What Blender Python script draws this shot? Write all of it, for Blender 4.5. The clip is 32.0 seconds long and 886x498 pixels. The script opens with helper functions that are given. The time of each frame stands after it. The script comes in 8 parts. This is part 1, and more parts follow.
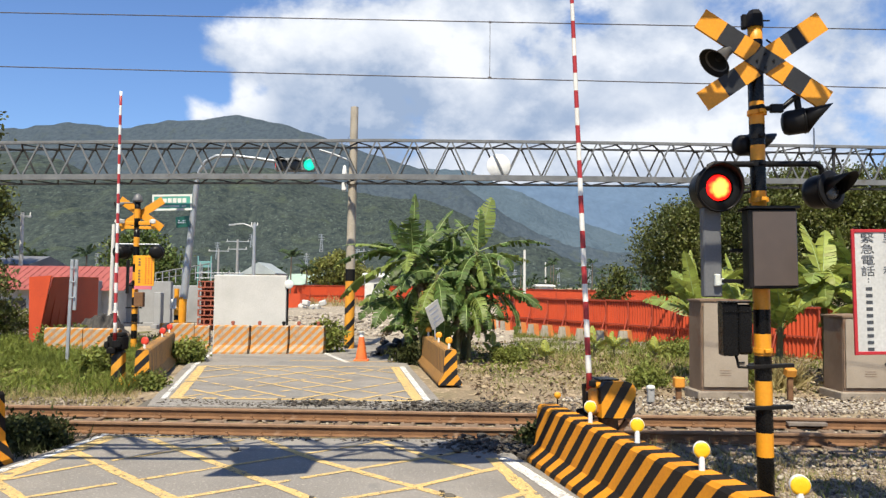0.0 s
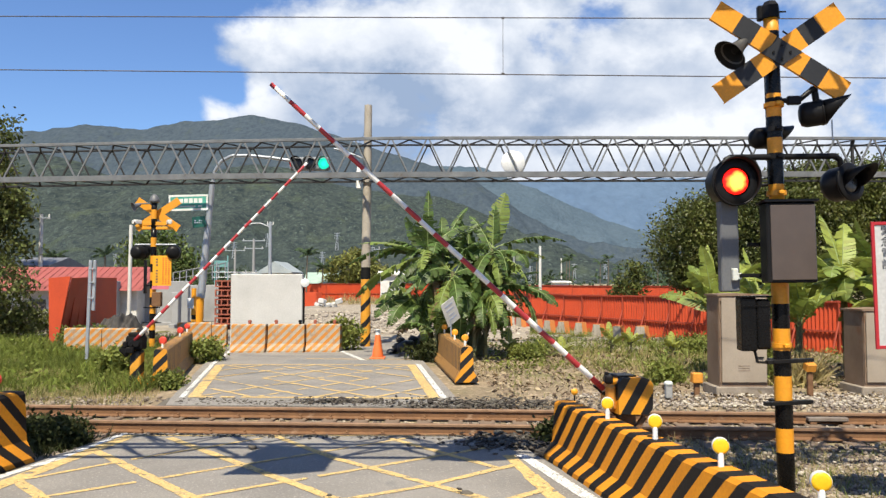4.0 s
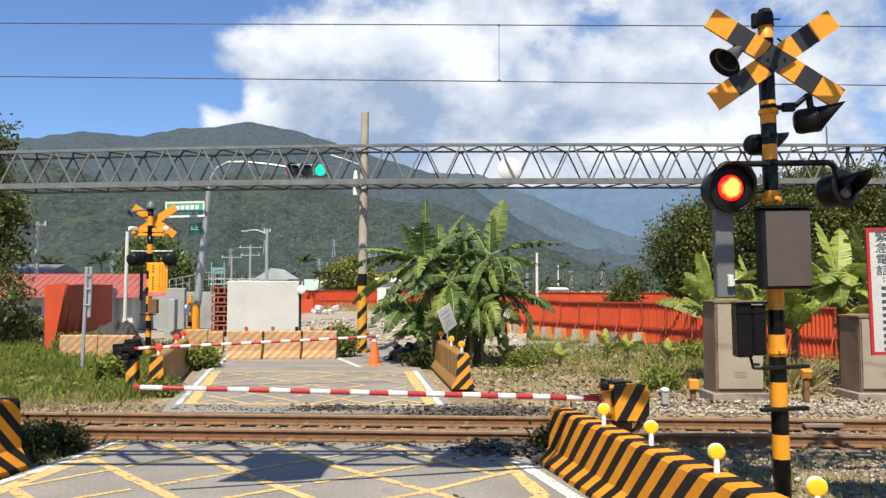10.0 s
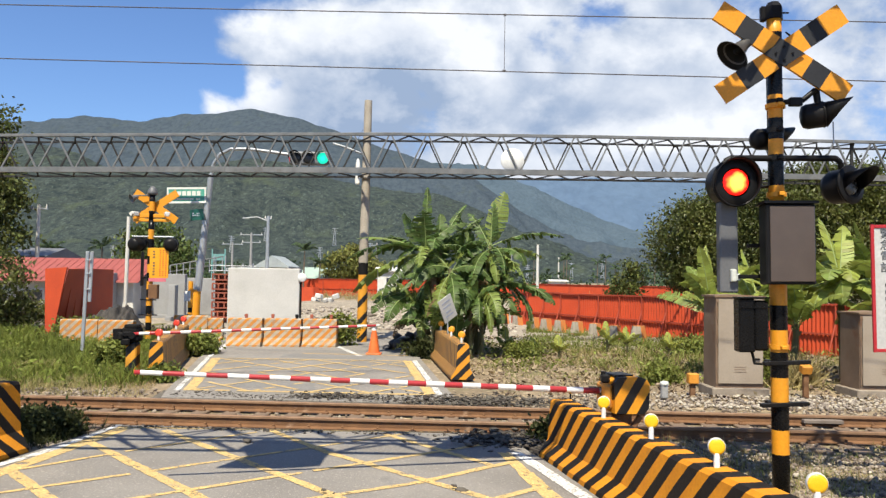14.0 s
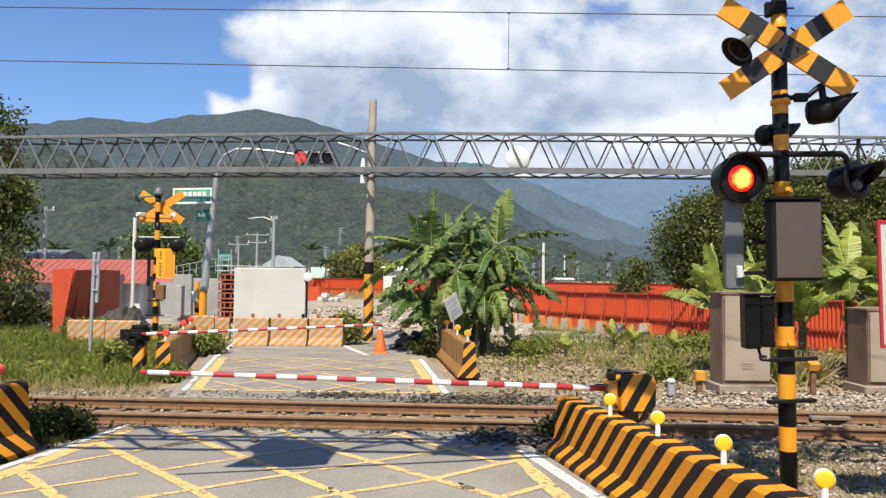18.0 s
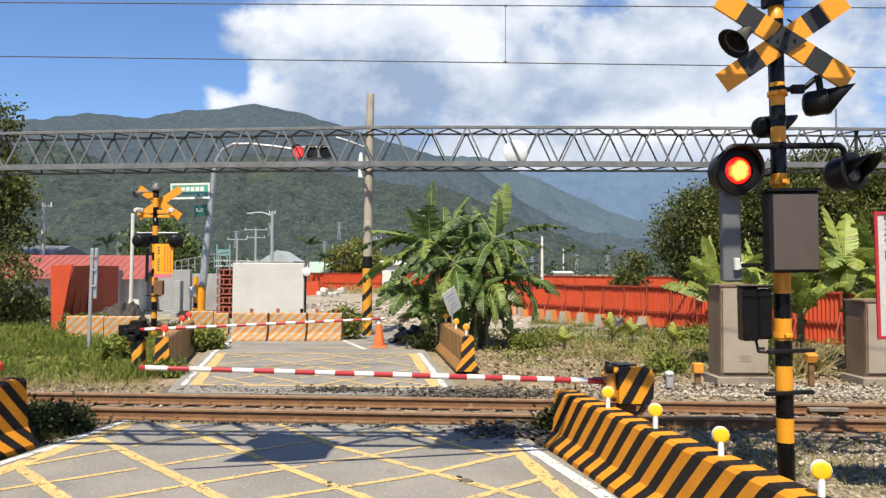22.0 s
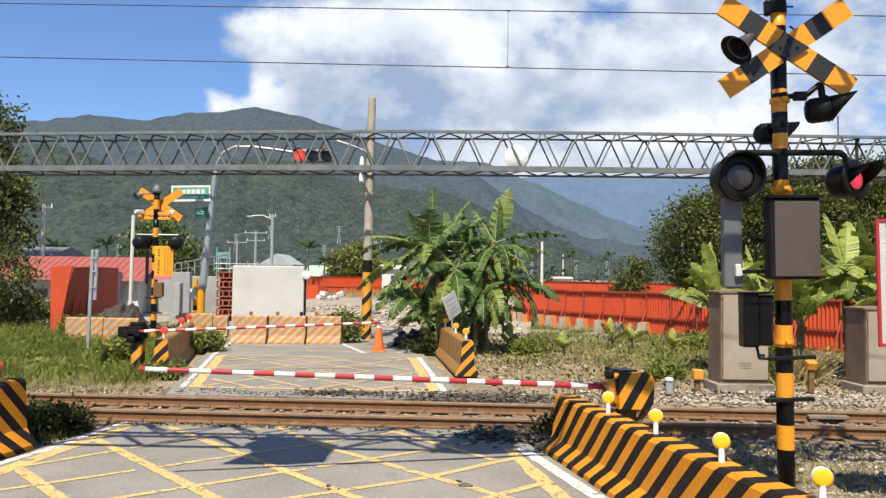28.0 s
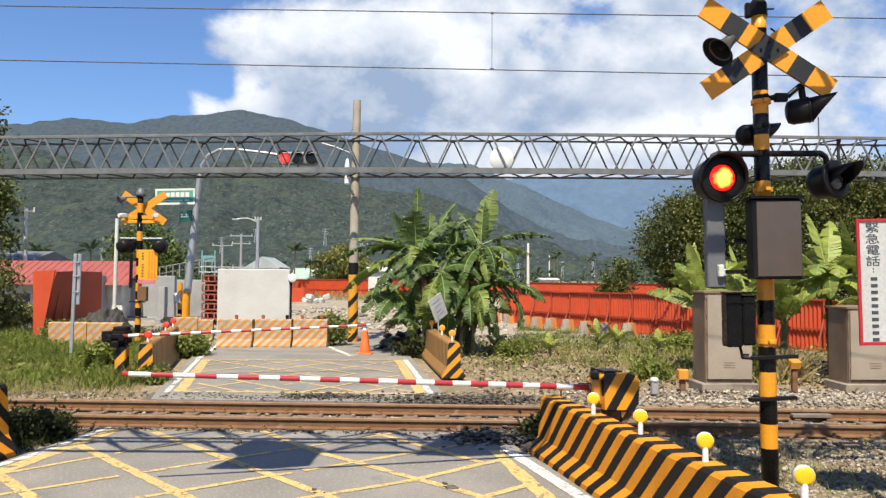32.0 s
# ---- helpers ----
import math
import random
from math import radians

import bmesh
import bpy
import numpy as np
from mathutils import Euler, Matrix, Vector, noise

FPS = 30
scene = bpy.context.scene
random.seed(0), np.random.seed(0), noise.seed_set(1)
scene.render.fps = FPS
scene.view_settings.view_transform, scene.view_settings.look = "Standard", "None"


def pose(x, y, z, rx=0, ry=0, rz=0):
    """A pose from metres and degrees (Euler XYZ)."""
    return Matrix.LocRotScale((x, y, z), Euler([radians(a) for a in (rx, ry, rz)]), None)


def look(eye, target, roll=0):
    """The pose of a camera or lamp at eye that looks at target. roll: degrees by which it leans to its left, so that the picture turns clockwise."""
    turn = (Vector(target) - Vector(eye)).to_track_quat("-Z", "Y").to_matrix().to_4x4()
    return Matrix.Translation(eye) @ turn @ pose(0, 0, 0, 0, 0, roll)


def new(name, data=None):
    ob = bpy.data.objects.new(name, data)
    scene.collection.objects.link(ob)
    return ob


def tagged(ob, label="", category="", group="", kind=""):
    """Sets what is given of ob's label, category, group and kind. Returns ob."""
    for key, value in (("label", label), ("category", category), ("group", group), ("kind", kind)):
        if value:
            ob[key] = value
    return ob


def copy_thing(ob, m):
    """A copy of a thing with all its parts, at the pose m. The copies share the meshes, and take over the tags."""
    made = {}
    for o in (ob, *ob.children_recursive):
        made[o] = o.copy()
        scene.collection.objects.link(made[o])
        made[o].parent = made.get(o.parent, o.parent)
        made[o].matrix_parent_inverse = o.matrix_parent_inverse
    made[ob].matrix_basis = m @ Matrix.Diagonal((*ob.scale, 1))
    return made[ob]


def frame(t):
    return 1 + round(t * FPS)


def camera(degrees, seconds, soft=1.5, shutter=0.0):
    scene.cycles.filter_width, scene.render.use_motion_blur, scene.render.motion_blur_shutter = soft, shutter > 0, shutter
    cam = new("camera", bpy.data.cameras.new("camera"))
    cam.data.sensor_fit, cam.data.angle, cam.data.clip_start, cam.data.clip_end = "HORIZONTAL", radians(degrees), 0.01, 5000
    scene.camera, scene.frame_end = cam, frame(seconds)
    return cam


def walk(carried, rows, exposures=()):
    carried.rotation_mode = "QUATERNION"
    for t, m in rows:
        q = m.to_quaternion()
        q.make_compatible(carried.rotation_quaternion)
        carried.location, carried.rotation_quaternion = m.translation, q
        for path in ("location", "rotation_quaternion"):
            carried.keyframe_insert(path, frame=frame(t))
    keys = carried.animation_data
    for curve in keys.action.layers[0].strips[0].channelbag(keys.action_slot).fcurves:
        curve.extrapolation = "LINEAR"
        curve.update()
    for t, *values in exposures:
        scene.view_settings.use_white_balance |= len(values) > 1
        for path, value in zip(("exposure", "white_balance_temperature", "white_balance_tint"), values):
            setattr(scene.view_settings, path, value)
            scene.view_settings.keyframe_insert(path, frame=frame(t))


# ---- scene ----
cam = camera(60.0, 32.0, soft=1.38)
PATH = [
    (0, (-0.016, -0.003, 1.853), (0.0157, 1.9945, 1.9480), 0.61),
    (0.5, (-0.000, 0.007, 1.855), (0.0244, 2.0047, 1.9572), 0.44),
    (1, (-0.001, 0.004, 1.848), (0.0232, 2.0013, 1.9505), 0.36),
    (1.5, (0.001, 0.003, 1.854), (0.0109, 2.0008, 1.9566), 0.18),
    (2, (-0.004, 0.001, 1.851), (0.0004, 1.9987, 1.9489), 0.19),
    (2.5, (-0.007, 0.006, 1.854), (-0.0070, 2.0041, 1.9509), 0.13),
    (3, (-0.005, 0.006, 1.850), (-0.0084, 2.0039, 1.9464), -0.04),
    (3.5, (-0.008, 0.007, 1.853), (-0.0134, 2.0051, 1.9449), -0.02),
    (5.5, (-0.017, 0.020, 1.849), (-0.0308, 2.0186, 1.9325), 0.34),
    (6, (-0.020, 0.010, 1.847), (-0.0329, 2.0086, 1.9303), 0.32),
    (6.5, (-0.013, 0.012, 1.848), (-0.0242, 2.0099, 1.9371), 0.21),
    (7, (-0.005, 0.010, 1.847), (-0.0112, 2.0080, 1.9434), 0.08),
    (7.5, (0.004, 0.006, 1.847), (0.0005, 2.0031, 1.9477), -0.13),
    (8, (0.002, -0.002, 1.849), (0.0071, 1.9953, 1.9493), -0.07),
    (8.5, (0.003, 0.001, 1.849), (0.0074, 1.9989, 1.9458), -0.10),
    (9, (0.001, 0.003, 1.850), (0.0010, 2.0006, 1.9480), 0.00),
    (9.5, (-0.004, 0.008, 1.851), (-0.0053, 2.0055, 1.9540), 0.01),
    (10, (-0.003, 0.006, 1.848), (-0.0032, 2.0030, 1.9534), 0.05),
    (10.5, (-0.005, 0.008, 1.849), (-0.0032, 2.0058, 1.9494), 0.22),
    (11, (-0.008, 0.015, 1.851), (-0.0111, 2.0126, 1.9440), 0.35),
    (11.5, (-0.014, 0.018, 1.849), (-0.0150, 2.0159, 1.9407), 0.40),
    (12, (-0.016, 0.027, 1.845), (-0.0130, 2.0252, 1.9269), 0.73),
    (12.5, (-0.024, 0.032, 1.848), (-0.0232, 2.0302, 1.9196), 1.04),
    (13, (-0.031, 0.037, 1.843), (-0.0311, 2.0357, 1.9142), 1.21),
    (13.5, (-0.030, 0.035, 1.848), (-0.0328, 2.0332, 1.9213), 1.07),
    (14, (-0.020, 0.029, 1.846), (-0.0217, 2.0271, 1.9260), 0.98),
    (14.5, (-0.016, 0.024, 1.842), (-0.0228, 2.0224, 1.9265), 0.85),
    (16.5, (-0.016, 0.018, 1.845), (-0.0317, 2.0165, 1.9257), 0.57),
    (17, (-0.020, 0.024, 1.844), (-0.0353, 2.0222, 1.9162), 0.71),
    (17.5, (-0.024, 0.026, 1.841), (-0.0395, 2.0247, 1.9144), 0.83),
    (18, (-0.016, 0.024, 1.841), (-0.0325, 2.0220, 1.9180), 0.62),
    (18.5, (-0.008, 0.015, 1.841), (-0.0193, 2.0132, 1.9235), 0.40),
    (19, (-0.005, 0.013, 1.843), (-0.0179, 2.0115, 1.9207), 0.17),
    (19.5, (-0.002, 0.020, 1.842), (-0.0171, 2.0182, 1.9140), 0.28),
    (20, (0.002, 0.025, 1.840), (-0.0127, 2.0242, 1.9077), 0.34),
    (20.5, (-0.005, 0.021, 1.842), (-0.0209, 2.0201, 1.9068), 0.28),
    (21, (-0.005, 0.029, 1.842), (-0.0192, 2.0277, 1.9007), 0.35),
    (21.5, (-0.002, 0.029, 1.841), (-0.0157, 2.0281, 1.8988), 0.42),
    (22, (-0.001, 0.028, 1.839), (-0.0145, 2.0268, 1.9005), 0.31),
    (22.5, (-0.004, 0.028, 1.837), (-0.0193, 2.0274, 1.8940), 0.35),
    (23, (-0.007, 0.025, 1.837), (-0.0258, 2.0245, 1.8924), 0.36),
    (23.5, (-0.001, 0.020, 1.841), (-0.0317, 2.0187, 1.9054), 0.12),
    (24, (0.001, 0.013, 1.841), (-0.0461, 2.0113, 1.9197), -0.06),
    (24.5, (0.017, 0.015, 1.838), (-0.0408, 2.0120, 1.9290), -0.15),
    (25, (0.009, 0.012, 1.838), (-0.0435, 2.0094, 1.9293), 0.47),
    (25.5, (-0.008, 0.024, 1.833), (-0.0505, 2.0214, 1.9176), 0.93),
    (27.5, (-0.015, 0.031, 1.831), (-0.0358, 2.0299, 1.9054), 0.79),
    (28, (-0.015, 0.030, 1.831), (-0.0279, 2.0287, 1.9047), 0.79),
    (28.5, (-0.016, 0.032, 1.828), (-0.0303, 2.0309, 1.9031), 0.76),
    (29, (-0.020, 0.032, 1.832), (-0.0303, 2.0307, 1.9074), 0.72),
    (29.5, (-0.015, 0.032, 1.833), (-0.0210, 2.0302, 1.9093), 0.67),
    (30, (-0.008, 0.031, 1.832), (-0.0056, 2.0294, 1.9115), 0.65),
    (30.5, (-0.008, 0.033, 1.834), (0.0018, 2.0314, 1.9085), 0.66),
    (31, (-0.009, 0.032, 1.835), (0.0030, 2.0303, 1.9089), 0.67),
    (31.5, (-0.006, 0.026, 1.834), (0.0107, 2.0244, 1.9086), 0.52),
    (32, (0.001, 0.029, 1.833), (0.0231, 2.0274, 1.9121), 0.42),
]
walk(cam, [(t, look(eye, target, roll)) for t, eye, target, roll in PATH])

# ==== world, sun ====
SUN_DX, SUN_EL = -0.16, radians(58.7)  # the sun stands behind the viewer, a little to the left
SUN_AZ = math.atan2(SUN_DX, -0.92)


def build_world():
    world = bpy.data.worlds.new("world")
    scene.world = world
    world.use_nodes = True
    nt = world.node_tree
    nt.nodes.clear()
    N, L = nt.nodes.new, nt.links.new

    def math_node(op, a, b=None, clamp=False):
        n = N("ShaderNodeMath")
        n.operation, n.use_clamp = op, clamp
        for i, v in enumerate((a, b)):
            if v is None:
                continue
            if isinstance(v, (int, float)):
                n.inputs[i].default_value = v
            else:
                L(v, n.inputs[i])
        return n.outputs[0]

    def smooth(v, lo, hi):
        n = N("ShaderNodeMapRange")
        n.interpolation_type = "SMOOTHSTEP"
        L(v, n.inputs[0])
        n.inputs[1].default_value, n.inputs[2].default_value = lo, hi
        return n.outputs[0]

    def tex(scale, detail, rough, vec, distort=0.0):
        n = N("ShaderNodeTexNoise")
        n.inputs["Scale"].default_value, n.inputs["Detail"].default_value = scale, detail
        n.inputs["Roughness"].default_value, n.inputs["Distortion"].default_value = rough, distort
        L(vec, n.inputs["Vector"])
        return n.outputs["Fac"]

    def mix(f, a, b):
        n = N("ShaderNodeMix")
        n.data_type = "RGBA"
        L(f, n.inputs[0])
        for v, i in ((a, 6), (b, 7)):
            if isinstance(v, tuple):
                n.inputs[i].default_value = (*v, 1)
            else:
                L(v, n.inputs[i])
        return n.outputs[2]

    co = N("ShaderNodeTexCoord").outputs["Generated"]
    sep = N("ShaderNodeSeparateXYZ")
    L(co, sep.inputs[0])
    x, y, z = sep.outputs
    sky = N("ShaderNodeTexSky")
    sky.sky_type, sky.sun_disc = "NISHITA", False
    sky.sun_elevation, sky.sun_rotation = SUN_EL, SUN_AZ
    sky.air_density, sky.dust_density, sky.ozone_density = 1.0, 0.6, 1.6
    # cumulus over the range: broad masses round a few headings, broken by noise
    stretch = N("ShaderNodeMapping")
    stretch.inputs["Scale"].default_value = (1.0, 1.0, 1.35)
    L(co, stretch.inputs["Vector"])
    st = stretch.outputs[0]
    puff = tex(5.0, 9, 0.56, st, 0.12)
    broad = tex(2.1, 4, 0.5, st)

    def lobe(v, wide, gain):
        d = N("ShaderNodeVectorMath")
        d.operation = "DISTANCE"
        L(co, d.inputs[0])
        d.inputs[1].default_value = Vector(v).normalized()
        return math_node("MULTIPLY", math_node("SUBTRACT", 1.0, smooth(d.outputs["Value"], 0, wide)), gain)

    def total(rows):
        out = None
        for v, wide, gain in rows:
            n = lobe(v, wide, gain)
            out = n if out is None else math_node("ADD", out, n)
        return out

    # where cloud gathers, and where blue shows through
    bias = total((((0.14, 1, 0.28), 0.60, 0.44), ((-0.17, 1, 0.32), 0.20, 0.36), ((-0.27, 1, 0.300), 0.11, 0.62), ((-0.07, 1, 0.23), 0.26, 0.26), ((0.42, 1, 0.12), 0.34, 0.30), ((0.45, 1, 0.24), 0.30, 0.20), ((0.17, 1, 0.20), 0.20, 0.50), ((0.33, 1, 0.27), 0.16, 0.22),
                  ((-0.297, 1, 0.222), 0.045, 0.42), ((-0.236, 1, 0.228), 0.060, 0.50), ((-0.275, 1, 0.250), 0.05, -0.62), ((-0.225, 1, 0.249), 0.035, -0.55), ((-0.52, 1, 0.28), 0.36, -0.36), ((-0.33, 1, 0.38), 0.13, -0.30),
                  ((0.203, 1, 0.318), 0.085, -0.18), ((0.125, 1, 0.305), 0.075, -0.34), ((0.225, 1, 0.37), 0.08, -0.26), ((0.12, 1, 0.37), 0.06, -0.05), ((0.38, 1, 0.35), 0.16, -0.22)))
    fine = tex(15.0, 7, 0.58, st, 0.15)
    dens = math_node("ADD", math_node("ADD", math_node("MULTIPLY", puff, 2.3), math_node("MULTIPLY", broad, 0.4)), math_node("ADD", bias, math_node("MULTIPLY", fine, 0.6)))
    cover = smooth(dens, 1.78, 2.16)
    # sunlit heads stand out of a grey underside
    lift = N("ShaderNodeVectorMath")
    lift.operation = "ADD"
    L(st, lift.inputs[0])
    lift.inputs[1].default_value = (-0.02, -0.01, 0.055)
    above = tex(5.0, 9, 0.56, lift.outputs[0], 0.12)
    relief = smooth(math_node("SUBTRACT", puff, above), -0.10, 0.10)
    heads = total((((-0.166, 1, 0.325), 0.17, 0.72), ((-0.25, 1, 0.31), 0.06, 0.22), ((0.025, 1, 0.29), 0.07, 0.30), ((0.0, 1, 0.37), 0.13, 0.30), ((0.122, 1, 0.285), 0.03, 0.45), ((0.04, 1, 0.235), 0.11, 0.30), ((0.071, 1, 0.262), 0.035, 0.28), ((0.19, 1, 0.263), 0.035, 0.30),
                   ((-0.07, 1, 0.196), 0.09, 0.42), ((0.32, 1, 0.20), 0.14, 0.36), ((0.42, 1, 0.27), 0.20, 0.30), ((-0.297, 1, 0.235), 0.045, 0.50), ((-0.236, 1, 0.240), 0.05, 0.62),
                   ((-0.13, 1, 0.224), 0.19, -0.82), ((0.12, 1, 0.26), 0.22, 0.28), ((-0.22, 1, 0.262), 0.07, -0.36), ((0.0, 1, 0.225), 0.15, -0.28), ((0.12, 1, 0.222), 0.13, -0.18)))
    lit = math_node("ADD", math_node("ADD", math_node("MULTIPLY", relief, 0.50), math_node("MULTIPLY", fine, 1.1)), math_node("SUBTRACT", heads, 0.42), True)
    body = mix(lit, (2.95, 3.85, 5.45), (8.1, 8.4, 8.9))
    tint = N("ShaderNodeMix")
    tint.data_type, tint.blend_type = "RGBA", "MULTIPLY"
    tint.inputs[0].default_value = 1.0
    L(sky.outputs[0], tint.inputs[6])
    tint.inputs[7].default_value = (0.82, 1.02, 1.34, 1)
    blue = mix(smooth(z, -0.02, 0.16), (4.6, 5.6, 7.2), tint.outputs[2])
    col = mix(cover, blue, body)
    bg = N("ShaderNodeBackground")
    bg.inputs["Strength"].default_value = 0.080
    L(col, bg.inputs["Color"])
    L(bg.outputs[0], N("ShaderNodeOutputWorld").inputs[0])


build_world()
sun = new("sun", bpy.data.lights.new("sun", "SUN"))
sun.data.energy, sun.data.angle, sun.data.color = 5.6, radians(0.53), (1.0, 0.915, 0.735)
sun.matrix_world = look((0, 0, 60), (-SUN_DX * 50, 0.92 * 50, 60 - math.tan(SUN_EL) * 50 * math.hypot(SUN_DX, 0.92)))
scene.view_settings.exposure = 0.6

# ==== materials ====
def mat(name, c1, c2=None, rough=0.6, metal=0.0, scale=3.0, fine=40.0, bump=0.15, spec=0.4, rand=0.0, stain=None, stain_scale=1.5, stain_at=0.58,
        stripes=None, glow=None, thin=False, sharp=False, dist=0.01, grain=0.35, holes=None, squash=None):
    """A surface with variation at two scales. stripes: (direction, period, offset, second colour)."""
    m = bpy.data.materials.new(name)
    m.use_nodes = True
    nt = m.node_tree
    N, L = nt.nodes.new, nt.links.new
    b = nt.nodes["Principled BSDF"]
    tc = N("ShaderNodeTexCoord").outputs["Object"]
    if squash:
        mp = N("ShaderNodeMapping")
        mp.inputs["Scale"].default_value = squash
        L(tc, mp.inputs["Vector"])
        tc = mp.outputs[0]
    c2 = c2 or tuple(v * 0.72 for v in c1)

    def noise_node(sc, detail=4.0, rough_=0.55):
        n = N("ShaderNodeTexNoise")
        n.inputs["Scale"].default_value, n.inputs["Detail"].default_value, n.inputs["Roughness"].default_value = sc, detail, rough_
        L(tc, n.inputs["Vector"])
        return n.outputs["Fac"]

    def ramp(v, lo, hi):
        n = N("ShaderNodeMapRange")
        L(v, n.inputs[0])
        n.inputs[1].default_value, n.inputs[2].default_value = lo, hi
        return n.outputs[0]

    def mix(f, a, c, how="MIX"):
        n = N("ShaderNodeMix")
        n.data_type, n.blend_type = "RGBA", how
        for v, i in ((f, 0), (a, 6), (c, 7)):
            if isinstance(v, tuple):
                n.inputs[i].default_value = (*v, 1)
            elif isinstance(v, float):
                n.inputs[i].default_value = v
            else:
                L(v, n.inputs[i])
        return n.outputs[2]

    big = noise_node(scale)
    small = noise_node(fine, 3.0)
    col = mix(ramp(big, 0.34, 0.68), c1, c2)
    if stripes:
        direction, period, offset, other = stripes[:4]
        d = N("ShaderNodeVectorMath")
        d.operation = "DOT_PRODUCT"
        L(tc, d.inputs[0])
        d.inputs[1].default_value = direction
        f = N("ShaderNodeMath")
        f.operation = "MULTIPLY_ADD"
        L(d.outputs["Value"], f.inputs[0])
        f.inputs[1].default_value, f.inputs[2].default_value = 1 / period, offset
        wob = N("ShaderNodeMath")
        wob.operation = "MULTIPLY_ADD"
        L(small, wob.inputs[0])
        wob.inputs[1].default_value = 0.03
        L(f.outputs[0], wob.inputs[2])
        g = N("ShaderNodeMath")
        g.operation = "FRACT"
        L(wob.outputs[0], g.inputs[0])
        h = N("ShaderNodeMath")
        h.operation = "GREATER_THAN"
        L(g.outputs[0], h.inputs[0])
        h.inputs[1].default_value = stripes[4] if len(stripes) > 4 else 0.5
        other2 = mix(ramp(big, 0.34, 0.68), other, tuple(v * 0.8 + 0.006 for v in other))
        col = mix(h.outputs[0], col, other2)
    if stain:
        st = noise_node(stain_scale, 7.0, 0.68)
        col = mix(ramp(st, stain_at, stain_at + (0.03 if sharp else 0.14)), col, stain)
    lo, hi = (0.3, 0.7) if grain <= 0.35 else (0.40, 0.62)
    col = mix(ramp(small, lo, hi), mix(grain, col, (0.5, 0.5, 0.5), "MULTIPLY"), col)
    if grain > 0.35:
        col = mix(ramp(noise_node(fine * 0.45, 2.0), 0.60, 0.68), col, tuple(min(0.8, v * 1.25) for v in c1))
    if rand:
        oi = N("ShaderNodeObjectInfo").outputs["Random"]
        geo = N("ShaderNodeNewGeometry").outputs["Random Per Island"]
        add = N("ShaderNodeMath")
        add.operation = "ADD"
        L(oi, add.inputs[0])
        L(geo, add.inputs[1])
        fr = N("ShaderNodeMath")
        fr.operation = "FRACT"
        L(add.outputs[0], fr.inputs[0])
        hs = N("ShaderNodeHueSaturation")
        v = N("ShaderNodeMapRange")
        L(fr.outputs[0], v.inputs[0])
        v.inputs[3].default_value, v.inputs[4].default_value = 1 - rand, 1 + rand
        hu = N("ShaderNodeMapRange")
        L(fr.outputs[0], hu.inputs[0])
        hu.inputs[3].default_value, hu.inputs[4].default_value = 0.5 - rand * 0.05, 0.5 + rand * 0.03
        L(v.outputs[0], hs.inputs["Value"])
        L(hu.outputs[0], hs.inputs["Hue"])
        L(col, hs.inputs["Color"])
        col = hs.outputs[0]
    L(col, b.inputs["Base Color"])
    rr = N("ShaderNodeMapRange")
    L(small, rr.inputs[0])
    rr.inputs[3].default_value, rr.inputs[4].default_value = max(0.03, rough - 0.12), min(1.0, rough + 0.12)
    L(rr.outputs[0], b.inputs["Roughness"])
    b.inputs["Metallic"].default_value = metal
    b.inputs["Specular IOR Level"].default_value = spec
    if bump:
        bn = N("ShaderNodeBump")
        bn.inputs["Strength"].default_value, bn.inputs["Distance"].default_value = bump, dist
        L(small, bn.inputs["Height"])
        L(bn.outputs[0], b.inputs["Normal"])
    if thin:
        tr = N("ShaderNodeBsdfTranslucent")
        L(col, tr.inputs["Color"])
        ms = N("ShaderNodeMixShader")
        ms.inputs[0].default_value = 0.32
        L(b.outputs[0], ms.inputs[1])
        L(tr.outputs[0], ms.inputs[2])
        L(ms.outputs[0], nt.nodes["Material Output"].inputs["Surface"])
    if holes:
        # paint worn through to what lies below it
        gap = N("ShaderNodeMath")
        gap.operation = "ADD"
        L(ramp(noise_node(holes[0], 5.0, 0.7), holes[1], holes[1] + 0.06), gap.inputs[0])
        L(ramp(noise_node(holes[0] * 5, 3.0, 0.6), holes[2], holes[2] + 0.06), gap.inputs[1])
        gap.use_clamp = True
        tr = N("ShaderNodeBsdfTransparent")
        ms = N("ShaderNodeMixShader")
        L(gap.outputs[0], ms.inputs[0])
        L(b.outputs[0], ms.inputs[1])
        L(tr.outputs[0], ms.inputs[2])
        L(ms.outputs[0], nt.nodes["Material Output"].inputs["Surface"])
    if glow:
        b.inputs["Emission Color"].default_value = (*glow[0], 1)
        b.inputs["Emission Strength"].default_value = glow[1]
    return m


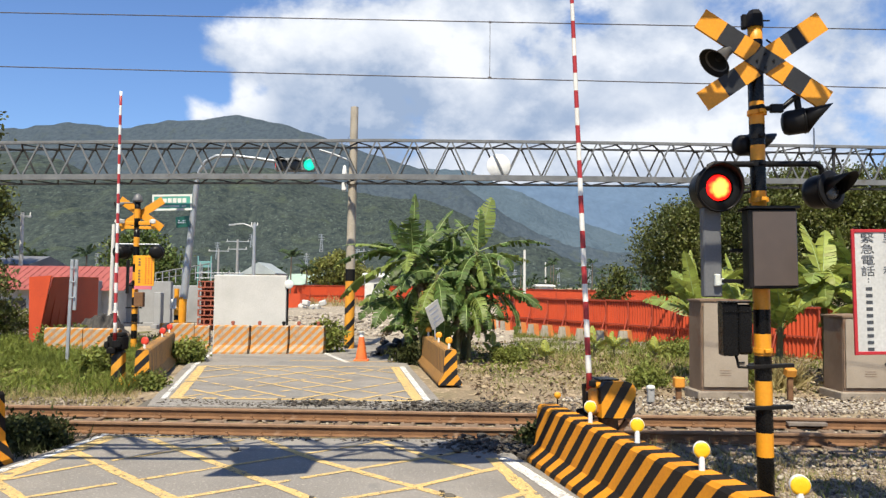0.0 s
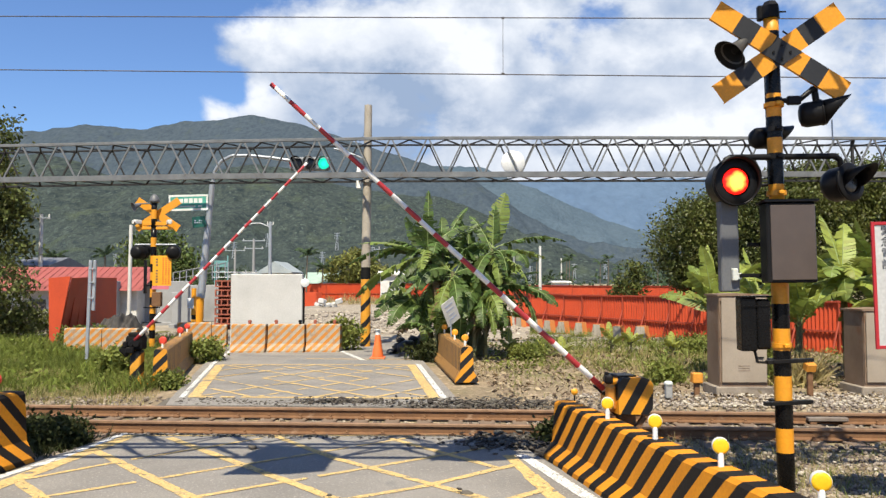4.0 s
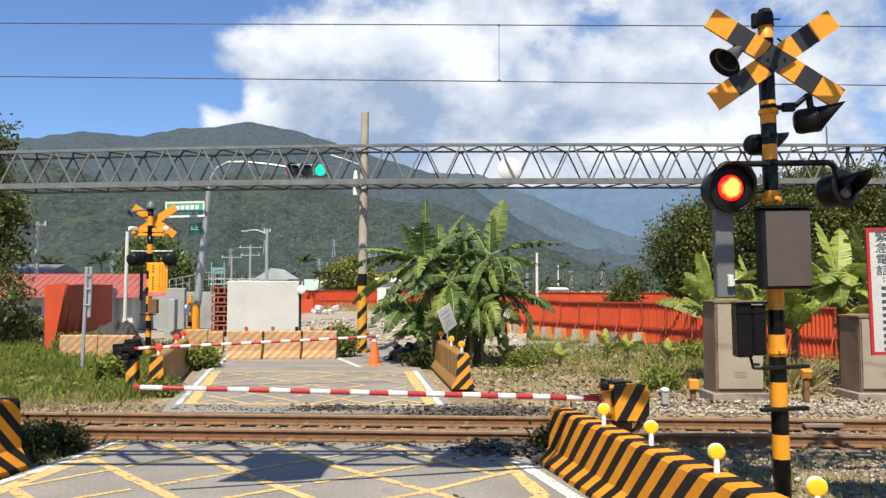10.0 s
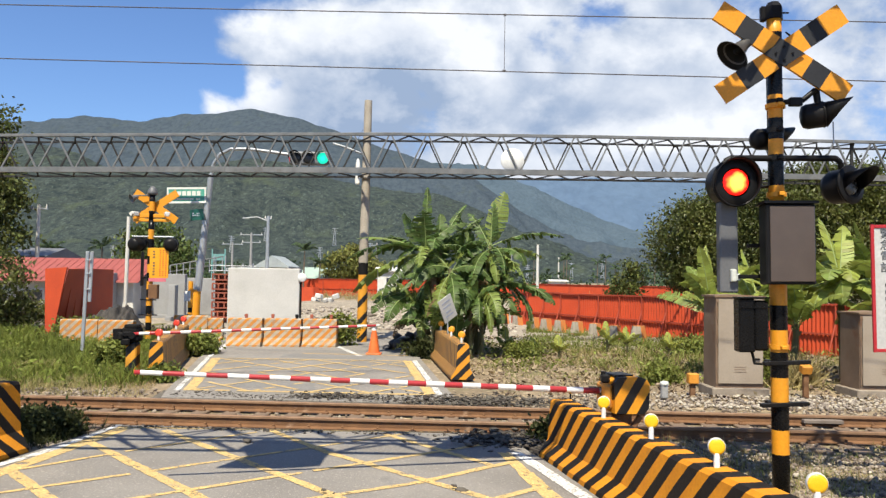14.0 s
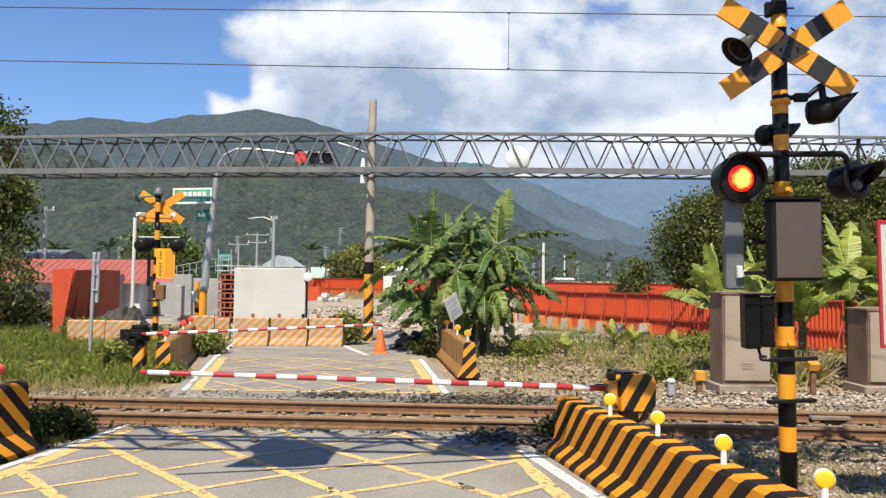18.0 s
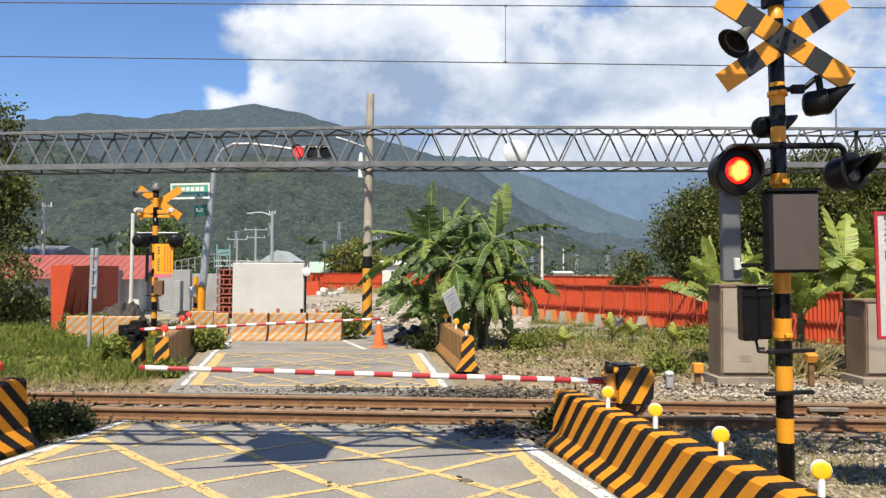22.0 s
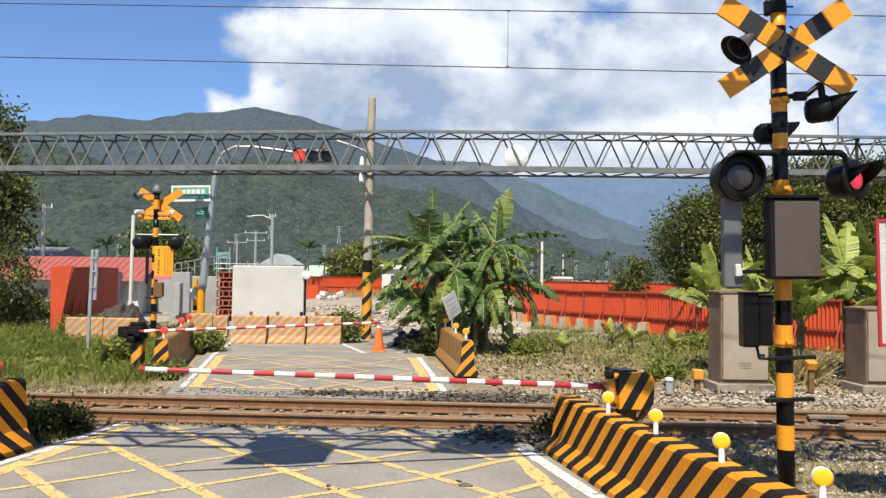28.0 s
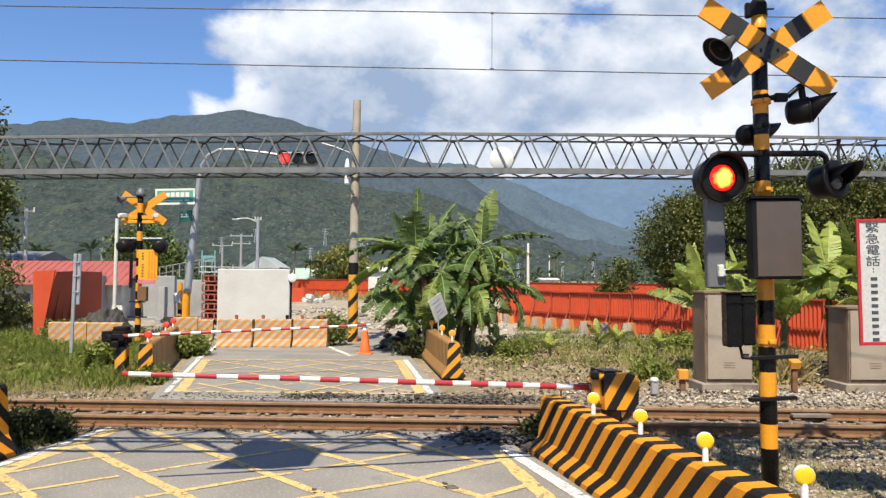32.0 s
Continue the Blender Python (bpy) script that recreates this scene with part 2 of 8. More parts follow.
def lamp_glow(name, core, rim, strength, radius):
    """A lit signal lens: hot in the middle, coloured at the rim, in cells."""
    m = bpy.data.materials.new(name)
    m.use_nodes = True
    nt = m.node_tree
    N, L = nt.nodes.new, nt.links.new
    tc = N("ShaderNodeTexCoord").outputs["Object"]
    ln = N("ShaderNodeVectorMath")
    ln.operation = "LENGTH"
    flat = N("ShaderNodeVectorMath")
    flat.operation = "MULTIPLY"
    L(tc, flat.inputs[0])
    flat.inputs[1].default_value = (1, 0, 1)
    L(flat.outputs[0], ln.inputs[0])
    vo = N("ShaderNodeTexVoronoi")
    vo.inputs["Scale"].default_value = 16 / (radius / 0.125)
    L(flat.outputs[0], vo.inputs["Vector"])
    ad = N("ShaderNodeMath")
    ad.operation = "MULTIPLY_ADD"
    L(vo.outputs["Distance"], ad.inputs[0])
    ad.inputs[1].default_value = radius * 0.30
    L(ln.outputs["Value"], ad.inputs[2])
    r = N("ShaderNodeMapRange")
    L(ad.outputs[0], r.inputs[0])
    r.inputs[1].default_value, r.inputs[2].default_value = radius * 0.48, radius * 0.80
    mx = N("ShaderNodeMix")
    mx.data_type = "RGBA"
    L(r.outputs[0], mx.inputs[0])
    mx.inputs[6].default_value, mx.inputs[7].default_value = (*core, 1), (*rim, 1)
    b = nt.nodes["Principled BSDF"]
    b.inputs["Base Color"].default_value = (*[v * 0.3 for v in rim], 1)
    L(mx.outputs[2], b.inputs["Emission Color"])
    b.inputs["Emission Strength"].default_value = strength
    return m


YEL, BLK, RED, WHT = (0.72, 0.285, 0.013), (0.008, 0.008, 0.009), (0.42, 0.022, 0.03), (0.74, 0.74, 0.72)
M = {}
M["asphalt"] = mat("asphalt", (0.262, 0.241, 0.214), (0.190, 0.175, 0.157), 0.92, scale=0.8, fine=75, bump=0.9, stain=(0.17, 0.163, 0.152), stain_scale=1.3, stain_at=0.58, dist=0.005, grain=0.55)
M["asphalt_patch"] = mat("asphalt_patch", (0.215, 0.205, 0.190), (0.175, 0.167, 0.155), 0.92, scale=0.9, fine=75, bump=0.9, dist=0.005, grain=0.5)
M["asphalt_dark"] = mat("asphalt_dark", (0.062, 0.055, 0.047), (0.118, 0.103, 0.086), 0.92, scale=3.5, fine=60, bump=1.0, rand=0.5, spec=0.15, dist=0.01)
M["line_yellow"] = mat("line_yellow", (0.60, 0.415, 0.165), (0.48, 0.35, 0.165), 0.9, scale=2, fine=60, bump=0.3, spec=0.15, stain=(0.285, 0.262, 0.225), stain_scale=9.0, stain_at=0.56, dist=0.004, grain=0.4, holes=(7.0, 0.58, 0.595))
M["line_white"] = mat("line_white", (0.70, 0.69, 0.65), (0.58, 0.57, 0.54), 0.9, scale=2, fine=60, bump=0.3, spec=0.15, stain=(0.29, 0.275, 0.25), stain_scale=8.0, stain_at=0.54, dist=0.004, grain=0.5, holes=(7.0, 0.57, 0.57))
M["soil"] = mat("soil", (0.315, 0.245, 0.165), (0.225, 0.178, 0.118), 0.97, scale=0.6, fine=14, bump=0.9, spec=0.1, stain=(0.13, 0.135, 0.05), stain_scale=0.35, stain_at=0.54, dist=0.04, grain=0.6)
M["yard"] = mat("yard", (0.36, 0.31, 0.245), (0.27, 0.235, 0.185), 0.97, scale=0.4, fine=12, bump=0.9, spec=0.1, stain=(0.18, 0.16, 0.125), stain_scale=0.5, stain_at=0.56, dist=0.04, grain=0.55)
M["gravel"] = mat("gravel", (0.300, 0.245, 0.185), (0.17, 0.145, 0.12), 0.95, scale=2.0, fine=25, bump=1.0, spec=0.1, dist=0.03)
M["ballast"] = mat("ballast", (0.270, 0.225, 0.175), (0.175, 0.145, 0.115), 0.92, scale=6, fine=50, bump=0.4, spec=0.15, rand=0.6)
M["stone_pale"] = mat("stone_pale", (0.38, 0.335, 0.275), (0.25, 0.215, 0.175), 0.92, scale=5, fine=40, bump=0.4, spec=0.15, rand=0.5)
M["rust"] = mat("rust", (0.205, 0.108, 0.054), (0.140, 0.072, 0.038), 0.85, 0.0, scale=5, fine=70, bump=0.5, spec=0.2, stain=(0.30, 0.195, 0.125), stain_scale=5)
M["rail_top"] = mat("rail_top", (0.255, 0.155, 0.092), (0.185, 0.108, 0.064), 0.6, 0.15, scale=6, fine=90, bump=0.2, spec=0.3)
M["sleeper"] = mat("sleeper", (0.22, 0.155, 0.105), (0.15, 0.105, 0.072), 0.95, scale=4, fine=40, bump=0.7)
M["concrete"] = mat("concrete", (0.545, 0.535, 0.51), (0.465, 0.455, 0.435), 0.9, scale=1.2, fine=30, bump=0.25, spec=0.2, stain=(0.36, 0.345, 0.31), stain_scale=0.9, stain_at=0.6)
M["concrete_grey"] = mat("concrete_grey", (0.33, 0.33, 0.325), (0.25, 0.25, 0.25), 0.92, scale=1.0, fine=25, bump=0.3, spec=0.2)
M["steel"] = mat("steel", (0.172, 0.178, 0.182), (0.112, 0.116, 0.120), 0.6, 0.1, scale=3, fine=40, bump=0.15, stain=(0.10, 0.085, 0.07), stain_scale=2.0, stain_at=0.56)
# near-black copy of steel: the unlit look of rear members put into its colour
M["steel_shaded"] = mat("steel_shaded", (0.046, 0.045, 0.045), (0.026, 0.026, 0.027), 0.85, 0.0, scale=3, fine=40, bump=0.15, spec=0.15)
M["galv"] = mat("galv", (0.46, 0.48, 0.50), (0.36, 0.38, 0.40), 0.45, 0.55, scale=4, fine=60, bump=0.1)
M["black"] = mat("black", (0.008, 0.008, 0.0085), (0.013, 0.012, 0.012), 0.40, scale=5, fine=60, bump=0.04, spec=0.14)
M["board_black"] = mat("board_black", (0.030, 0.031, 0.035), (0.022, 0.023, 0.026), 0.5, scale=4, fine=60, bump=0.05, spec=0.25, stain=(0.05, 0.048, 0.045), stain_scale=6, stain_at=0.66)
M["pole_black"] = mat("pole_black", (0.004, 0.004, 0.0045), (0.007, 0.0065, 0.0065), 0.28, scale=5, fine=60, bump=0.03, spec=0.18)
M["worn_face"] = mat("worn_face", (0.44, 0.40, 0.33), (0.33, 0.29, 0.23), 0.9, scale=5, fine=40, bump=0.3, spec=0.15, stain=(0.13, 0.11, 0.09), stain_scale=9, stain_at=0.56, squash=(1, 1, 0.35))
M["barrier_orange"] = mat("barrier_orange", (0.60, 0.21, 0.05), (0.50, 0.21, 0.085), 0.85, scale=4, fine=35, bump=0.3, spec=0.15, stain=(0.34, 0.24, 0.16), stain_scale=6, stain_at=0.6)
M["black_matt"] = mat("black_matt", (0.008, 0.008, 0.008), (0.015, 0.014, 0.013), 0.75, scale=5, fine=60, bump=0.1, spec=0.12)
M["yellow"] = mat("yellow", YEL, (0.62, 0.27, 0.02), 0.45, scale=3, fine=50, bump=0.08, stain=(0.36, 0.20, 0.05), stain_scale=5, stain_at=0.68)
M["yellow_bright"] = mat("yellow_bright", (0.82, 0.50, 0.015), (0.76, 0.43, 0.012), 0.35, scale=6, fine=120, bump=0.15)
M["orange_bright"] = mat("orange_bright", (0.80, 0.34, 0.02), (0.72, 0.28, 0.02), 0.35, scale=6, fine=120, bump=0.15)
M["red_reflector"] = mat("red_reflector", (0.72, 0.07, 0.04), (0.60, 0.05, 0.03), 0.3, scale=6, fine=120, bump=0.15)
M["red"] = mat("red", RED, (0.34, 0.02, 0.026), 0.45, scale=4, fine=60, bump=0.06)
M["white"] = mat("white", WHT, (0.64, 0.64, 0.62), 0.5, scale=4, fine=60, bump=0.06)
M["sign_white"] = mat("sign_white", (0.50, 0.50, 0.485), (0.42, 0.42, 0.405), 0.45, scale=3, fine=40, bump=0.05, stain=(0.33, 0.32, 0.29), stain_scale=3, stain_at=0.66)
M["white_dirty"] = mat("white_dirty", (0.66, 0.65, 0.61), (0.52, 0.51, 0.47), 0.7, scale=2, fine=40, bump=0.1)
M["arm"] = mat("arm", (0.40, 0.035, 0.04), (0.34, 0.03, 0.035), 0.4, scale=3, fine=50, bump=0.05, stripes=((1, 0, 0), 0.36, 0.842, (0.78, 0.77, 0.74)))
M["arm_far"] = mat("arm_far", (0.40, 0.035, 0.04), (0.34, 0.03, 0.035), 0.4, scale=3, fine=50, bump=0.05, stripes=((1, 0, 0), 0.36, 0.0, (0.78, 0.77, 0.74)))
M["barrier_side"] = mat("barrier_side", (0.67, 0.262, 0.014), (0.56, 0.212, 0.014), 0.7, scale=3, fine=40, bump=0.2, spec=0.2, stripes=((0.55, 0, -0.52), 0.150, 0.0, (0.011, 0.008, 0.006)), stain=(0.24, 0.15, 0.06), stain_scale=6, stain_at=0.66)
M["barrier_fine"] = mat("barrier_fine", (0.60, 0.29, 0.05), (0.50, 0.24, 0.05), 0.65, scale=3, fine=40, bump=0.2, stripes=((1, 0, -0.35), 0.22, 0.0, (0.03, 0.028, 0.025)), stain=(0.22, 0.15, 0.08), stain_scale=5, stain_at=0.6)
M["barrier_end"] = mat("barrier_end", (0.68, 0.29, 0.018), (0.60, 0.24, 0.018), 0.6, scale=3, fine=40, bump=0.15, stripes=((0, 1.0, 1.0), 0.27, 0.2, BLK))
M["machine"] = mat("machine", (0.74, 0.31, 0.018), (0.66, 0.26, 0.018), 0.4, scale=3, fine=40, bump=0.06, stripes=((1.0, 0, -0.62), 0.25, 0.22, BLK), stain=(0.30, 0.18, 0.06), stain_scale=5, stain_at=0.68)
M["hazard_post"] = mat("hazard_post", (0.70, 0.33, 0.03), (0.60, 0.27, 0.03), 0.5, scale=3, fine=40, bump=0.1, stripes=((0.8, 0.2, -0.75), 0.27, 0.1, BLK))
M["pole_stripes"] = mat("pole_stripes", (0.68, 0.31, 0.025), (0.60, 0.26, 0.025), 0.5, scale=3, fine=40, bump=0.1, stripes=((0.8, 0.2, -0.75), 0.40, 0.1, BLK, 0.64))
M["faded_barrier"] = mat("faded_barrier", (0.50, 0.185, 0.03), (0.44, 0.20, 0.06), 0.88, scale=4, fine=35, bump=0.3, spec=0.15, stripes=((0.80, 0.0, -0.80), 0.185, 0.0, (0.41, 0.35, 0.265)), stain=(0.27, 0.205, 0.145), stain_scale=6, stain_at=0.52)
M["panel_red"] = mat("panel_red", (0.53, 0.068, 0.018), (0.44, 0.055, 0.016), 0.6, scale=1.5, fine=30, bump=0.1, stain=(0.30, 0.06, 0.035), stain_scale=1.2, stain_at=0.6)
M["rust_red"] = mat("rust_red", (0.36, 0.10, 0.055), (0.25, 0.07, 0.045), 0.75, scale=3, fine=40, bump=0.2)
M["rail_red"] = mat("rail_red", (0.37, 0.055, 0.024), (0.29, 0.048, 0.022), 0.65, scale=2, fine=30, bump=0.1)
M["roof_red"] = mat("roof_red", (0.315, 0.082, 0.070), (0.255, 0.066, 0.058), 0.7, scale=0.8, fine=12, bump=0.1, stain=(0.34, 0.15, 0.13), stain_scale=0.7, stain_at=0.6)
M["roof_grey"] = mat("roof_grey", (0.36, 0.40, 0.40), (0.28, 0.31, 0.32), 0.6, scale=1.0, fine=10, bump=0.1)
M["roof_green"] = mat("roof_green", (0.34, 0.44, 0.38), (0.28, 0.37, 0.32), 0.6, scale=1.0, fine=10, bump=0.1)
M["plaster"] = mat("plaster", (0.62, 0.60, 0.56), (0.5, 0.48, 0.44), 0.85, scale=1.0, fine=12, bump=0.15, stain=(0.35, 0.33, 0.29), stain_scale=1.0, stain_at=0.58)
M["glass_dark"] = mat("glass_dark", (0.03, 0.035, 0.04), (0.05, 0.055, 0.06), 0.12, scale=2, fine=20, bump=0.02, spec=0.6)
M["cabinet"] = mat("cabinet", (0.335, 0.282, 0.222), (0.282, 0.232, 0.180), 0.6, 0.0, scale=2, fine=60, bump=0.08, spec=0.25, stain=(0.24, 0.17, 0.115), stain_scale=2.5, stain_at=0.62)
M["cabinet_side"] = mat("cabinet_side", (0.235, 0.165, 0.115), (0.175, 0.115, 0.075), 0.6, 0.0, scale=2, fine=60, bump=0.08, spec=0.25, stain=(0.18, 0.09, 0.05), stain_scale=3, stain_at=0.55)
M["plinth"] = mat("plinth", (0.30, 0.255, 0.205), (0.21, 0.175, 0.14), 0.95, scale=3, fine=30, bump=0.5, spec=0.15, stain=(0.17, 0.12, 0.085), stain_scale=4)
M["grey_paint"] = mat("grey_paint", (0.135, 0.138, 0.145), (0.112, 0.115, 0.122), 0.5, 0.1, scale=2, fine=50, bump=0.06)
M["signal_grey"] = mat("signal_grey", (0.26, 0.265, 0.27), (0.19, 0.195, 0.20), 0.5, 0.2, scale=4, fine=40, bump=0.06)
M["sign_dark"] = mat("sign_dark", (0.014, 0.095, 0.075), (0.012, 0.080, 0.062), 0.4, scale=3, fine=40, bump=0.03)
M["horn"] = mat("horn", (0.085, 0.080, 0.074), (0.05, 0.047, 0.044), 0.5, 0.2, scale=6, fine=50, bump=0.08)
M["litter"] = mat("litter", (0.285, 0.222, 0.148), (0.19, 0.146, 0.095), 0.95, scale=3, fine=40, bump=0.2, spec=0.1, rand=0.55)
M["screen"] = mat("screen", (0.080, 0.059, 0.047), (0.070, 0.051, 0.041), 0.38, scale=8, fine=180, bump=0.03, spec=0.6, stain=(0.10, 0.036, 0.032), stain_scale=6, stain_at=0.64)
M["timber"] = mat("timber", (0.41, 0.365, 0.30), (0.29, 0.255, 0.205), 0.92, scale=2.0, fine=30, bump=0.6, spec=0.15, stain=(0.19, 0.15, 0.11), stain_scale=3, stain_at=0.60)
M["sign_green"] = mat("sign_green", (0.085, 0.36, 0.285), (0.075, 0.31, 0.245), 0.4, scale=3, fine=40, bump=0.03)
M["board_yellow"] = mat("board_yellow", (0.80, 0.36, 0.015), (0.74, 0.32, 0.015), 0.45, scale=3, fine=40, bump=0.03)
M["cone"] = mat("cone", (0.72, 0.16, 0.035), (0.62, 0.13, 0.035), 0.5, scale=4, fine=40, bump=0.08)
M["blue_post"] = mat("blue_post", (0.08, 0.16, 0.26), (0.07, 0.13, 0.21), 0.5, scale=4, fine=40, bump=0.05)
M["pale_box"] = mat("pale_box", (0.60, 0.62, 0.58), (0.5, 0.52, 0.48), 0.6, scale=4, fine=40, bump=0.05)
M["orange_box"] = mat("orange_box", (0.62, 0.26, 0.03), (0.5, 0.2, 0.03), 0.55, scale=4, fine=40, bump=0.1, stain=(0.24, 0.13, 0.06), stain_scale=6)
M["bark"] = mat("bark", (0.17, 0.135, 0.10), (0.10, 0.08, 0.06), 0.95, scale=4, fine=30, bump=0.8)
M["leaf_dark"] = mat("leaf_dark", (0.140, 0.154, 0.036), (0.058, 0.074, 0.020), 0.5, scale=0.9, fine=20, bump=0, spec=0.35, rand=0.55, thin=True)
M["leaf_mid"] = mat("leaf_mid", (0.125, 0.165, 0.042), (0.085, 0.122, 0.032), 0.5, scale=0.8, fine=20, bump=0, spec=0.35, rand=0.5, thin=True)
M["leaf_far"] = mat("leaf_far", (0.070, 0.105, 0.050), (0.050, 0.080, 0.040), 0.7, scale=0.1, fine=3, bump=0, spec=0.15, rand=0.4, thin=True)
M["leaf_olive"] = mat("leaf_olive", (0.255, 0.255, 0.070), (0.15, 0.165, 0.045), 0.6, scale=0.6, fine=20, bump=0, spec=0.2, rand=0.5, thin=True)
M["leaf_left"] = mat("leaf_left", (0.125, 0.142, 0.038), (0.068, 0.084, 0.025), 0.6, scale=0.6, fine=20, bump=0, spec=0.2, rand=0.5, thin=True)
M["banana"] = mat("banana", (0.088, 0.140, 0.034), (0.058, 0.098, 0.024), 0.48, scale=1.6, fine=30, bump=0.2, spec=0.30, rand=0.32, thin=True, stain=(0.16, 0.17, 0.055), stain_scale=3, stain_at=0.60)
M["banana_pale"] = mat("banana_pale", (0.200, 0.255, 0.058), (0.140, 0.190, 0.042), 0.48, scale=1.6, fine=30, bump=0.2, spec=0.30, rand=0.25, thin=True, stain=(0.24, 0.25, 0.09), stain_scale=3, stain_at=0.60)
M["banana_lime"] = mat("banana_lime", (0.295, 0.338, 0.068), (0.215, 0.262, 0.053), 0.48, scale=1.6, fine=30, bump=0.2, spec=0.30, rand=0.25, thin=True, stain=(0.26, 0.26, 0.09), stain_scale=3, stain_at=0.60)
M["shoot"] = mat("shoot", (0.40, 0.42, 0.085), (0.30, 0.33, 0.07), 0.5, scale=2, fine=30, bump=0.2, spec=0.3, rand=0.25, thin=True)
M["banana_dry"] = mat("banana_dry", (0.24, 0.17, 0.085), (0.17, 0.115, 0.06), 0.8, scale=2, fine=30, bump=0.3, rand=0.3, thin=True)
M["midrib"] = mat("midrib", (0.25, 0.31, 0.11), (0.19, 0.25, 0.085), 0.5, scale=4, fine=30, bump=0.05)
M["banana_stem"] = mat("banana_stem", (0.15, 0.155, 0.065), (0.115, 0.085, 0.045), 0.75, scale=3, fine=25, bump=0.4, stain=(0.19, 0.14, 0.08), stain_scale=3)
M["grass"] = mat("grass", (0.185, 0.222, 0.043), (0.140, 0.168, 0.036), 0.65, scale=0.5, fine=9, bump=0, spec=0.15, rand=0.35, thin=True)
M["turf"] = mat("turf", (0.130, 0.140, 0.045), (0.165, 0.135, 0.072), 0.95, scale=0.5, fine=12, bump=0.8, spec=0.1, stain=(0.21, 0.17, 0.09), stain_scale=0.7, stain_at=0.56, dist=0.03)
M["grass_dry"] = mat("grass_dry", (0.42, 0.335, 0.165), (0.29, 0.255, 0.11), 0.8, scale=0.7, fine=9, bump=0, spec=0.1, rand=0.35, thin=True)
M["weed"] = mat("weed", (0.215, 0.240, 0.054), (0.145, 0.175, 0.040), 0.6, scale=1.5, fine=15, bump=0, spec=0.2, rand=0.4, thin=True)
M["weed_dark"] = mat("weed_dark", (0.058, 0.068, 0.022), (0.036, 0.045, 0.016), 0.65, scale=1.5, fine=15, bump=0, spec=0.2, rand=0.4, thin=True)
# mountains: haze is painted into the base colours, bluer and paler per farther range
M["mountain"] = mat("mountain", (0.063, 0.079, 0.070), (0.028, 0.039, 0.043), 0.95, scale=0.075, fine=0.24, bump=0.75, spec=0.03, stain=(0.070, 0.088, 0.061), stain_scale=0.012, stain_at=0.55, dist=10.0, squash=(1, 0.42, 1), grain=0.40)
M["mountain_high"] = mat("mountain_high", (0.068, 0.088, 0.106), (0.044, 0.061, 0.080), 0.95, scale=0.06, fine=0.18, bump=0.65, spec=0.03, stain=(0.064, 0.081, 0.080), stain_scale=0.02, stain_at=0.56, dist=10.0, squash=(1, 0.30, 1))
M["roof_dark"] = mat("roof_dark", (0.12, 0.125, 0.14), (0.16, 0.165, 0.18), 0.6, scale=1.0, fine=10, bump=0.1)
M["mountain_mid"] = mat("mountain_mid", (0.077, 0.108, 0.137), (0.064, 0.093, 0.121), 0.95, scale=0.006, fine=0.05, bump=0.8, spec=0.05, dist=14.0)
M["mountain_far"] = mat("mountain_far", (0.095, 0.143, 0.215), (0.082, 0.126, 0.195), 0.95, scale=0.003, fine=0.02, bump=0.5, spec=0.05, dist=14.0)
M["lens_off"] = mat("lens_off", (0.040, 0.040, 0.040), (0.028, 0.028, 0.028), 0.2, scale=10, fine=90, bump=0.3, spec=0.6)
M["lens_red"] = lamp_glow("lens_red", (1.0, 0.34, 0.045), (0.55, 0.004, 0.002), 2.8, 0.145)
M["lens_side"] = lamp_glow("lens_side", (0.8, 0.06, 0.09), (0.55, 0.03, 0.05), 0.75, 0.125)
M["lens_green"] = lamp_glow("lens_green", (0.02, 0.95, 0.62), (0.01, 0.62, 0.42), 0.95, 0.15)
M["lens_stop"] = lamp_glow("lens_stop", (1.0, 0.10, 0.08), (0.85, 0.04, 0.04), 0.95, 0.15)
M["lens_amber"] = lamp_glow("lens_amber", (1.0, 0.22, 0.035), (0.85, 0.13, 0.02), 0.95, 0.15)
M["wire"] = mat("wire", (0.10, 0.09, 0.09), (0.07, 0.065, 0.065), 0.6, 0.4, scale=2, fine=30, bump=0)
M["text_grey"] = mat("text_grey", (0.055, 0.06, 0.07), (0.045, 0.05, 0.058), 0.6, scale=4, fine=40, bump=0)
M["text_red"] = mat("text_red", (0.50, 0.06, 0.03), (0.42, 0.05, 0.03), 0.6, scale=4, fine=40, bump=0)
M["pink"] = mat("pink", (0.62, 0.16, 0.20), (0.52, 0.14, 0.17), 0.6, scale=4, fine=40, bump=0)
M["tarp"] = mat("tarp", (0.02, 0.022, 0.028), (0.035, 0.036, 0.042), 0.5, scale=4, fine=20, bump=0.3)
M["teal"] = mat("teal", (0.16, 0.34, 0.33), (0.12, 0.27, 0.27), 0.6, scale=1, fine=20, bump=0.05)
M["brush"] = mat("brush", (0.155, 0.125, 0.095), (0.09, 0.073, 0.056), 0.9, scale=2, fine=20, bump=0, rand=0.5)
M["netting"] = mat("netting", (0.060, 0.054, 0.049), (0.024, 0.022, 0.021), 0.9, scale=6, fine=30, bump=0.5, stain=(0.12, 0.105, 0.085), stain_scale=4, squash=(1, 1, 0.25))
M["pale_text"] = mat("pale_text", (0.42, 0.46, 0.55), (0.36, 0.40, 0.50), 0.6, scale=4, fine=40, bump=0)

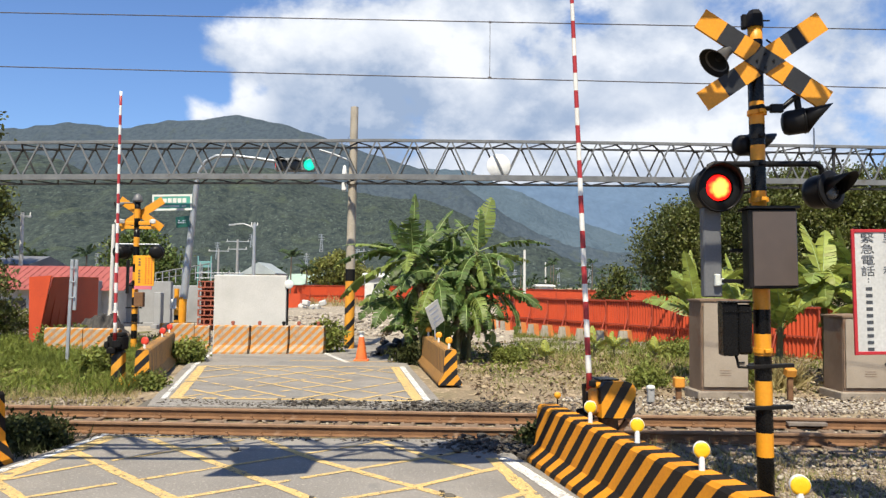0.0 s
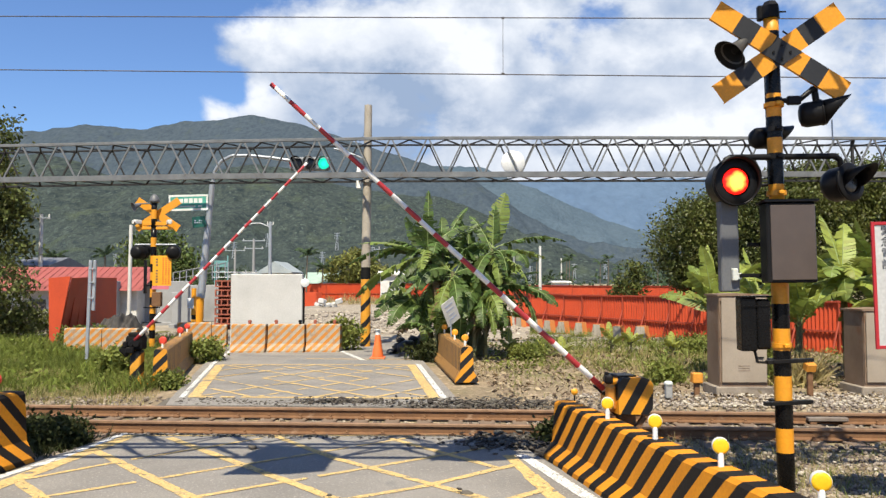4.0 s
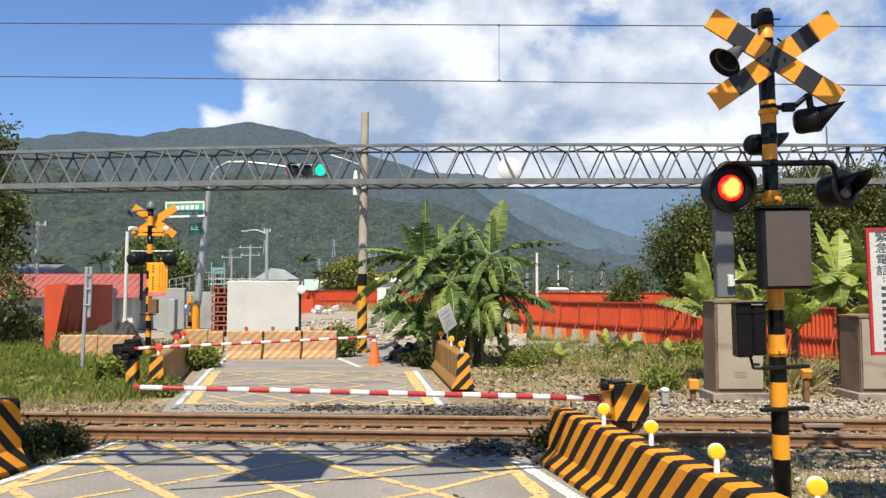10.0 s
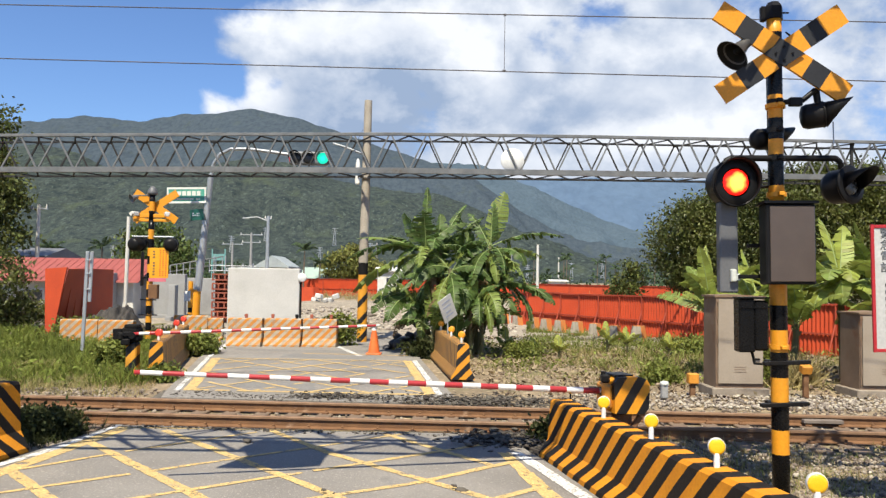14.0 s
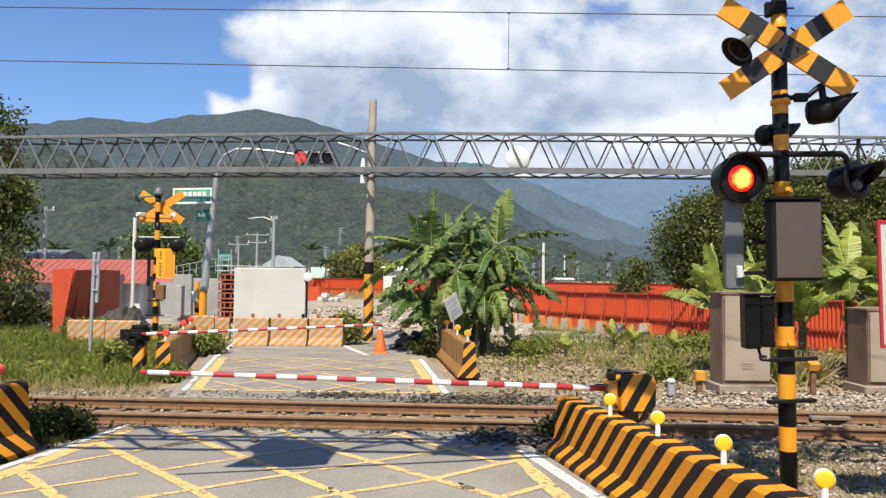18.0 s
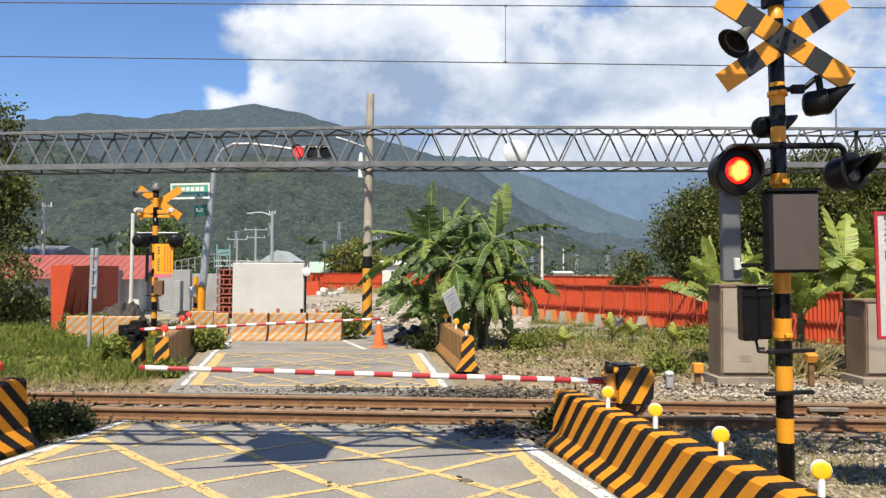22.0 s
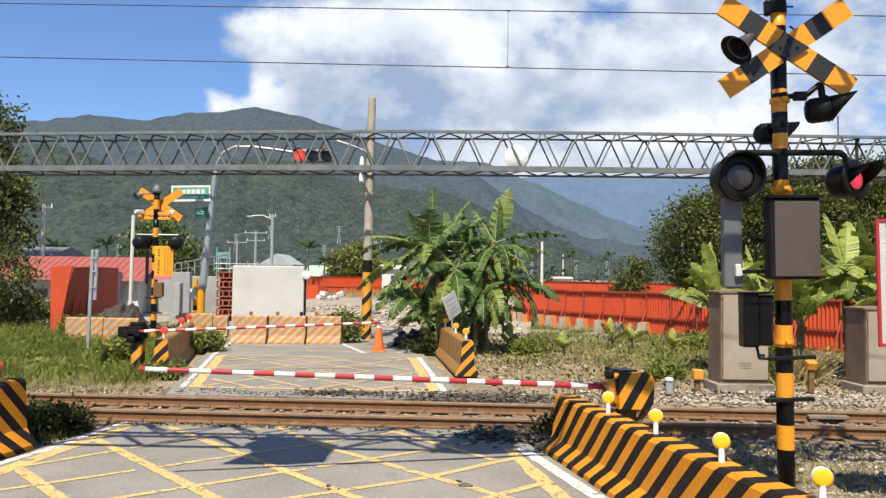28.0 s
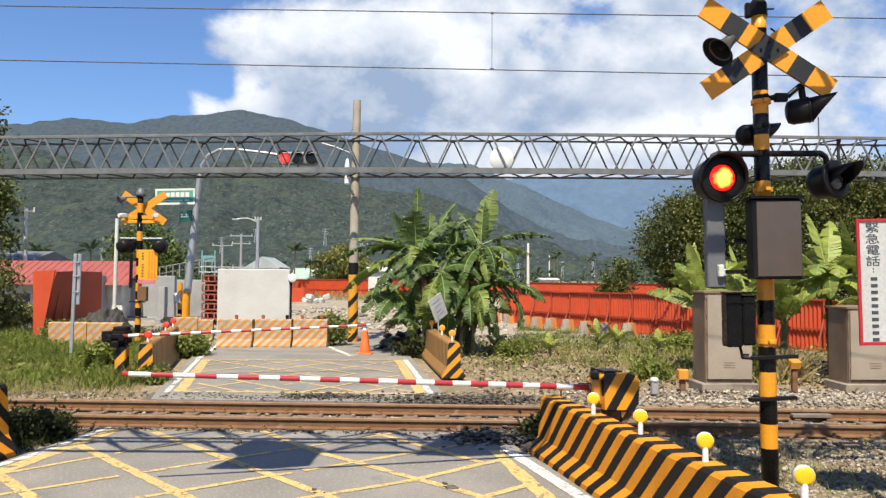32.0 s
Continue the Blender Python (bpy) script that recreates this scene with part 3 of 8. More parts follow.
# ==== mesh tools ====
class Shape:
    """Verts and faces of one mesh, with a material slot and smoothness for each face."""

    def __init__(self):
        self.v, self.f, self.m, self.s = [], [], [], []

    def add(self, verts, faces, slot=0, smooth=False):
        o = len(self.v)
        self.v.extend(Vector(p) for p in verts)
        for f in faces:
            self.f.append([o + i for i in f])
            self.m.append(slot)
            self.s.append(smooth)
        return self

    def box(self, c, size, bevel=0.0, turn=None, slot=0):
        hx, hy, hz = (s / 2 for s in size)
        b = min(bevel, hx * 0.9, hy * 0.9, hz * 0.9)
        R = turn or Matrix.Identity(3)
        c = Vector(c)
        if b <= 0:
            vs = [(sx * hx, sy * hy, sz * hz) for sx in (-1, 1) for sy in (-1, 1) for sz in (-1, 1)]
            fs = [(0, 1, 3, 2), (4, 6, 7, 5), (0, 4, 5, 1), (2, 3, 7, 6), (0, 2, 6, 4), (1, 5, 7, 3)]
            return self.add([c + R @ Vector(p) for p in vs], fs, slot)
        vs, ix = [], {}
        for sx in (-1, 1):
            for sy in (-1, 1):
                for sz in (-1, 1):
                    for a, p in enumerate(((sx * hx, sy * (hy - b), sz * (hz - b)), (sx * (hx - b), sy * hy, sz * (hz - b)), (sx * (hx - b), sy * (hy - b), sz * hz))):
                        ix[sx, sy, sz, a] = len(vs)
                        vs.append(c + R @ Vector(p))
        fs = []
        for a in range(3):
            for s in (-1, 1):
                loop = []
                for u, w in ((-1, -1), (1, -1), (1, 1), (-1, 1)):
                    k = [0, 0, 0]
                    k[a], k[(a + 1) % 3], k[(a + 2) % 3] = s, u, w
                    loop.append(ix[(*k, a)])
                fs.append(loop if s > 0 else loop[::-1])
        for a in range(3):
            p, q = (a + 1) % 3, (a + 2) % 3
            for u in (-1, 1):
                for w in (-1, 1):
                    k0, k1 = [0, 0, 0], [0, 0, 0]
                    k0[a], k1[a] = -1, 1
                    k0[p] = k1[p] = u
                    k0[q] = k1[q] = w
                    loop = [ix[(*k0, p)], ix[(*k1, p)], ix[(*k1, q)], ix[(*k0, q)]]
                    fs.append(loop[::-1] if u * w > 0 else loop)
        for sx in (-1, 1):
            for sy in (-1, 1):
                for sz in (-1, 1):
                    loop = [ix[sx, sy, sz, a] for a in range(3)]
                    fs.append(loop if sx * sy * sz > 0 else loop[::-1])
        return self.add(vs, fs, slot)

    def cyl(self, p0, p1, r0, r1=None, n=14, caps=True, slot=0, smooth=True):
        p0, p1 = Vector(p0), Vector(p1)
        r1 = r0 if r1 is None else r1
        q = (p1 - p0).to_track_quat("Z", "Y")
        ring = [Vector((math.cos(2 * math.pi * i / n), math.sin(2 * math.pi * i / n), 0)) for i in range(n)]
        a, b = [p0 + q @ (v * r0) for v in ring], [p1 + q @ (v * r1) for v in ring]
        self.add(a + b, [(i, (i + 1) % n, n + (i + 1) % n, n + i) for i in range(n)], slot, smooth)
        if caps:
            if r0 > 1e-5:
                self.add(a, [list(range(n))[::-1]], slot)
            if r1 > 1e-5:
                self.add(b, [list(range(n))], slot)
        return self

    def rings(self, rows, n=20, slots=None, caps=True, axis="Z"):
        """One joined round bar through rows of (centre, radius). slots: a material slot for each length."""
        vs = []
        for p, r in rows:
            for i in range(n):
                a = 2 * math.pi * i / n
                c, d = math.cos(a) * r, math.sin(a) * r
                vs.append(Vector(p) + (Vector((c, d, 0)) if axis == "Z" else Vector((0, c, d))))
        o = len(self.v)
        self.v.extend(vs)
        for k in range(len(rows) - 1):
            for i in range(n):
                j = (i + 1) % n
                self.f.append([o + k * n + i, o + k * n + j, o + (k + 1) * n + j, o + (k + 1) * n + i])
                self.m.append(slots[k] if slots else 0)
                self.s.append(True)
        if caps:
            for k, flip in ((0, True), (len(rows) - 1, False)):
                f = [o + k * n + i for i in range(n)]
                self.f.append(f[::-1] if flip else f)
                self.m.append(slots[min(k, len(slots) - 1)] if slots else 0)
                self.s.append(False)
        return self

    def tube(self, points, r, n=8, slot=0):
        for a, b in zip(points, points[1:]):
            self.cyl(a, b, r, r, n, True, slot)
        return self

    def lathe(self, profile, n=20, place=None, slot=0, smooth=True, arc=(0, 360)):
        """profile: (radius, height) pairs, turned about z."""
        place = place or Matrix.Identity(4)
        full = arc[1] - arc[0] >= 360
        k = n if full else n + 1
        vs = []
        for r, z in profile:
            for i in range(k):
                a = radians(arc[0] + (arc[1] - arc[0]) * i / n)
                vs.append(place @ Vector((r * math.cos(a), r * math.sin(a), z)))
        fs = []
        for j in range(len(profile) - 1):
            for i in range(n):
                i2 = (i + 1) % k
                fs.append((j * k + i, j * k + i2, (j + 1) * k + i2, (j + 1) * k + i))
        return self.add(vs, fs, slot, smooth)

    def prism(self, outline, depth, place=None, slot=0, bevel=0):
        """outline: points in the xz plane, pushed along y over depth, centred."""
        place = place or Matrix.Identity(4)
        n = len(outline)
        a = [place @ Vector((x, -depth / 2, z)) for x, z in outline]
        b = [place @ Vector((x, depth / 2, z)) for x, z in outline]
        self.add(a + b, [(i, i + n, (i + 1) % n + n, (i + 1) % n) for i in range(n)] + [list(range(n)), list(range(2 * n - 1, n - 1, -1))], slot)
        return self

    def mesh(self, name, mats):
        me = bpy.data.meshes.new(name)
        me.from_pydata(self.v, [], self.f)
        for m in mats if isinstance(mats, (list, tuple)) else [mats]:
            me.materials.append(m)
        me.polygons.foreach_set("material_index", self.m)
        me.polygons.foreach_set("use_smooth", self.s)
        me.update()
        return me


def part(name, shape, material, parent, label="", m=None):
    """Links a shape as one mesh object under a thing or a part."""
    me = shape if isinstance(shape, bpy.types.Mesh) else shape.mesh(name, material)
    ob = new(name, me)
    ob.parent = parent
    if m is not None:
        ob.matrix_basis = m
    return tagged(ob, label)


def thing(name, m, label, category, group="", kind=""):
    ob = new(name)
    ob.empty_display_size = 0.2
    ob.matrix_basis = m
    return tagged(ob, label, category, group, kind)


def solid(name, shape, material, label, category, group="", kind="", m=None):
    """A thing that is one mesh."""
    ob = new(name, shape if isinstance(shape, bpy.types.Mesh) else shape.mesh(name, material))
    if m is not None:
        ob.matrix_basis = m
    return tagged(ob, label, category, group, kind)


def raw_mesh(name, verts, faces, material, smooth=False):
    """A big mesh from arrays."""
    me = bpy.data.meshes.new(name)
    verts, faces = np.asarray(verts, np.float32), np.asarray(faces, np.int32)
    k = faces.shape[1]
    me.vertices.add(len(verts))
    me.vertices.foreach_set("co", verts.ravel())
    me.loops.add(faces.size)
    me.loops.foreach_set("vertex_index", faces.ravel())
    me.polygons.add(len(faces))
    me.polygons.foreach_set("loop_start", np.arange(0, faces.size, k, dtype=np.int32))
    me.polygons.foreach_set("loop_total", np.full(len(faces), k, np.int32))
    if smooth:
        me.polygons.foreach_set("use_smooth", np.ones(len(faces), bool))
    me.update(calc_edges=True)
    me.validate()
    me.materials.append(material)
    return me


rng = np.random.default_rng(7)


def turns(n, tilt=1.0):
    """n random turn matrices."""
    a, b, c = rng.uniform(0, 2 * np.pi, n), rng.normal(0, tilt, n), rng.normal(0, tilt, n)
    ca, sa, cb, sb, cc, sc = np.cos(a), np.sin(a), np.cos(b), np.sin(b), np.cos(c), np.sin(c)
    z, o = np.zeros(n), np.ones(n)
    Rz = np.stack([np.stack([ca, -sa, z], -1), np.stack([sa, ca, z], -1), np.stack([z, z, o], -1)], 1)
    Rx = np.stack([np.stack([o, z, z], -1), np.stack([z, cb, -sb], -1), np.stack([z, sb, cb], -1)], 1)
    Ry = np.stack([np.stack([cc, z, sc], -1), np.stack([z, o, z], -1), np.stack([-sc, z, cc], -1)], 1)
    return Rz @ Rx @ Ry


def scatter(name, places, sizes, tv, tf, material, tilt=1.0, flat=1.0, smooth=False):
    """Many copies of one small template joined into one mesh."""
    n = len(places)
    tv, tf = np.asarray(tv, float), np.asarray(tf)
    R = turns(n, tilt)
    v = np.einsum("nij,kj->nki", R, tv) * np.asarray(sizes)[:, None, None]
    v[:, :, 2] *= flat
    v += np.asarray(places)[:, None, :]
    f = tf[None] + (np.arange(n) * len(tv))[:, None, None]
    return raw_mesh(name, v.reshape(-1, 3), f.reshape(-1, tf.shape[1]), material, smooth)


def rock_template(seed):
    r = np.random.default_rng(seed)
    t = (1 + 5 ** 0.5) / 2
    v = np.array([(-1, t, 0), (1, t, 0), (-1, -t, 0), (1, -t, 0), (0, -1, t), (0, 1, t), (0, -1, -t), (0, 1, -t), (t, 0, -1), (t, 0, 1), (-t, 0, -1), (-t, 0, 1)])
    v = v / np.linalg.norm(v[0]) * 0.5 * r.uniform(0.75, 1.25, (12, 1)) * np.array([1.15, 0.9, 0.75])
    f = [(0, 11, 5), (0, 5, 1), (0, 1, 7), (0, 7, 10), (0, 10, 11), (1, 5, 9), (5, 11, 4), (11, 10, 2), (10, 7, 6), (7, 1, 8), (3, 9, 4), (3, 4, 2), (3, 2, 6), (3, 6, 8), (3, 8, 9),
         (4, 9, 5), (2, 4, 11), (6, 2, 10), (8, 6, 7), (9, 8, 1)]
    return v, f


LEAF_V = [(0, 0, 0), (0.28, 0.42, 0.07), (0, 1.0, -0.05), (-0.28, 0.42, 0.07), (0, 0.45, 0)]
LEAF_F = [(0, 1, 4), (1, 2, 4), (2, 3, 4), (3, 0, 4)]
BLADE_V = [(-0.026, 0, 0), (0.026, 0, 0), (0.02, 0.08, 0.5), (-0.02, 0.08, 0.5), (0.0, 0.34, 0.92)]
BLADE_F = [(0, 1, 2), (0, 2, 3), (3, 2, 4)]

# ==== setting: ground, road, track, distance ====
def line_y(x, y0):
    """Along the track, which runs slightly away to the left."""
    return y0 - 0.049 * x


def grid_mesh(name, x0, x1, y0, y1, nx, ny, height, material):
    xs, ys = np.linspace(x0, x1, nx), np.linspace(y0, y1, ny)
    X, Y = np.meshgrid(xs, ys)
    Z = height(X, Y)
    i = np.arange(nx * ny).reshape(ny, nx)
    f = np.stack([i[:-1, :-1], i[:-1, 1:], i[1:, 1:], i[1:, :-1]], -1).reshape(-1, 4)
    return raw_mesh(name, np.stack([X, Y, Z], -1).reshape(-1, 3), f, material, True)


def waves(X, Y, size, seed, octaves=4, gain=0.5):
    r = np.random.default_rng(seed)
    out, amp, k = 0 * X, 1.0, 1.0 / size
    for _ in range(octaves):
        for _ in range(3):
            a, p = r.uniform(0, 2 * np.pi), r.uniform(0, 2 * np.pi)
            out = out + amp * np.sin((X * np.cos(a) + Y * np.sin(a)) * k * 2 * np.pi + p + 1.3 * np.sin((X * np.sin(a) - Y * np.cos(a)) * k * 3.1 + p)) / 3
        amp, k = amp * gain, k * 2.03
    return out


def build_ground():
    n = 160
    s = np.linspace(-1, 1, n)
    far = np.sign(s) * (np.abs(s) ** 3.2) * 4600
    X, Y = np.meshgrid(far, far + 12)
    Z = -0.05 + 0.05 * waves(X, Y, 9.0, 3) * np.clip((np.hypot(X, Y - 12) - 8) / 12, 0, 1) * np.clip(1 - np.hypot(X, Y) / 400, 0, 1)
    i = np.arange(n * n).reshape(n, n)
    f = np.stack([i[:-1, :-1], i[:-1, 1:], i[1:, 1:], i[1:, :-1]], -1).reshape(-1, 4)
    tagged(new("ground", raw_mesh("ground", np.stack([X, Y, Z], -1).reshape(-1, 3), f, M["soil"], True)), "dry brown earth with sparse green growth", "ground", kind="structure")
    yard = grid_mesh("construction_yard", -20, 16, 21.5, 64, 90, 90,
                     lambda X, Y: 0.0 + 0.07 * waves(X, Y, 4.0, 9) - 0.12 * (np.clip((np.abs(X + 2) - 14) / 3, 0, 1) + np.clip((23 - Y) / 2, 0, 1)), M["yard"])
    field = grid_mesh("grass_field", -40, -5.0, 12.5, 30, 70, 40, lambda X, Y: -0.03 + 0.04 * waves(X, Y, 3.0, 15) - 0.1 * np.clip((13.0 - Y) / 0.5, 0, 1) - 0.12 * np.clip((X + 5.6 + 0.2 * (Y - 12.5)) / 0.4, 0, 1), M["turf"])
    tagged(new("grass_field", field), "green turf beside the track", "grass", kind="structure")
    tagged(new("construction_yard", yard), "bare grey-brown earth of a construction yard", "ground", kind="structure")
    bed = grid_mesh("track_bed", -60, 60, -1.05, 2.35, 240, 16, lambda X, Y: -0.075 + 0.02 * waves(X, Y, 0.7, 4) + 0.03 * np.exp(-((Y - 0.55) / 0.9) ** 2), M["gravel"])
    co = np.array([v.co[:] for v in bed.vertices])
    co[:, 1] = line_y(co[:, 0], 9.50) + co[:, 1]
    bed.vertices.foreach_set("co", co.astype(np.float32).ravel())
    tagged(new("track_bed", bed), "grey gravel bed under the railway track", "track bed", kind="structure")


build_ground()


def strip(shape, pts, z, slot=0):
    """A flat patch with a little thickness, from an outline seen from above."""
    n = len(pts)
    lo, hi = [(x, y, z - 0.05) for x, y in pts], [(x, y, z) for x, y in pts]
    shape.add(lo + hi, [list(range(n, 2 * n))] + [(i, (i + 1) % n, (i + 1) % n + n, i + n) for i in range(n)], slot)


def worn_stroke(shape, a, b, w, seed, keep=0.93, z=0.004):
    """A painted line whose edges have crumbled. Each line lies a little over the one before."""
    z += (seed % 40) * 0.00012
    r = random.Random(seed)
    a, b = Vector((*a, 0)), Vector((*b, 0))
    d, long = (b - a).normalized(), (b - a).length
    s = Vector((-d.y, d.x, 0))
    n = max(2, int(long / 0.11))
    pts = []
    for i in range(n + 1):
        p = a + d * long * i / n
        pts.append((p - s * (w / 2 + r.uniform(-0.009, 0.006)), p + s * (w / 2 + r.uniform(-0.009, 0.006))))
    for i in range(n):
        if r.random() < keep:
            (p, q), (u, v) = pts[i], pts[i + 1]
            shape.add([(k.x, k.y, z) for k in (p, u, v, q)], [(0, 1, 2, 3)])


def build_road():
    road = tagged(new("road"), "grey worn asphalt road crossing the railway", "road", kind="structure")
    near = Shape()
    strip(near, [(1.42, 6.6), (1.02, 8.16), (0.72, 9.34), (-1.5, 9.42), (-4.02, 9.50), (-4.33, 7.3), (-5.1, 3.5), (-6.0, -25), (7.0, -25), (3.0, 1.2)], 0.0)
    part("near_slab", near, M["asphalt"], road, "grey asphalt with a patched surface")
    far = Shape()
    strip(far, [(0.30, 11.55), (0.16, 12.44), (-0.50, 17.83), (-0.85, 21.2), (-1.0, 23.6), (-6.9, 23.6), (-6.0, 21.2), (-5.5, 17.46), (-4.42, 12.38), (-4.25, 11.7)], 0.002)
    part("far_slab", far, M["asphalt"], road, "grey asphalt with faded markings")
    patch = Shape()
    strip(patch, [(-3.75, 17.7), (-1.5, 17.6), (-1.6, 18.35), (-3.8, 18.5)], 0.0045)
    strip(patch, [(-3.6, 12.9), (-2.1, 12.75), (-2.2, 13.4), (-3.4, 13.5)], 0.0045)
    strip(patch, [(-5.2, 19.3), (-1.2, 19.2), (-1.25, 19.55), (-5.25, 19.7)], 0.0045)
    strip(patch, [(-4.2, 15.4), (-2.9, 15.35), (-2.95, 15.62), (-4.25, 15.7)], 0.0045)
    part("patch", patch, M["asphalt_patch"], road, "darker asphalt repair patches")
    # yellow box on the near side
    y = Shape()
    k = 0
    for a, b, w in [((0.66, 8.35), (0.80, 7.50), 0.15), ((0.80, 7.50), (0.97, 6.52), 0.19), ((0.97, 6.52), (1.60, 3.6), 0.19), ((-3.80, 9.40), (-3.91, 8.48), 0.21), ((-3.91, 8.48), (-4.07, 7.16), 0.22), ((-4.07, 7.16), (-4.52, 4.0), 0.22), ((-3.9, 9.36), (0.2, 9.40), 0.09)]:
        worn_stroke(y, a, b, w * 0.85, k, 1.0)
        k += 1
    for a, b, w in [((-3.85, 8.50), (-1.2, 5.6), 0.145), ((-4.08, 7.32), (-2.4, 5.5), 0.145), ((-3.30, 9.22), (-0.2, 5.83), 0.13), ((-2.04, 9.31), (-1.20, 8.19), 0.11), ((-1.21, 8.21), (0.85, 6.15), 0.12), ((-0.68, 9.22), (0.52, 7.75), 0.11),
                    ((-4.15, 6.13), (-1.53, 8.34), 0.080), ((-3.98, 7.27), (-3.30, 8.10), 0.080), ((-3.35, 5.80), (0.45, 8.72), 0.090), ((-2.1, 5.86), (-0.24, 7.05), 0.095), ((-0.26, 7.03), (0.72, 7.93), 0.11), ((-0.6, 5.6), (0.87, 6.97), 0.11),
                    ((-1.54, 8.33), (-0.4, 9.3), 0.07), ((-3.30, 8.10), (-2.2, 9.2), 0.07)]:
        worn_stroke(y, a, b, w * 0.80, k, 1.0 if w > 0.1 else 0.95)
        k += 1
    part("near_box_marking", y, M["line_yellow"], road, "worn yellow box junction marking")
    y = Shape()
    for a, b, w in [((-4.07, 12.42), (-5.07, 17.3), 0.19), ((-0.20, 12.42), (-0.80, 17.4), 0.18), ((-4.1, 12.48), (-0.15, 12.36), 0.13), ((-5.05, 17.3), (-0.82, 17.4), 0.09), ((-3.4, 18.7), (-0.85, 18.55), 0.09)]:
        worn_stroke(y, a, b, w, k, 0.97, 0.006)
        k += 1
    for i in range(5):
        u0, u1 = i / 4, (i + 1) / 4

        def at(u, v):
            lx, rx = -4.08 - 0.97 * v, -0.2 - 0.6 * v
            return (lx + (rx - lx) * u, 12.45 + 4.9 * v)
        for a, b in ((at(min(u0, 1), 0), at(max(u0 - 0.5, 0), 0.5 if u0 >= 0.5 else u0)), (at(min(u0, 1), 0), at(min(u0 + 0.5, 1), 0.5 if u0 <= 0.5 else 1 - u0)),
                     (at(min(u0, 1), 1), at(max(u0 - 0.5, 0), 0.5 if u0 >= 0.5 else 1 - u0)), (at(min(u0, 1), 1), at(min(u0 + 0.5, 1), 0.5 if u0 <= 0.5 else u0))):
            if (Vector(a) - Vector(b)).length > 0.1:
                worn_stroke(y, a, b, 0.075, k, 0.86, 0.006)
                k += 1
    part("far_box_marking", y, M["line_yellow"], road, "worn yellow box junction marking")
    w = Shape()
    for a, b, wd in [((0.80, 8.36), (0.86, 8.12), 0.12), ((0.86, 8.12), (1.27, 6.54), 0.14), ((1.27, 6.54), (1.95, 3.9), 0.14), ((-3.94, 9.5), (-4.06, 8.19), 0.08), ((-4.06, 8.19), (-4.26, 7.30), 0.10), ((-4.26, 7.30), (-4.82, 4.0), 0.12),
                     ((-4.26, 12.4), (-5.26, 17.3), 0.09), ((-0.04, 12.4), (-0.64, 17.5), 0.11), ((-1.95, 18.3), (-2.95, 21.1), 0.13), ((-5.28, 17.3), (-5.85, 21.0), 0.10)]:
        worn_stroke(w, a, b, wd, k, 0.99, 0.006)
        k += 1
    part("edge_line", w, M["line_white"], road, "worn white edge line")
    # broken dark asphalt along the track
    r = random.Random(5)
    spots, sizes = [], []
    for _ in range(900):
        x = r.uniform(-4.2, 1.2)
        y0 = 11.85 + 0.12 * math.sin(x * 3) if r.random() < 0.7 else 9.22
        dy = r.gauss(0, 0.16 if y0 > 10 else 0.05)
        spots.append((x, line_y(x, y0 + dy), 0.005))
        sizes.append(r.uniform(0.015, 0.055))
    for cx, cy, sx, sy, cnt in ((0.55, 11.75, 0.75, 0.28, 900), (-1.6, 12.0, 0.35, 0.12, 300), (1.0, 9.05, 0.36, 0.26, 1100), (-0.94, 6.67, 0.03, 0.02, 4), (0.15, 6.86, 0.05, 0.02, 5), (-2.1, 8.62, 0.04, 0.02, 4)):
        for _ in range(cnt):
            spots.append((r.gauss(cx, sx), r.gauss(cy, sy), r.uniform(-0.01, 0.05)))
            sizes.append(r.uniform(0.015, 0.085) * (1.0 if r.random() < 0.85 else 1.6))
    tv, tf = rock_template(3)
    tagged(new("asphalt_rubble", scatter("asphalt_rubble", spots, sizes, tv, tf, M["asphalt_dark"], 0.6, 0.5)), "broken dark asphalt lumps along the rails", "rubble", kind="stuff")
    bed = Shape()
    strip(bed, [(x, line_y(x, 11.45)) for x in np.linspace(-4.4, 0.4, 8)] + [(x, line_y(x, 12.28 + 0.05 * math.sin(7 * x))) for x in np.linspace(0.7, -4.5, 14)], -0.012)
    strip(bed, [(0.3, 9.35), (1.6, 9.2), (1.5, 8.7), (1.15, 8.35), (0.75, 8.9)], 0.002)
    tagged(new("asphalt_shoulder", bed.mesh("asphalt_shoulder", M["asphalt_dark"])), "crumbled dark asphalt shoulder beside the rails", "road", kind="structure")


build_road()


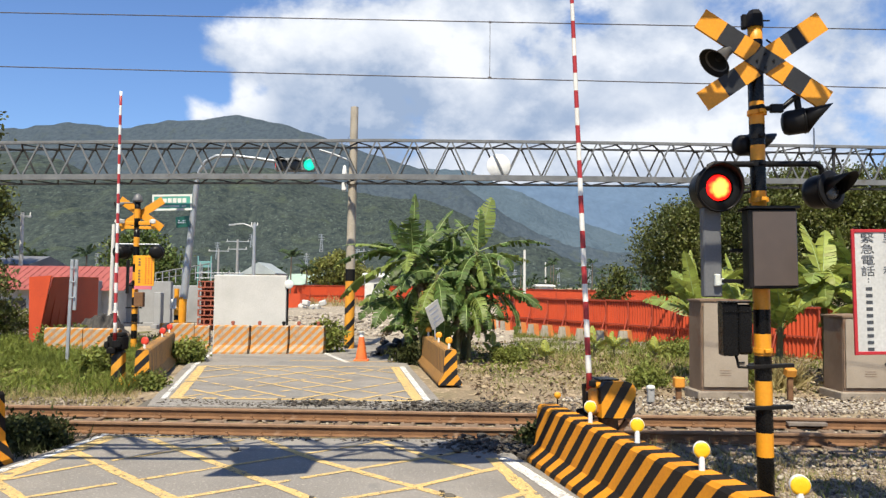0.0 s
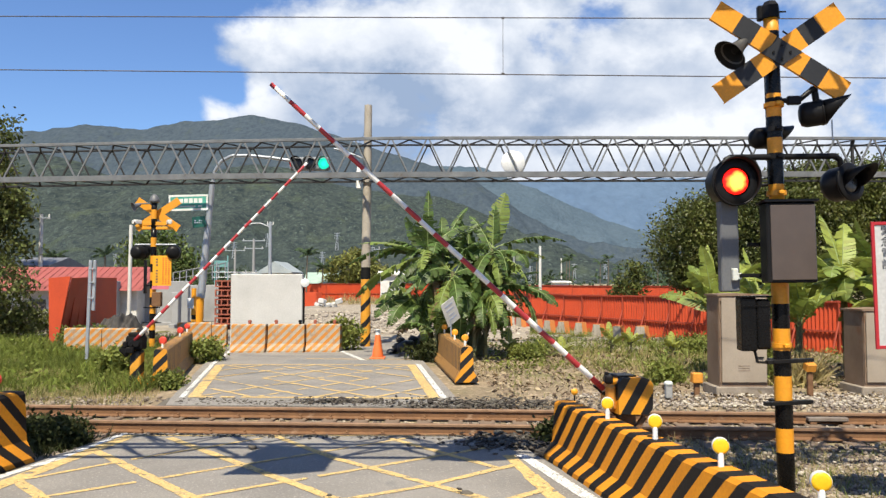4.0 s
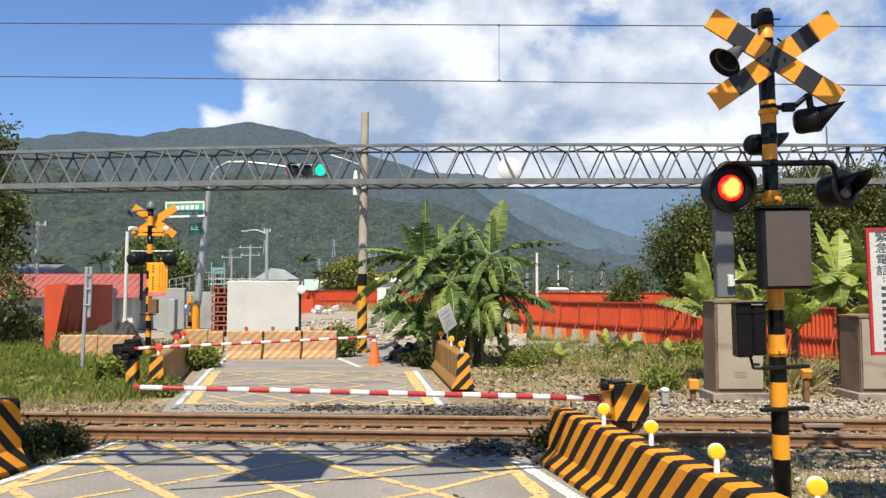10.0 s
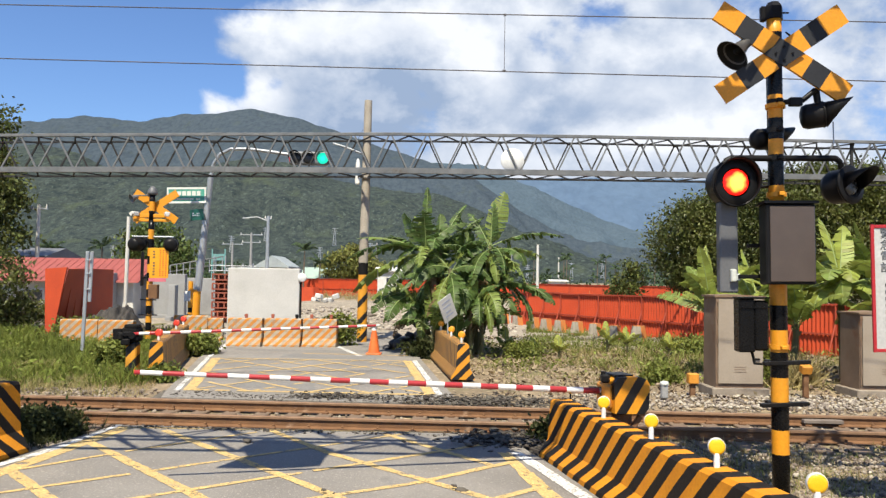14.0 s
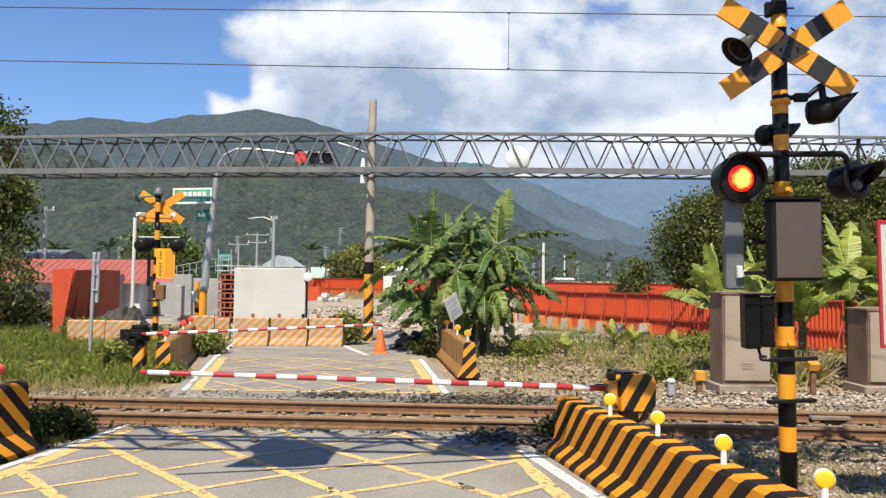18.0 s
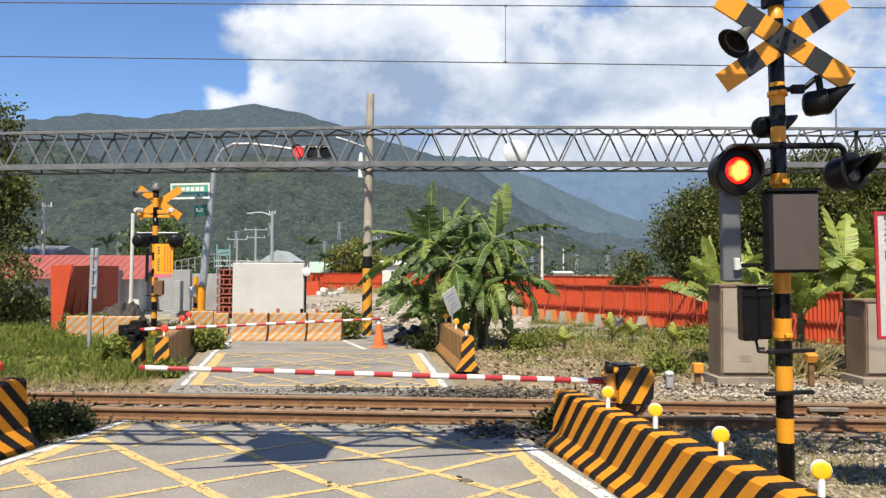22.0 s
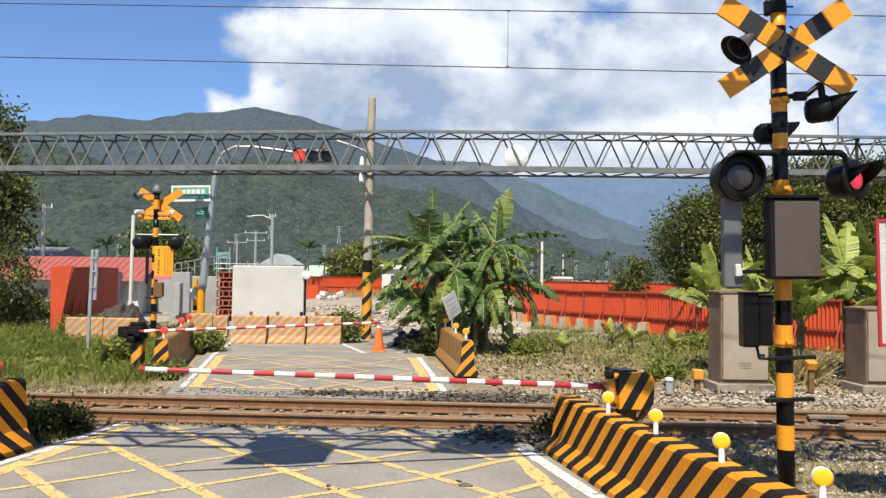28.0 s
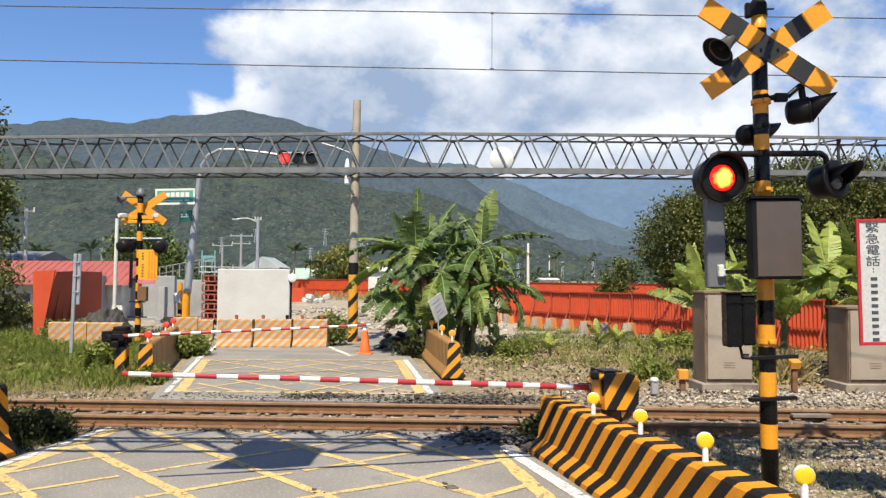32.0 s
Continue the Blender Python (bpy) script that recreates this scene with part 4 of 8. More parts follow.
def build_track():
    prof = [(-0.06, 0), (0.06, 0), (0.06, 0.012), (0.012, 0.03), (0.011, 0.095), (0.034, 0.108), (0.033, 0.132), (0.026, 0.140), (-0.026, 0.140), (-0.033, 0.132), (-0.034, 0.108), (-0.011, 0.095), (-0.012, 0.03), (-0.06, 0.012)]
    bits = {"foot": ([0, 1, 2, 3, 12, 13], 0), "web": ([3, 4, 11, 12], 0), "head": ([4, 5, 6, 7, 8, 9, 10, 11], 1)}
    for y0, lab in ((9.52, "rusty steel rail beside the near road slab"), (10.63, "rusty steel rail beside the far road slab")):
        T = thing("rail", pose(0, y0, -0.02, 0, 0, -2.805), lab, "rail", "rails of the track")
        for nm, (ids, bright) in bits.items():
            s, n, half = Shape(), len(ids), 62.0
            pr = [(prof[i][0], prof[i][1] + {"foot": 0.0, "web": 0.0005, "head": 0.001}[nm]) for i in ids]
            a, b = [(-half, y, z) for y, z in pr], [(half, y, z) for y, z in pr]
            s.add(a + b, [(i, i + n, (i + 1) % n + n, (i + 1) % n) for i in range(n)] + [list(range(n)), list(range(n, 2 * n))[::-1]])
            part(nm, s, M["rail_top"] if bright else M["rust"], T)
    sl = Shape().box((0, 0, 0), (0.20, 2.2, 0.14), 0.012).mesh("sleeper", M["sleeper"])
    clip = Shape().box((0, 0, 0.0), (0.09, 0.06, 0.03), 0.008).box((0, 0.05, 0.012), (0.03, 0.04, 0.05), 0.006).mesh("rail_clip", M["rust"])
    for i in range(-34, 35):
        x = i * 0.43 + 0.1
        s = solid("sleeper", sl, None, "brown weathered timber sleeper under the rails", "sleeper", "sleepers of the track",
                  m=pose(x, line_y(x, 10.07), -0.086, 0, 0, -2.8 + rng.uniform(-0.8, 0.8)))
        for dy in (-0.66, -0.44, 0.46, 0.68):
            part("rail_clip", clip, None, s, m=pose(0, dy, 0.082))
    r = np.random.default_rng(11)
    n = 15000
    x = r.uniform(-13, 16, n)
    y = r.uniform(-1.3, 3.4, n)
    keep = ~((y < -0.18) & (x > -4.2) & (x < 0.8)) & ~((y > 1.9) & (x > -4.6) & (x < 0.9)) & ~((np.abs(y) < 0.09) | (np.abs(y - 1.11) < 0.09)) & ~((y > 2.2 + 0.5 * r.random(n)) & (x < 1.5))
    road_part = (x > -4.3) & (x < 0.7) & (y > 0) & (y < 1.1)
    x, y = x[keep], y[keep]
    z = np.where((y > 0.05) & (y < 1.08), -0.045, -0.035) + r.uniform(-0.02, 0.015, len(x))
    tv, tf = rock_template(8)
    stones = scatter("ballast_stones", np.stack([x, line_y(x, 9.52) + y, z], -1), r.uniform(0.03, 0.075, len(x)), tv, tf, M["ballast"], 1.0, 0.85)
    tagged(new("ballast_stones", stones), "loose grey ballast stones round the track", "ballast", kind="stuff")
    n = 9000
    x, y = r.uniform(1.9, 7.5, n), r.uniform(5.2, 8.6, n)
    keep = (x > 1.85 + (7.0 - y) * 0.25) & (r.random(n) < 0.75)
    stones = scatter("side_ballast", np.stack([x, y, np.full(n, -0.045)], -1)[keep], r.uniform(0.02, 0.065, n)[keep], tv, tf, M["ballast"], 1.0, 0.8)
    tagged(new("side_ballast", stones), "loose brown and grey stones beside the signal", "ballast", kind="stuff")
    n = 500
    x, y = r.uniform(1.9, 7.5, n), r.uniform(5.2, 9.2, n)
    stones = scatter("side_pale_stones", np.stack([x, y, np.full(n, -0.02)], -1), r.uniform(0.02, 0.07, n), tv, tf, M["stone_pale"], 1.0, 0.8)
    tagged(new("side_pale_stones", stones), "pale stones among the ballast beside the signal", "stones", kind="stuff")
    n = 2600
    x, y = r.uniform(2.2, 9.5, n), r.uniform(11.7, 13.2, n)
    keep = r.random(n) < np.clip(0.25 + 0.16 * (x - 2.2) + 0.5 * waves(x, y, 1.3, 61), 0.04, 0.95)
    stones = scatter("pale_stones", np.stack([x, y, np.full(n, -0.015)], -1)[keep], r.uniform(0.02, 0.085, n)[keep], tv, tf, M["stone_pale"], 1.0, 0.7)
    tagged(new("pale_stones", stones), "pale loose stones in front of the cabinets", "stones", kind="stuff")
    n = 150
    x, y = r.uniform(-9.5, -4.4, n), r.uniform(12.05, 12.6, n)
    stones = scatter("verge_stones", np.stack([x, y, np.full(n, -0.02)], -1), r.uniform(0.03, 0.10, n), tv, tf, M["ballast"], 1.0, 0.6)
    tagged(new("verge_stones", stones), "brown stones between track and grass", "stones", kind="stuff")
    solid("plank", Shape().box((0, 0, 0), (0.52, 0.10, 0.05), 0.008), M["stone_pale"], "short pale plank lying beside the rail", "plank", m=pose(5.05, line_y(5.05, 10.55), 0.05, 0, 0, -2))
    # overhead line, held by masts well outside the view
    T = thing("overhead_line", pose(0, 0, 0), "thin dark overhead wires with a dropper above the track", "overhead line")
    for name, zl, zr, rad in (("contact_wire", 4.875, 4.595, 0.0075), ("messenger_wire", 5.65, 5.40, 0.0075)):
        xa, xb = -27.0, 27.0
        za, zb = (zl + (zr - zl) * (v + 6.15) / 12.3 for v in (xa, xb))
        part(name, Shape().cyl((xa, line_y(xa, 10.5), za), (xb, line_y(xb, 10.5), zb), rad, rad, 6, True), M["wire"], T)
    d = Shape().cyl((0.77, 10.46, 4.72), (0.77, 10.46, 5.51), 0.004, n=5)
    d.box((0.77, 10.46, 4.725), (0.05, 0.014, 0.03), 0.003).box((0.77, 10.46, 5.505), (0.04, 0.014, 0.03), 0.003)
    part("dropper_wire", d, M["wire"], T)
    for x in (-27.0, 27.0):
        y = line_y(x, 12.9)
        part("mast", Shape().box((x, y, 3.2), (0.25, 0.25, 6.8), 0.02).cyl((x, y, 5.0), (x, line_y(x, 10.5), 4.9), 0.03, n=8).cyl((x, y, 5.9), (x, line_y(x, 10.5), 5.5), 0.03, n=8), M["galv"], T)


build_track()


def ridge(name, material, label, dist, nx, ny, width, crest, depth, seed, rough, spurs):
    """A mountain range: crest heights along x, falling towards the viewer in spurs and gullies."""
    u = np.linspace(-width, width, nx)
    v = np.linspace(0, 1, ny)
    U, V = np.meshgrid(u, v)
    C = crest(U)
    fall = V ** 1.25
    sp = waves(U + V * 260, V * 900, 620, seed, 4, 0.55)
    fine = waves(U, V * depth, 170, seed + 1, 4, 0.6)
    Z = C * fall + spurs * sp * (V * (1 - V) * 4) ** 0.8 * 1.0 + rough * fine * np.clip((1 - V) * 3, 0.10, 1) * np.clip(V * 4, 0, 1)
    Z = np.where(V < 0.001, -8, Z)
    X, Y = U, dist - depth * (1 - V)
    # back side
    i = np.arange(nx * ny).reshape(ny, nx)
    f = np.stack([i[:-1, :-1], i[:-1, 1:], i[1:, 1:], i[1:, :-1]], -1).reshape(-1, 4)
    me = raw_mesh(name, np.stack([X, Y, Z], -1).reshape(-1, 3), f, material, True)
    tagged(new(name, me), label, "mountain", kind="structure")
    return np.stack([X, Y, Z], -1)


def bump(u, c, w):
    return np.exp(-((u - c) / w) ** 2)


CREST_A = (-1.2, -0.80, -0.54, -0.467, -0.40, -0.345, -0.297, -0.261, -0.231, -0.194, -0.165, -0.128, -0.099, -0.06, 0.04, 0.085, 0.13, 0.166, 0.196, 0.26, 0.5, 1.2)
CREST_H = (0.18, 0.198, 0.199, 0.208, 0.2005, 0.213, 0.2135, 0.2215, 0.2165, 0.2085, 0.199, 0.1885, 0.1775, 0.166, 0.138, 0.122, 0.104, 0.083, 0.070, 0.050, 0.03, 0.03)


def crest_near(u):
    a = u / 3000.0
    h = sum(np.interp(a + d, CREST_A, CREST_H) for d in (-0.008, 0, 0.008)) / 3
    return 3000 * h + 4 * waves(u, 0 * u, 110, 5, 3)


def crest_high(u):
    a = u / 3700.0
    t = np.clip((a - 0.0) / 0.16, 0, 1)
    return crest_near(u * 3000 / 3700.0) * 3700 / 3000.0 * (1 - 0.30 * t * t * (3 - 2 * t))


def crest_foot(u):
    a = u / 3000.0
    t = np.clip((a + 0.02) / 0.16, 0, 1)
    return crest_near(u) * (1 - 0.55 * t * t * (3 - 2 * t)) * (0.66 + 0.06 * np.sin(9.0 * a + 0.6) + 0.04 * np.sin(23.0 * a)) + 10 * waves(u, 0 * u, 420, 9, 3)


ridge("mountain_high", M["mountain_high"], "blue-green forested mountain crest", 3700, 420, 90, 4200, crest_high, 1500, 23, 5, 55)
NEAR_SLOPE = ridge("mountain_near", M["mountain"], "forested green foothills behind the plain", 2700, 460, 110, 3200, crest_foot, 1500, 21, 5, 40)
SPUR_A = (-1.0, -0.12, -0.06, 0.0, 0.02, 0.05, 0.085, 0.13, 0.16, 0.20, 0.26, 0.34, 0.42, 0.60, 1.2)
SPUR_H = (0.10, 0.150, 0.155, 0.153, 0.1535, 0.150, 0.136, 0.118, 0.104, 0.086, 0.066, 0.070, 0.084, 0.10, 0.10)
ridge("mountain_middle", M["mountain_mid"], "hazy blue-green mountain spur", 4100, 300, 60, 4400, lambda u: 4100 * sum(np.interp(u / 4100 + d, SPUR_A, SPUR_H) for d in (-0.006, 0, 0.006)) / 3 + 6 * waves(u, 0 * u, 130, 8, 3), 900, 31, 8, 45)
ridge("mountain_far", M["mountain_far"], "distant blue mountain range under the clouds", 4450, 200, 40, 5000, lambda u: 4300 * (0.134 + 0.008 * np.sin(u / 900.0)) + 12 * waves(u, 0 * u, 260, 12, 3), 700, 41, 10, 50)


def build_gantry(name, y, pts, label, depth=1.05):
    """A long lattice beam. pts: (x, bottom, top) along it."""
    g = thing(name, pose(0, y, 0), label, "gantry", "height gauges over the road")
    xs = [p[0] for p in pts]

    def zb(x):
        return float(np.interp(x, xs, [p[1] for p in pts]))

    def zt(x):
        return float(np.interp(x, xs, [p[2] for p in pts]))
    x0, x1 = xs[0], xs[-1]
    for xa, xb in zip(xs, xs[1:]):
        n = max(1, int((xb - xa) / 3))
        for i in range(n):
            p, q = xa + (xb - xa) * i / n, xa + (xb - xa) * (i + 1) / n
            d = Vector((q - p, 0, zb(q) - zb(p)))
            R = d.to_track_quat("X", "Z").to_matrix()
            mid = Vector(((p + q) / 2, 0, (zb(p) + zb(q)) / 2))
            s = Shape().box(mid + Vector((0, -0.03, 0)), (d.length, 0.012, 0.15), 0, R).box(mid + Vector((0, 0.02, -0.07)), (d.length, 0.09, 0.012), 0, R)
            part("bottom_chord", s, M["steel"], g)
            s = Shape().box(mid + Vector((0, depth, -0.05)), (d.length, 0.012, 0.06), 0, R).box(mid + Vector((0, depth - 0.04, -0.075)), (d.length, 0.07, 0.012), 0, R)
            part("bottom_chord", s, M["steel_shaded"], g)
            d = Vector((q - p, 0, zt(q) - zt(p)))
            R = d.to_track_quat("X", "Z").to_matrix()
            mid = Vector(((p + q) / 2, 0, (zt(p) + zt(q)) / 2))
            part("top_chord", Shape().box(mid, (d.length, 0.07, 0.085), 0.008, R), M["steel"], g)
            part("top_chord", Shape().box(mid + Vector((0, depth, -0.005)), (d.length, 0.06, 0.05), 0.006, R), M["steel_shaded"], g)
    step = 1.034
    n = int((x1 - x0) / step)
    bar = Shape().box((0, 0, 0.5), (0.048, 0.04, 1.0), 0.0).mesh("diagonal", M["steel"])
    # lacing and rear diagonals take the darker steel that stands for shade
    lace = Shape().box((0, 0, 0.5), (0.042, 0.03, 1.0), 0.0).mesh("lacing_bar", M["steel_shaded"])
    back = Shape().box((0, 0, 0.5), (0.045, 0.04, 1.0), 0.0).mesh("diagonal", M["steel_shaded"])

    def strut(name, me, pa, pb):
        d = pb - pa
        part(name, me, None, g, m=Matrix.Translation(pa) @ d.to_track_quat("Z", "Y").to_matrix().to_4x4() @ Matrix.Diagonal((1, 1, d.length, 1)))

    for i in range(n):
        xa = x0 + i * step
        for yy, k in ((0.0, 0.0), (depth, 0.0)):
            a, m, b = xa + k, xa + k + step / 2, xa + k + step
            for p, q in (((a + 0.05, zb(a) + 0.07), (m - 0.04, zt(m) - 0.04)), ((m + 0.04, zt(m) - 0.04), (b - 0.05, zb(b) + 0.07))):
                strut("diagonal", bar if yy == 0 else back, Vector((p[0], yy, p[1])), Vector((q[0], yy, q[1])))
        for z in (zb, zt):
            a, m, b = xa, xa + step / 2, xa + step
            for p, q in (((a, 0), (m, depth)), ((m, depth), (b, 0))):
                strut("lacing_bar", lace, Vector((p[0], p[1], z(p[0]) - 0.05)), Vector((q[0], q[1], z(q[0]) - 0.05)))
    for x in (x0 + 0.2, x1 - 0.2):
        post = Shape()
        for yy in (0, depth):
            post.cyl((x, yy, -0.1), (x, yy, zt(x)), 0.08, 0.07, 12)
        for k in range(8):
            z = 0.4 + k * 0.6
            post.cyl((x, 0, z), (x, depth, z + 0.5), 0.02, n=6)
        part("post", post, M["steel"], g)
    return g


far_gantry = build_gantry("height_gantry", 21.3, [(-17.587, 4.63, 5.59), (-12.35, 4.706, 5.663), (-6.4, 4.81, 5.79), (-1.3, 4.864, 5.886), (4.04, 4.878, 5.902), (10.5, 4.885, 5.890), (17.6, 4.85, 5.86)], "grey weathered steel lattice height beam across the road")
part("upright", Shape().box((11.37, 0.12, 5.36), (0.07, 0.07, 0.95), 0.006), M["steel_shaded"], far_gantry)
disc = Shape().lathe([(0, -0.012), (0.325, -0.012), (0.335, 0.0), (0.325, 0.012), (0, 0.012)], 32, pose(1.86, 0.05, 5.215, 90, 0, 0))
part("sign_disc", disc, M["white"], far_gantry, "round white back of a height sign")
part("splice_plate", Shape().box((-6.4, -0.045, 4.81), (0.5, 0.012, 0.152), 0.003), M["steel"], far_gantry)
part("splice_plate", Shape().box((-6.4, -0.04, 5.79), (0.4, 0.012, 0.09), 0.003), M["steel"], far_gantry)
near_gantry = build_gantry("height_gantry", 5.33, [(-12, 4.87, 5.64), (12, 4.87, 5.64)], "grey steel lattice height beam over the near road", 0.70)
# added plates out of view, outlined backwards from the dark patches they cast below
for outline in ([(-2.59, 3.976), (-1.967, 4.012), (-1.64, 4.235), (-1.70, 4.829), (-1.715, 5.437), (-2.233, 6.003), (-2.674, 6.253), (-2.75, 5.437), (-2.503, 4.829)],
                [(-0.654, 5.04), (-0.242, 4.913), (0.189, 5.083), (0.111, 6.619), (-0.599, 6.781), (-0.65, 6.003), (-0.731, 5.714)]):
    plate = Shape().prism(outline, 0.02, pose(0, -0.22, 0))
    for x in (-0.3, 0.3):
        cx = sum(p[0] for p in outline) / len(outline) + x
        plate.box((cx, -0.12, 5.0), (0.05, 0.22, 0.05))
    part("shadow_plate", plate, M["white"], near_gantry, "unseen plate added on the beam to cast a road shadow")

# ==== crossing signals ====
def banded_pole(parent, bounds, r, first_black=True, name="pole"):
    first = 1 if first_black else 0
    s = Shape().rings([((0, 0, z), r) for z in bounds], 22, [(i + first) % 2 for i in range(len(bounds) - 1)])
    return part(name, s, [M["yellow"], M["pole_black"]], parent, "pole banded in black and yellow")


def cross_board(parent, place, length, width, back=False):
    """One board of the cross, in black and yellow lengths, with turned edges."""
    s = Shape()
    cuts = [-0.5, -0.33, -0.19, -0.07, 0.07, 0.19, 0.33, 0.5]
    for i, (a, b) in enumerate(zip(cuts, cuts[1:])):
        s.box(((a + b) / 2 * length, 0, 0), ((b - a) * length, 0.012, width), 0, None, 1 if i % 2 and not back else 0)
    for z in (-1, 1):
        s.box((0, 0.012, z * (width / 2 - 0.004)), (length, 0.03, 0.006), 0, None, 0)
    for x in (-0.04, 0.04):
        s.cyl((x, -0.012, 0.03), (x, -0.004, 0.03), 0.012, n=8, slot=1)
    return part("cross_board", s, [M["yellow"], M["board_black"]], parent, "cross board in black and yellow" if not back else "yellow back of a cross board", place)


def lamp(parent, place, lens_mat, visor=0.30, radius=0.115, shield=0.215, deep=0.275, scoop=False):
    """A hooded lamp that looks along local -y. Returns its lens, which turns about z between a lit and a dark side."""
    body = Shape()
    P = pose(0, 0, 0, 90, 0, 0)  # local z of the lathe to -y
    body.lathe([(0, -deep), (0.09, -deep), (0.16, 0.025 - deep), (0.188, 0.085 - deep), (0.190, -0.02), (0.190, 0.03)], 26, P)
    body.lathe([(radius + 0.012, 0.02), (shield - 0.012, 0.02), (shield, 0.035), (shield, 0.05), (shield - 0.006, 0.056), (radius + 0.012, 0.056)], 30, P)
    lam = part("lamp", body, M["black"], parent, "black signal lamp", place)
    # a round scoop of a hood, long above and short below, or a half tube over the lens
    hood = Shape()
    n, vs = 32, []
    r0, r1 = (radius + 0.03, radius + 0.035) if scoop else (shield * 0.90, shield * 0.98)
    for i in range(n + 1):
        a = radians(-90 + 360 * i / n)
        cut = visor * (0.05 + 0.95 * max(0.0, (0.35 + math.sin(a)) / 1.35) ** 0.75) if scoop else visor * (0.08 + 0.92 * ((1 + math.sin(a)) / 2) ** 1.1)
        for r, yy in ((r0, -0.05), (r1, -0.05 - cut), (r1 - 0.006, -0.05 - cut), (r0 - 0.006, -0.05)):
            vs.append((r * math.cos(a), yy, r * math.sin(a)))
    fs = []
    for i in range(n):
        for j in range(4):
            fs.append((i * 4 + j, i * 4 + (j + 1) % 4, (i + 1) * 4 + (j + 1) % 4, (i + 1) * 4 + j))
    hood.add(vs, fs, 0, True)
    part("hood", hood, M["black"], lam)
    return lam, turret(lam, pose(0, 0.09, 0), lens_mat, radius, 0.135)


def turret(parent, place, lit, radius, reach):
    """A lens carrier that swings 85 degrees about z: the lit lens in front, or the dark one."""
    lens = Shape()
    dome = [(radius, 0), (radius * 0.92, 0.007), (radius * 0.7, 0.014), (radius * 0.4, 0.019), (0, 0.021)]
    for turn, slot in ((0, 0), (85, 1)):
        lens.lathe(dome, 24, pose(0, 0, 0, 0, 0, turn) @ pose(0, -reach, 0, 90, 0, 0), slot)
    return part("lens", lens, [lit, M["lens_off"]], parent, "round signal lens", place)


def clamp_ring(s, z, r, slot=0):
    s.cyl((0, 0, z - 0.02), (0, 0, z + 0.02), r + 0.008, n=20, slot=slot)
    s.box((0, -r - 0.02, z), (0.05, 0.05, 0.035), 0.006, None, slot)


def build_near_signal():
    T = thing("crossing_signal", pose(3.005, 6.9, 0, 0, -0.9, 0), "black and yellow level crossing signal with cross boards and red lamps", "signal")
    banded_pole(T, [-0.1, 0.356, 0.57, 0.81, 1.03, 1.255, 1.45, 1.67, 1.9, 2.12, 2.36, 2.59], 0.075)
    cuts = (2.59, 2.74, 3.02, 3.16, 3.35, 3.56, 3.77, 3.95, 4.13, 4.25)
    s = Shape().rings([((0, 0, z), 0.065) for z in cuts], 22, [0, 1, 0, 1, 0, 1, 1, 1, 0])
    part("upper_pole", s, [M["yellow"], M["pole_black"]], T, "upper pole banded in black and yellow")
    part("cap", Shape().lathe([(0.065, 4.25), (0.084, 4.255), (0.080, 4.365), (0.05, 4.41), (0, 4.42)], 6, None, 0, False).box((0.10, -0.02, 4.31), (0.06, 0.012, 0.012)).box((-0.09, 0.02, 4.31), (0.05, 0.05, 0.14), 0.01), M["black"], T)
    c = pose(0.03, -0.10, 3.905)
    cross_board(T, c @ pose(0.002, 0, 0.022, 0, 33.7, 0), 1.366, 0.192)
    cross_board(T, c @ pose(-0.016, -0.016, 0, 0, -33.8, 0), 1.325, 0.192)
    part("centre_plate", Shape().prism([(-0.185, 0), (0, -0.118), (0.185, 0), (0, 0.118)], 0.008, c @ pose(0, -0.030, 0)), M["board_black"], T, "black centre diamond")
    for x, z in ((-0.075, 0.0), (0.075, 0.0), (0.0, -0.06), (0.0, 0.06)):
        part("bolt", Shape().cyl((0.03 + x, -0.146, 3.905 + z), (0.03 + x, -0.134, 3.905 + z), 0.011, n=8), M["black"], T)
    # horn loudspeaker
    at = look((-0.415, -0.10, 3.895), (-0.085, 0.0, 4.21)) @ Matrix.Scale(0.96, 4)
    horn = Shape().lathe([(0.03, -0.30), (0.05, -0.28), (0.055, -0.16), (0.075, -0.08), (0.11, -0.03), (0.155, 0.0), (0.165, 0.01), (0.158, 0.008)], 26, at)
    horn.lathe([(0.158, 0.008), (0.10, -0.04), (0.05, -0.12), (0.035, -0.13), (0.03, -0.05), (0, -0.045)], 26, at, 1)
    horn.cyl((-0.22, 0.0, 4.06), (0, 0.02, 4.08), 0.02, n=8)
    part("horn", horn, [M["horn"], M["black_matt"]], T, "grey horn loudspeaker with a dark mouth")
    part("conduit", Shape().tube([(0.09, -0.03, 4.13), (0.13, -0.03, 4.10), (0.13, -0.03, 4.0), (0.09, -0.02, 3.9)], 0.008, 6).tube([(-0.03, 0.09, 4.2), (-0.02, 0.10, 3.2), (-0.02, 0.10, 1.5), (-0.02, 0.1, 0.2)], 0.014, 6), M["black"], T)
    # cross arm and the main lamps
    arm = Shape().cyl((-0.42, -0.03, 2.985), (0.52, -0.03, 2.985), 0.028, n=12)
    arm.tube([(-0.42, -0.03, 2.985), (-0.47, -0.03, 2.96), (-0.48, -0.02, 2.88)], 0.026, 10).tube([(0.52, -0.03, 2.985), (0.57, -0.02, 2.95), (0.585, 0.0, 2.87)], 0.026, 10)
    clamp_ring(arm, 2.985, 0.075)
    arm.cyl((-0.42, 0.06, 2.70), (0.05, 0.06, 2.76), 0.016, n=8)
    part("cross_arm", arm, M["black"], T)
    out = {}
    _, out["left"] = lamp(T, pose(-0.395, -0.02, 2.765, 0, 0, 5) @ Matrix.Scale(1.03, 4), M["lens_red"], visor=0.10, deep=0.235)
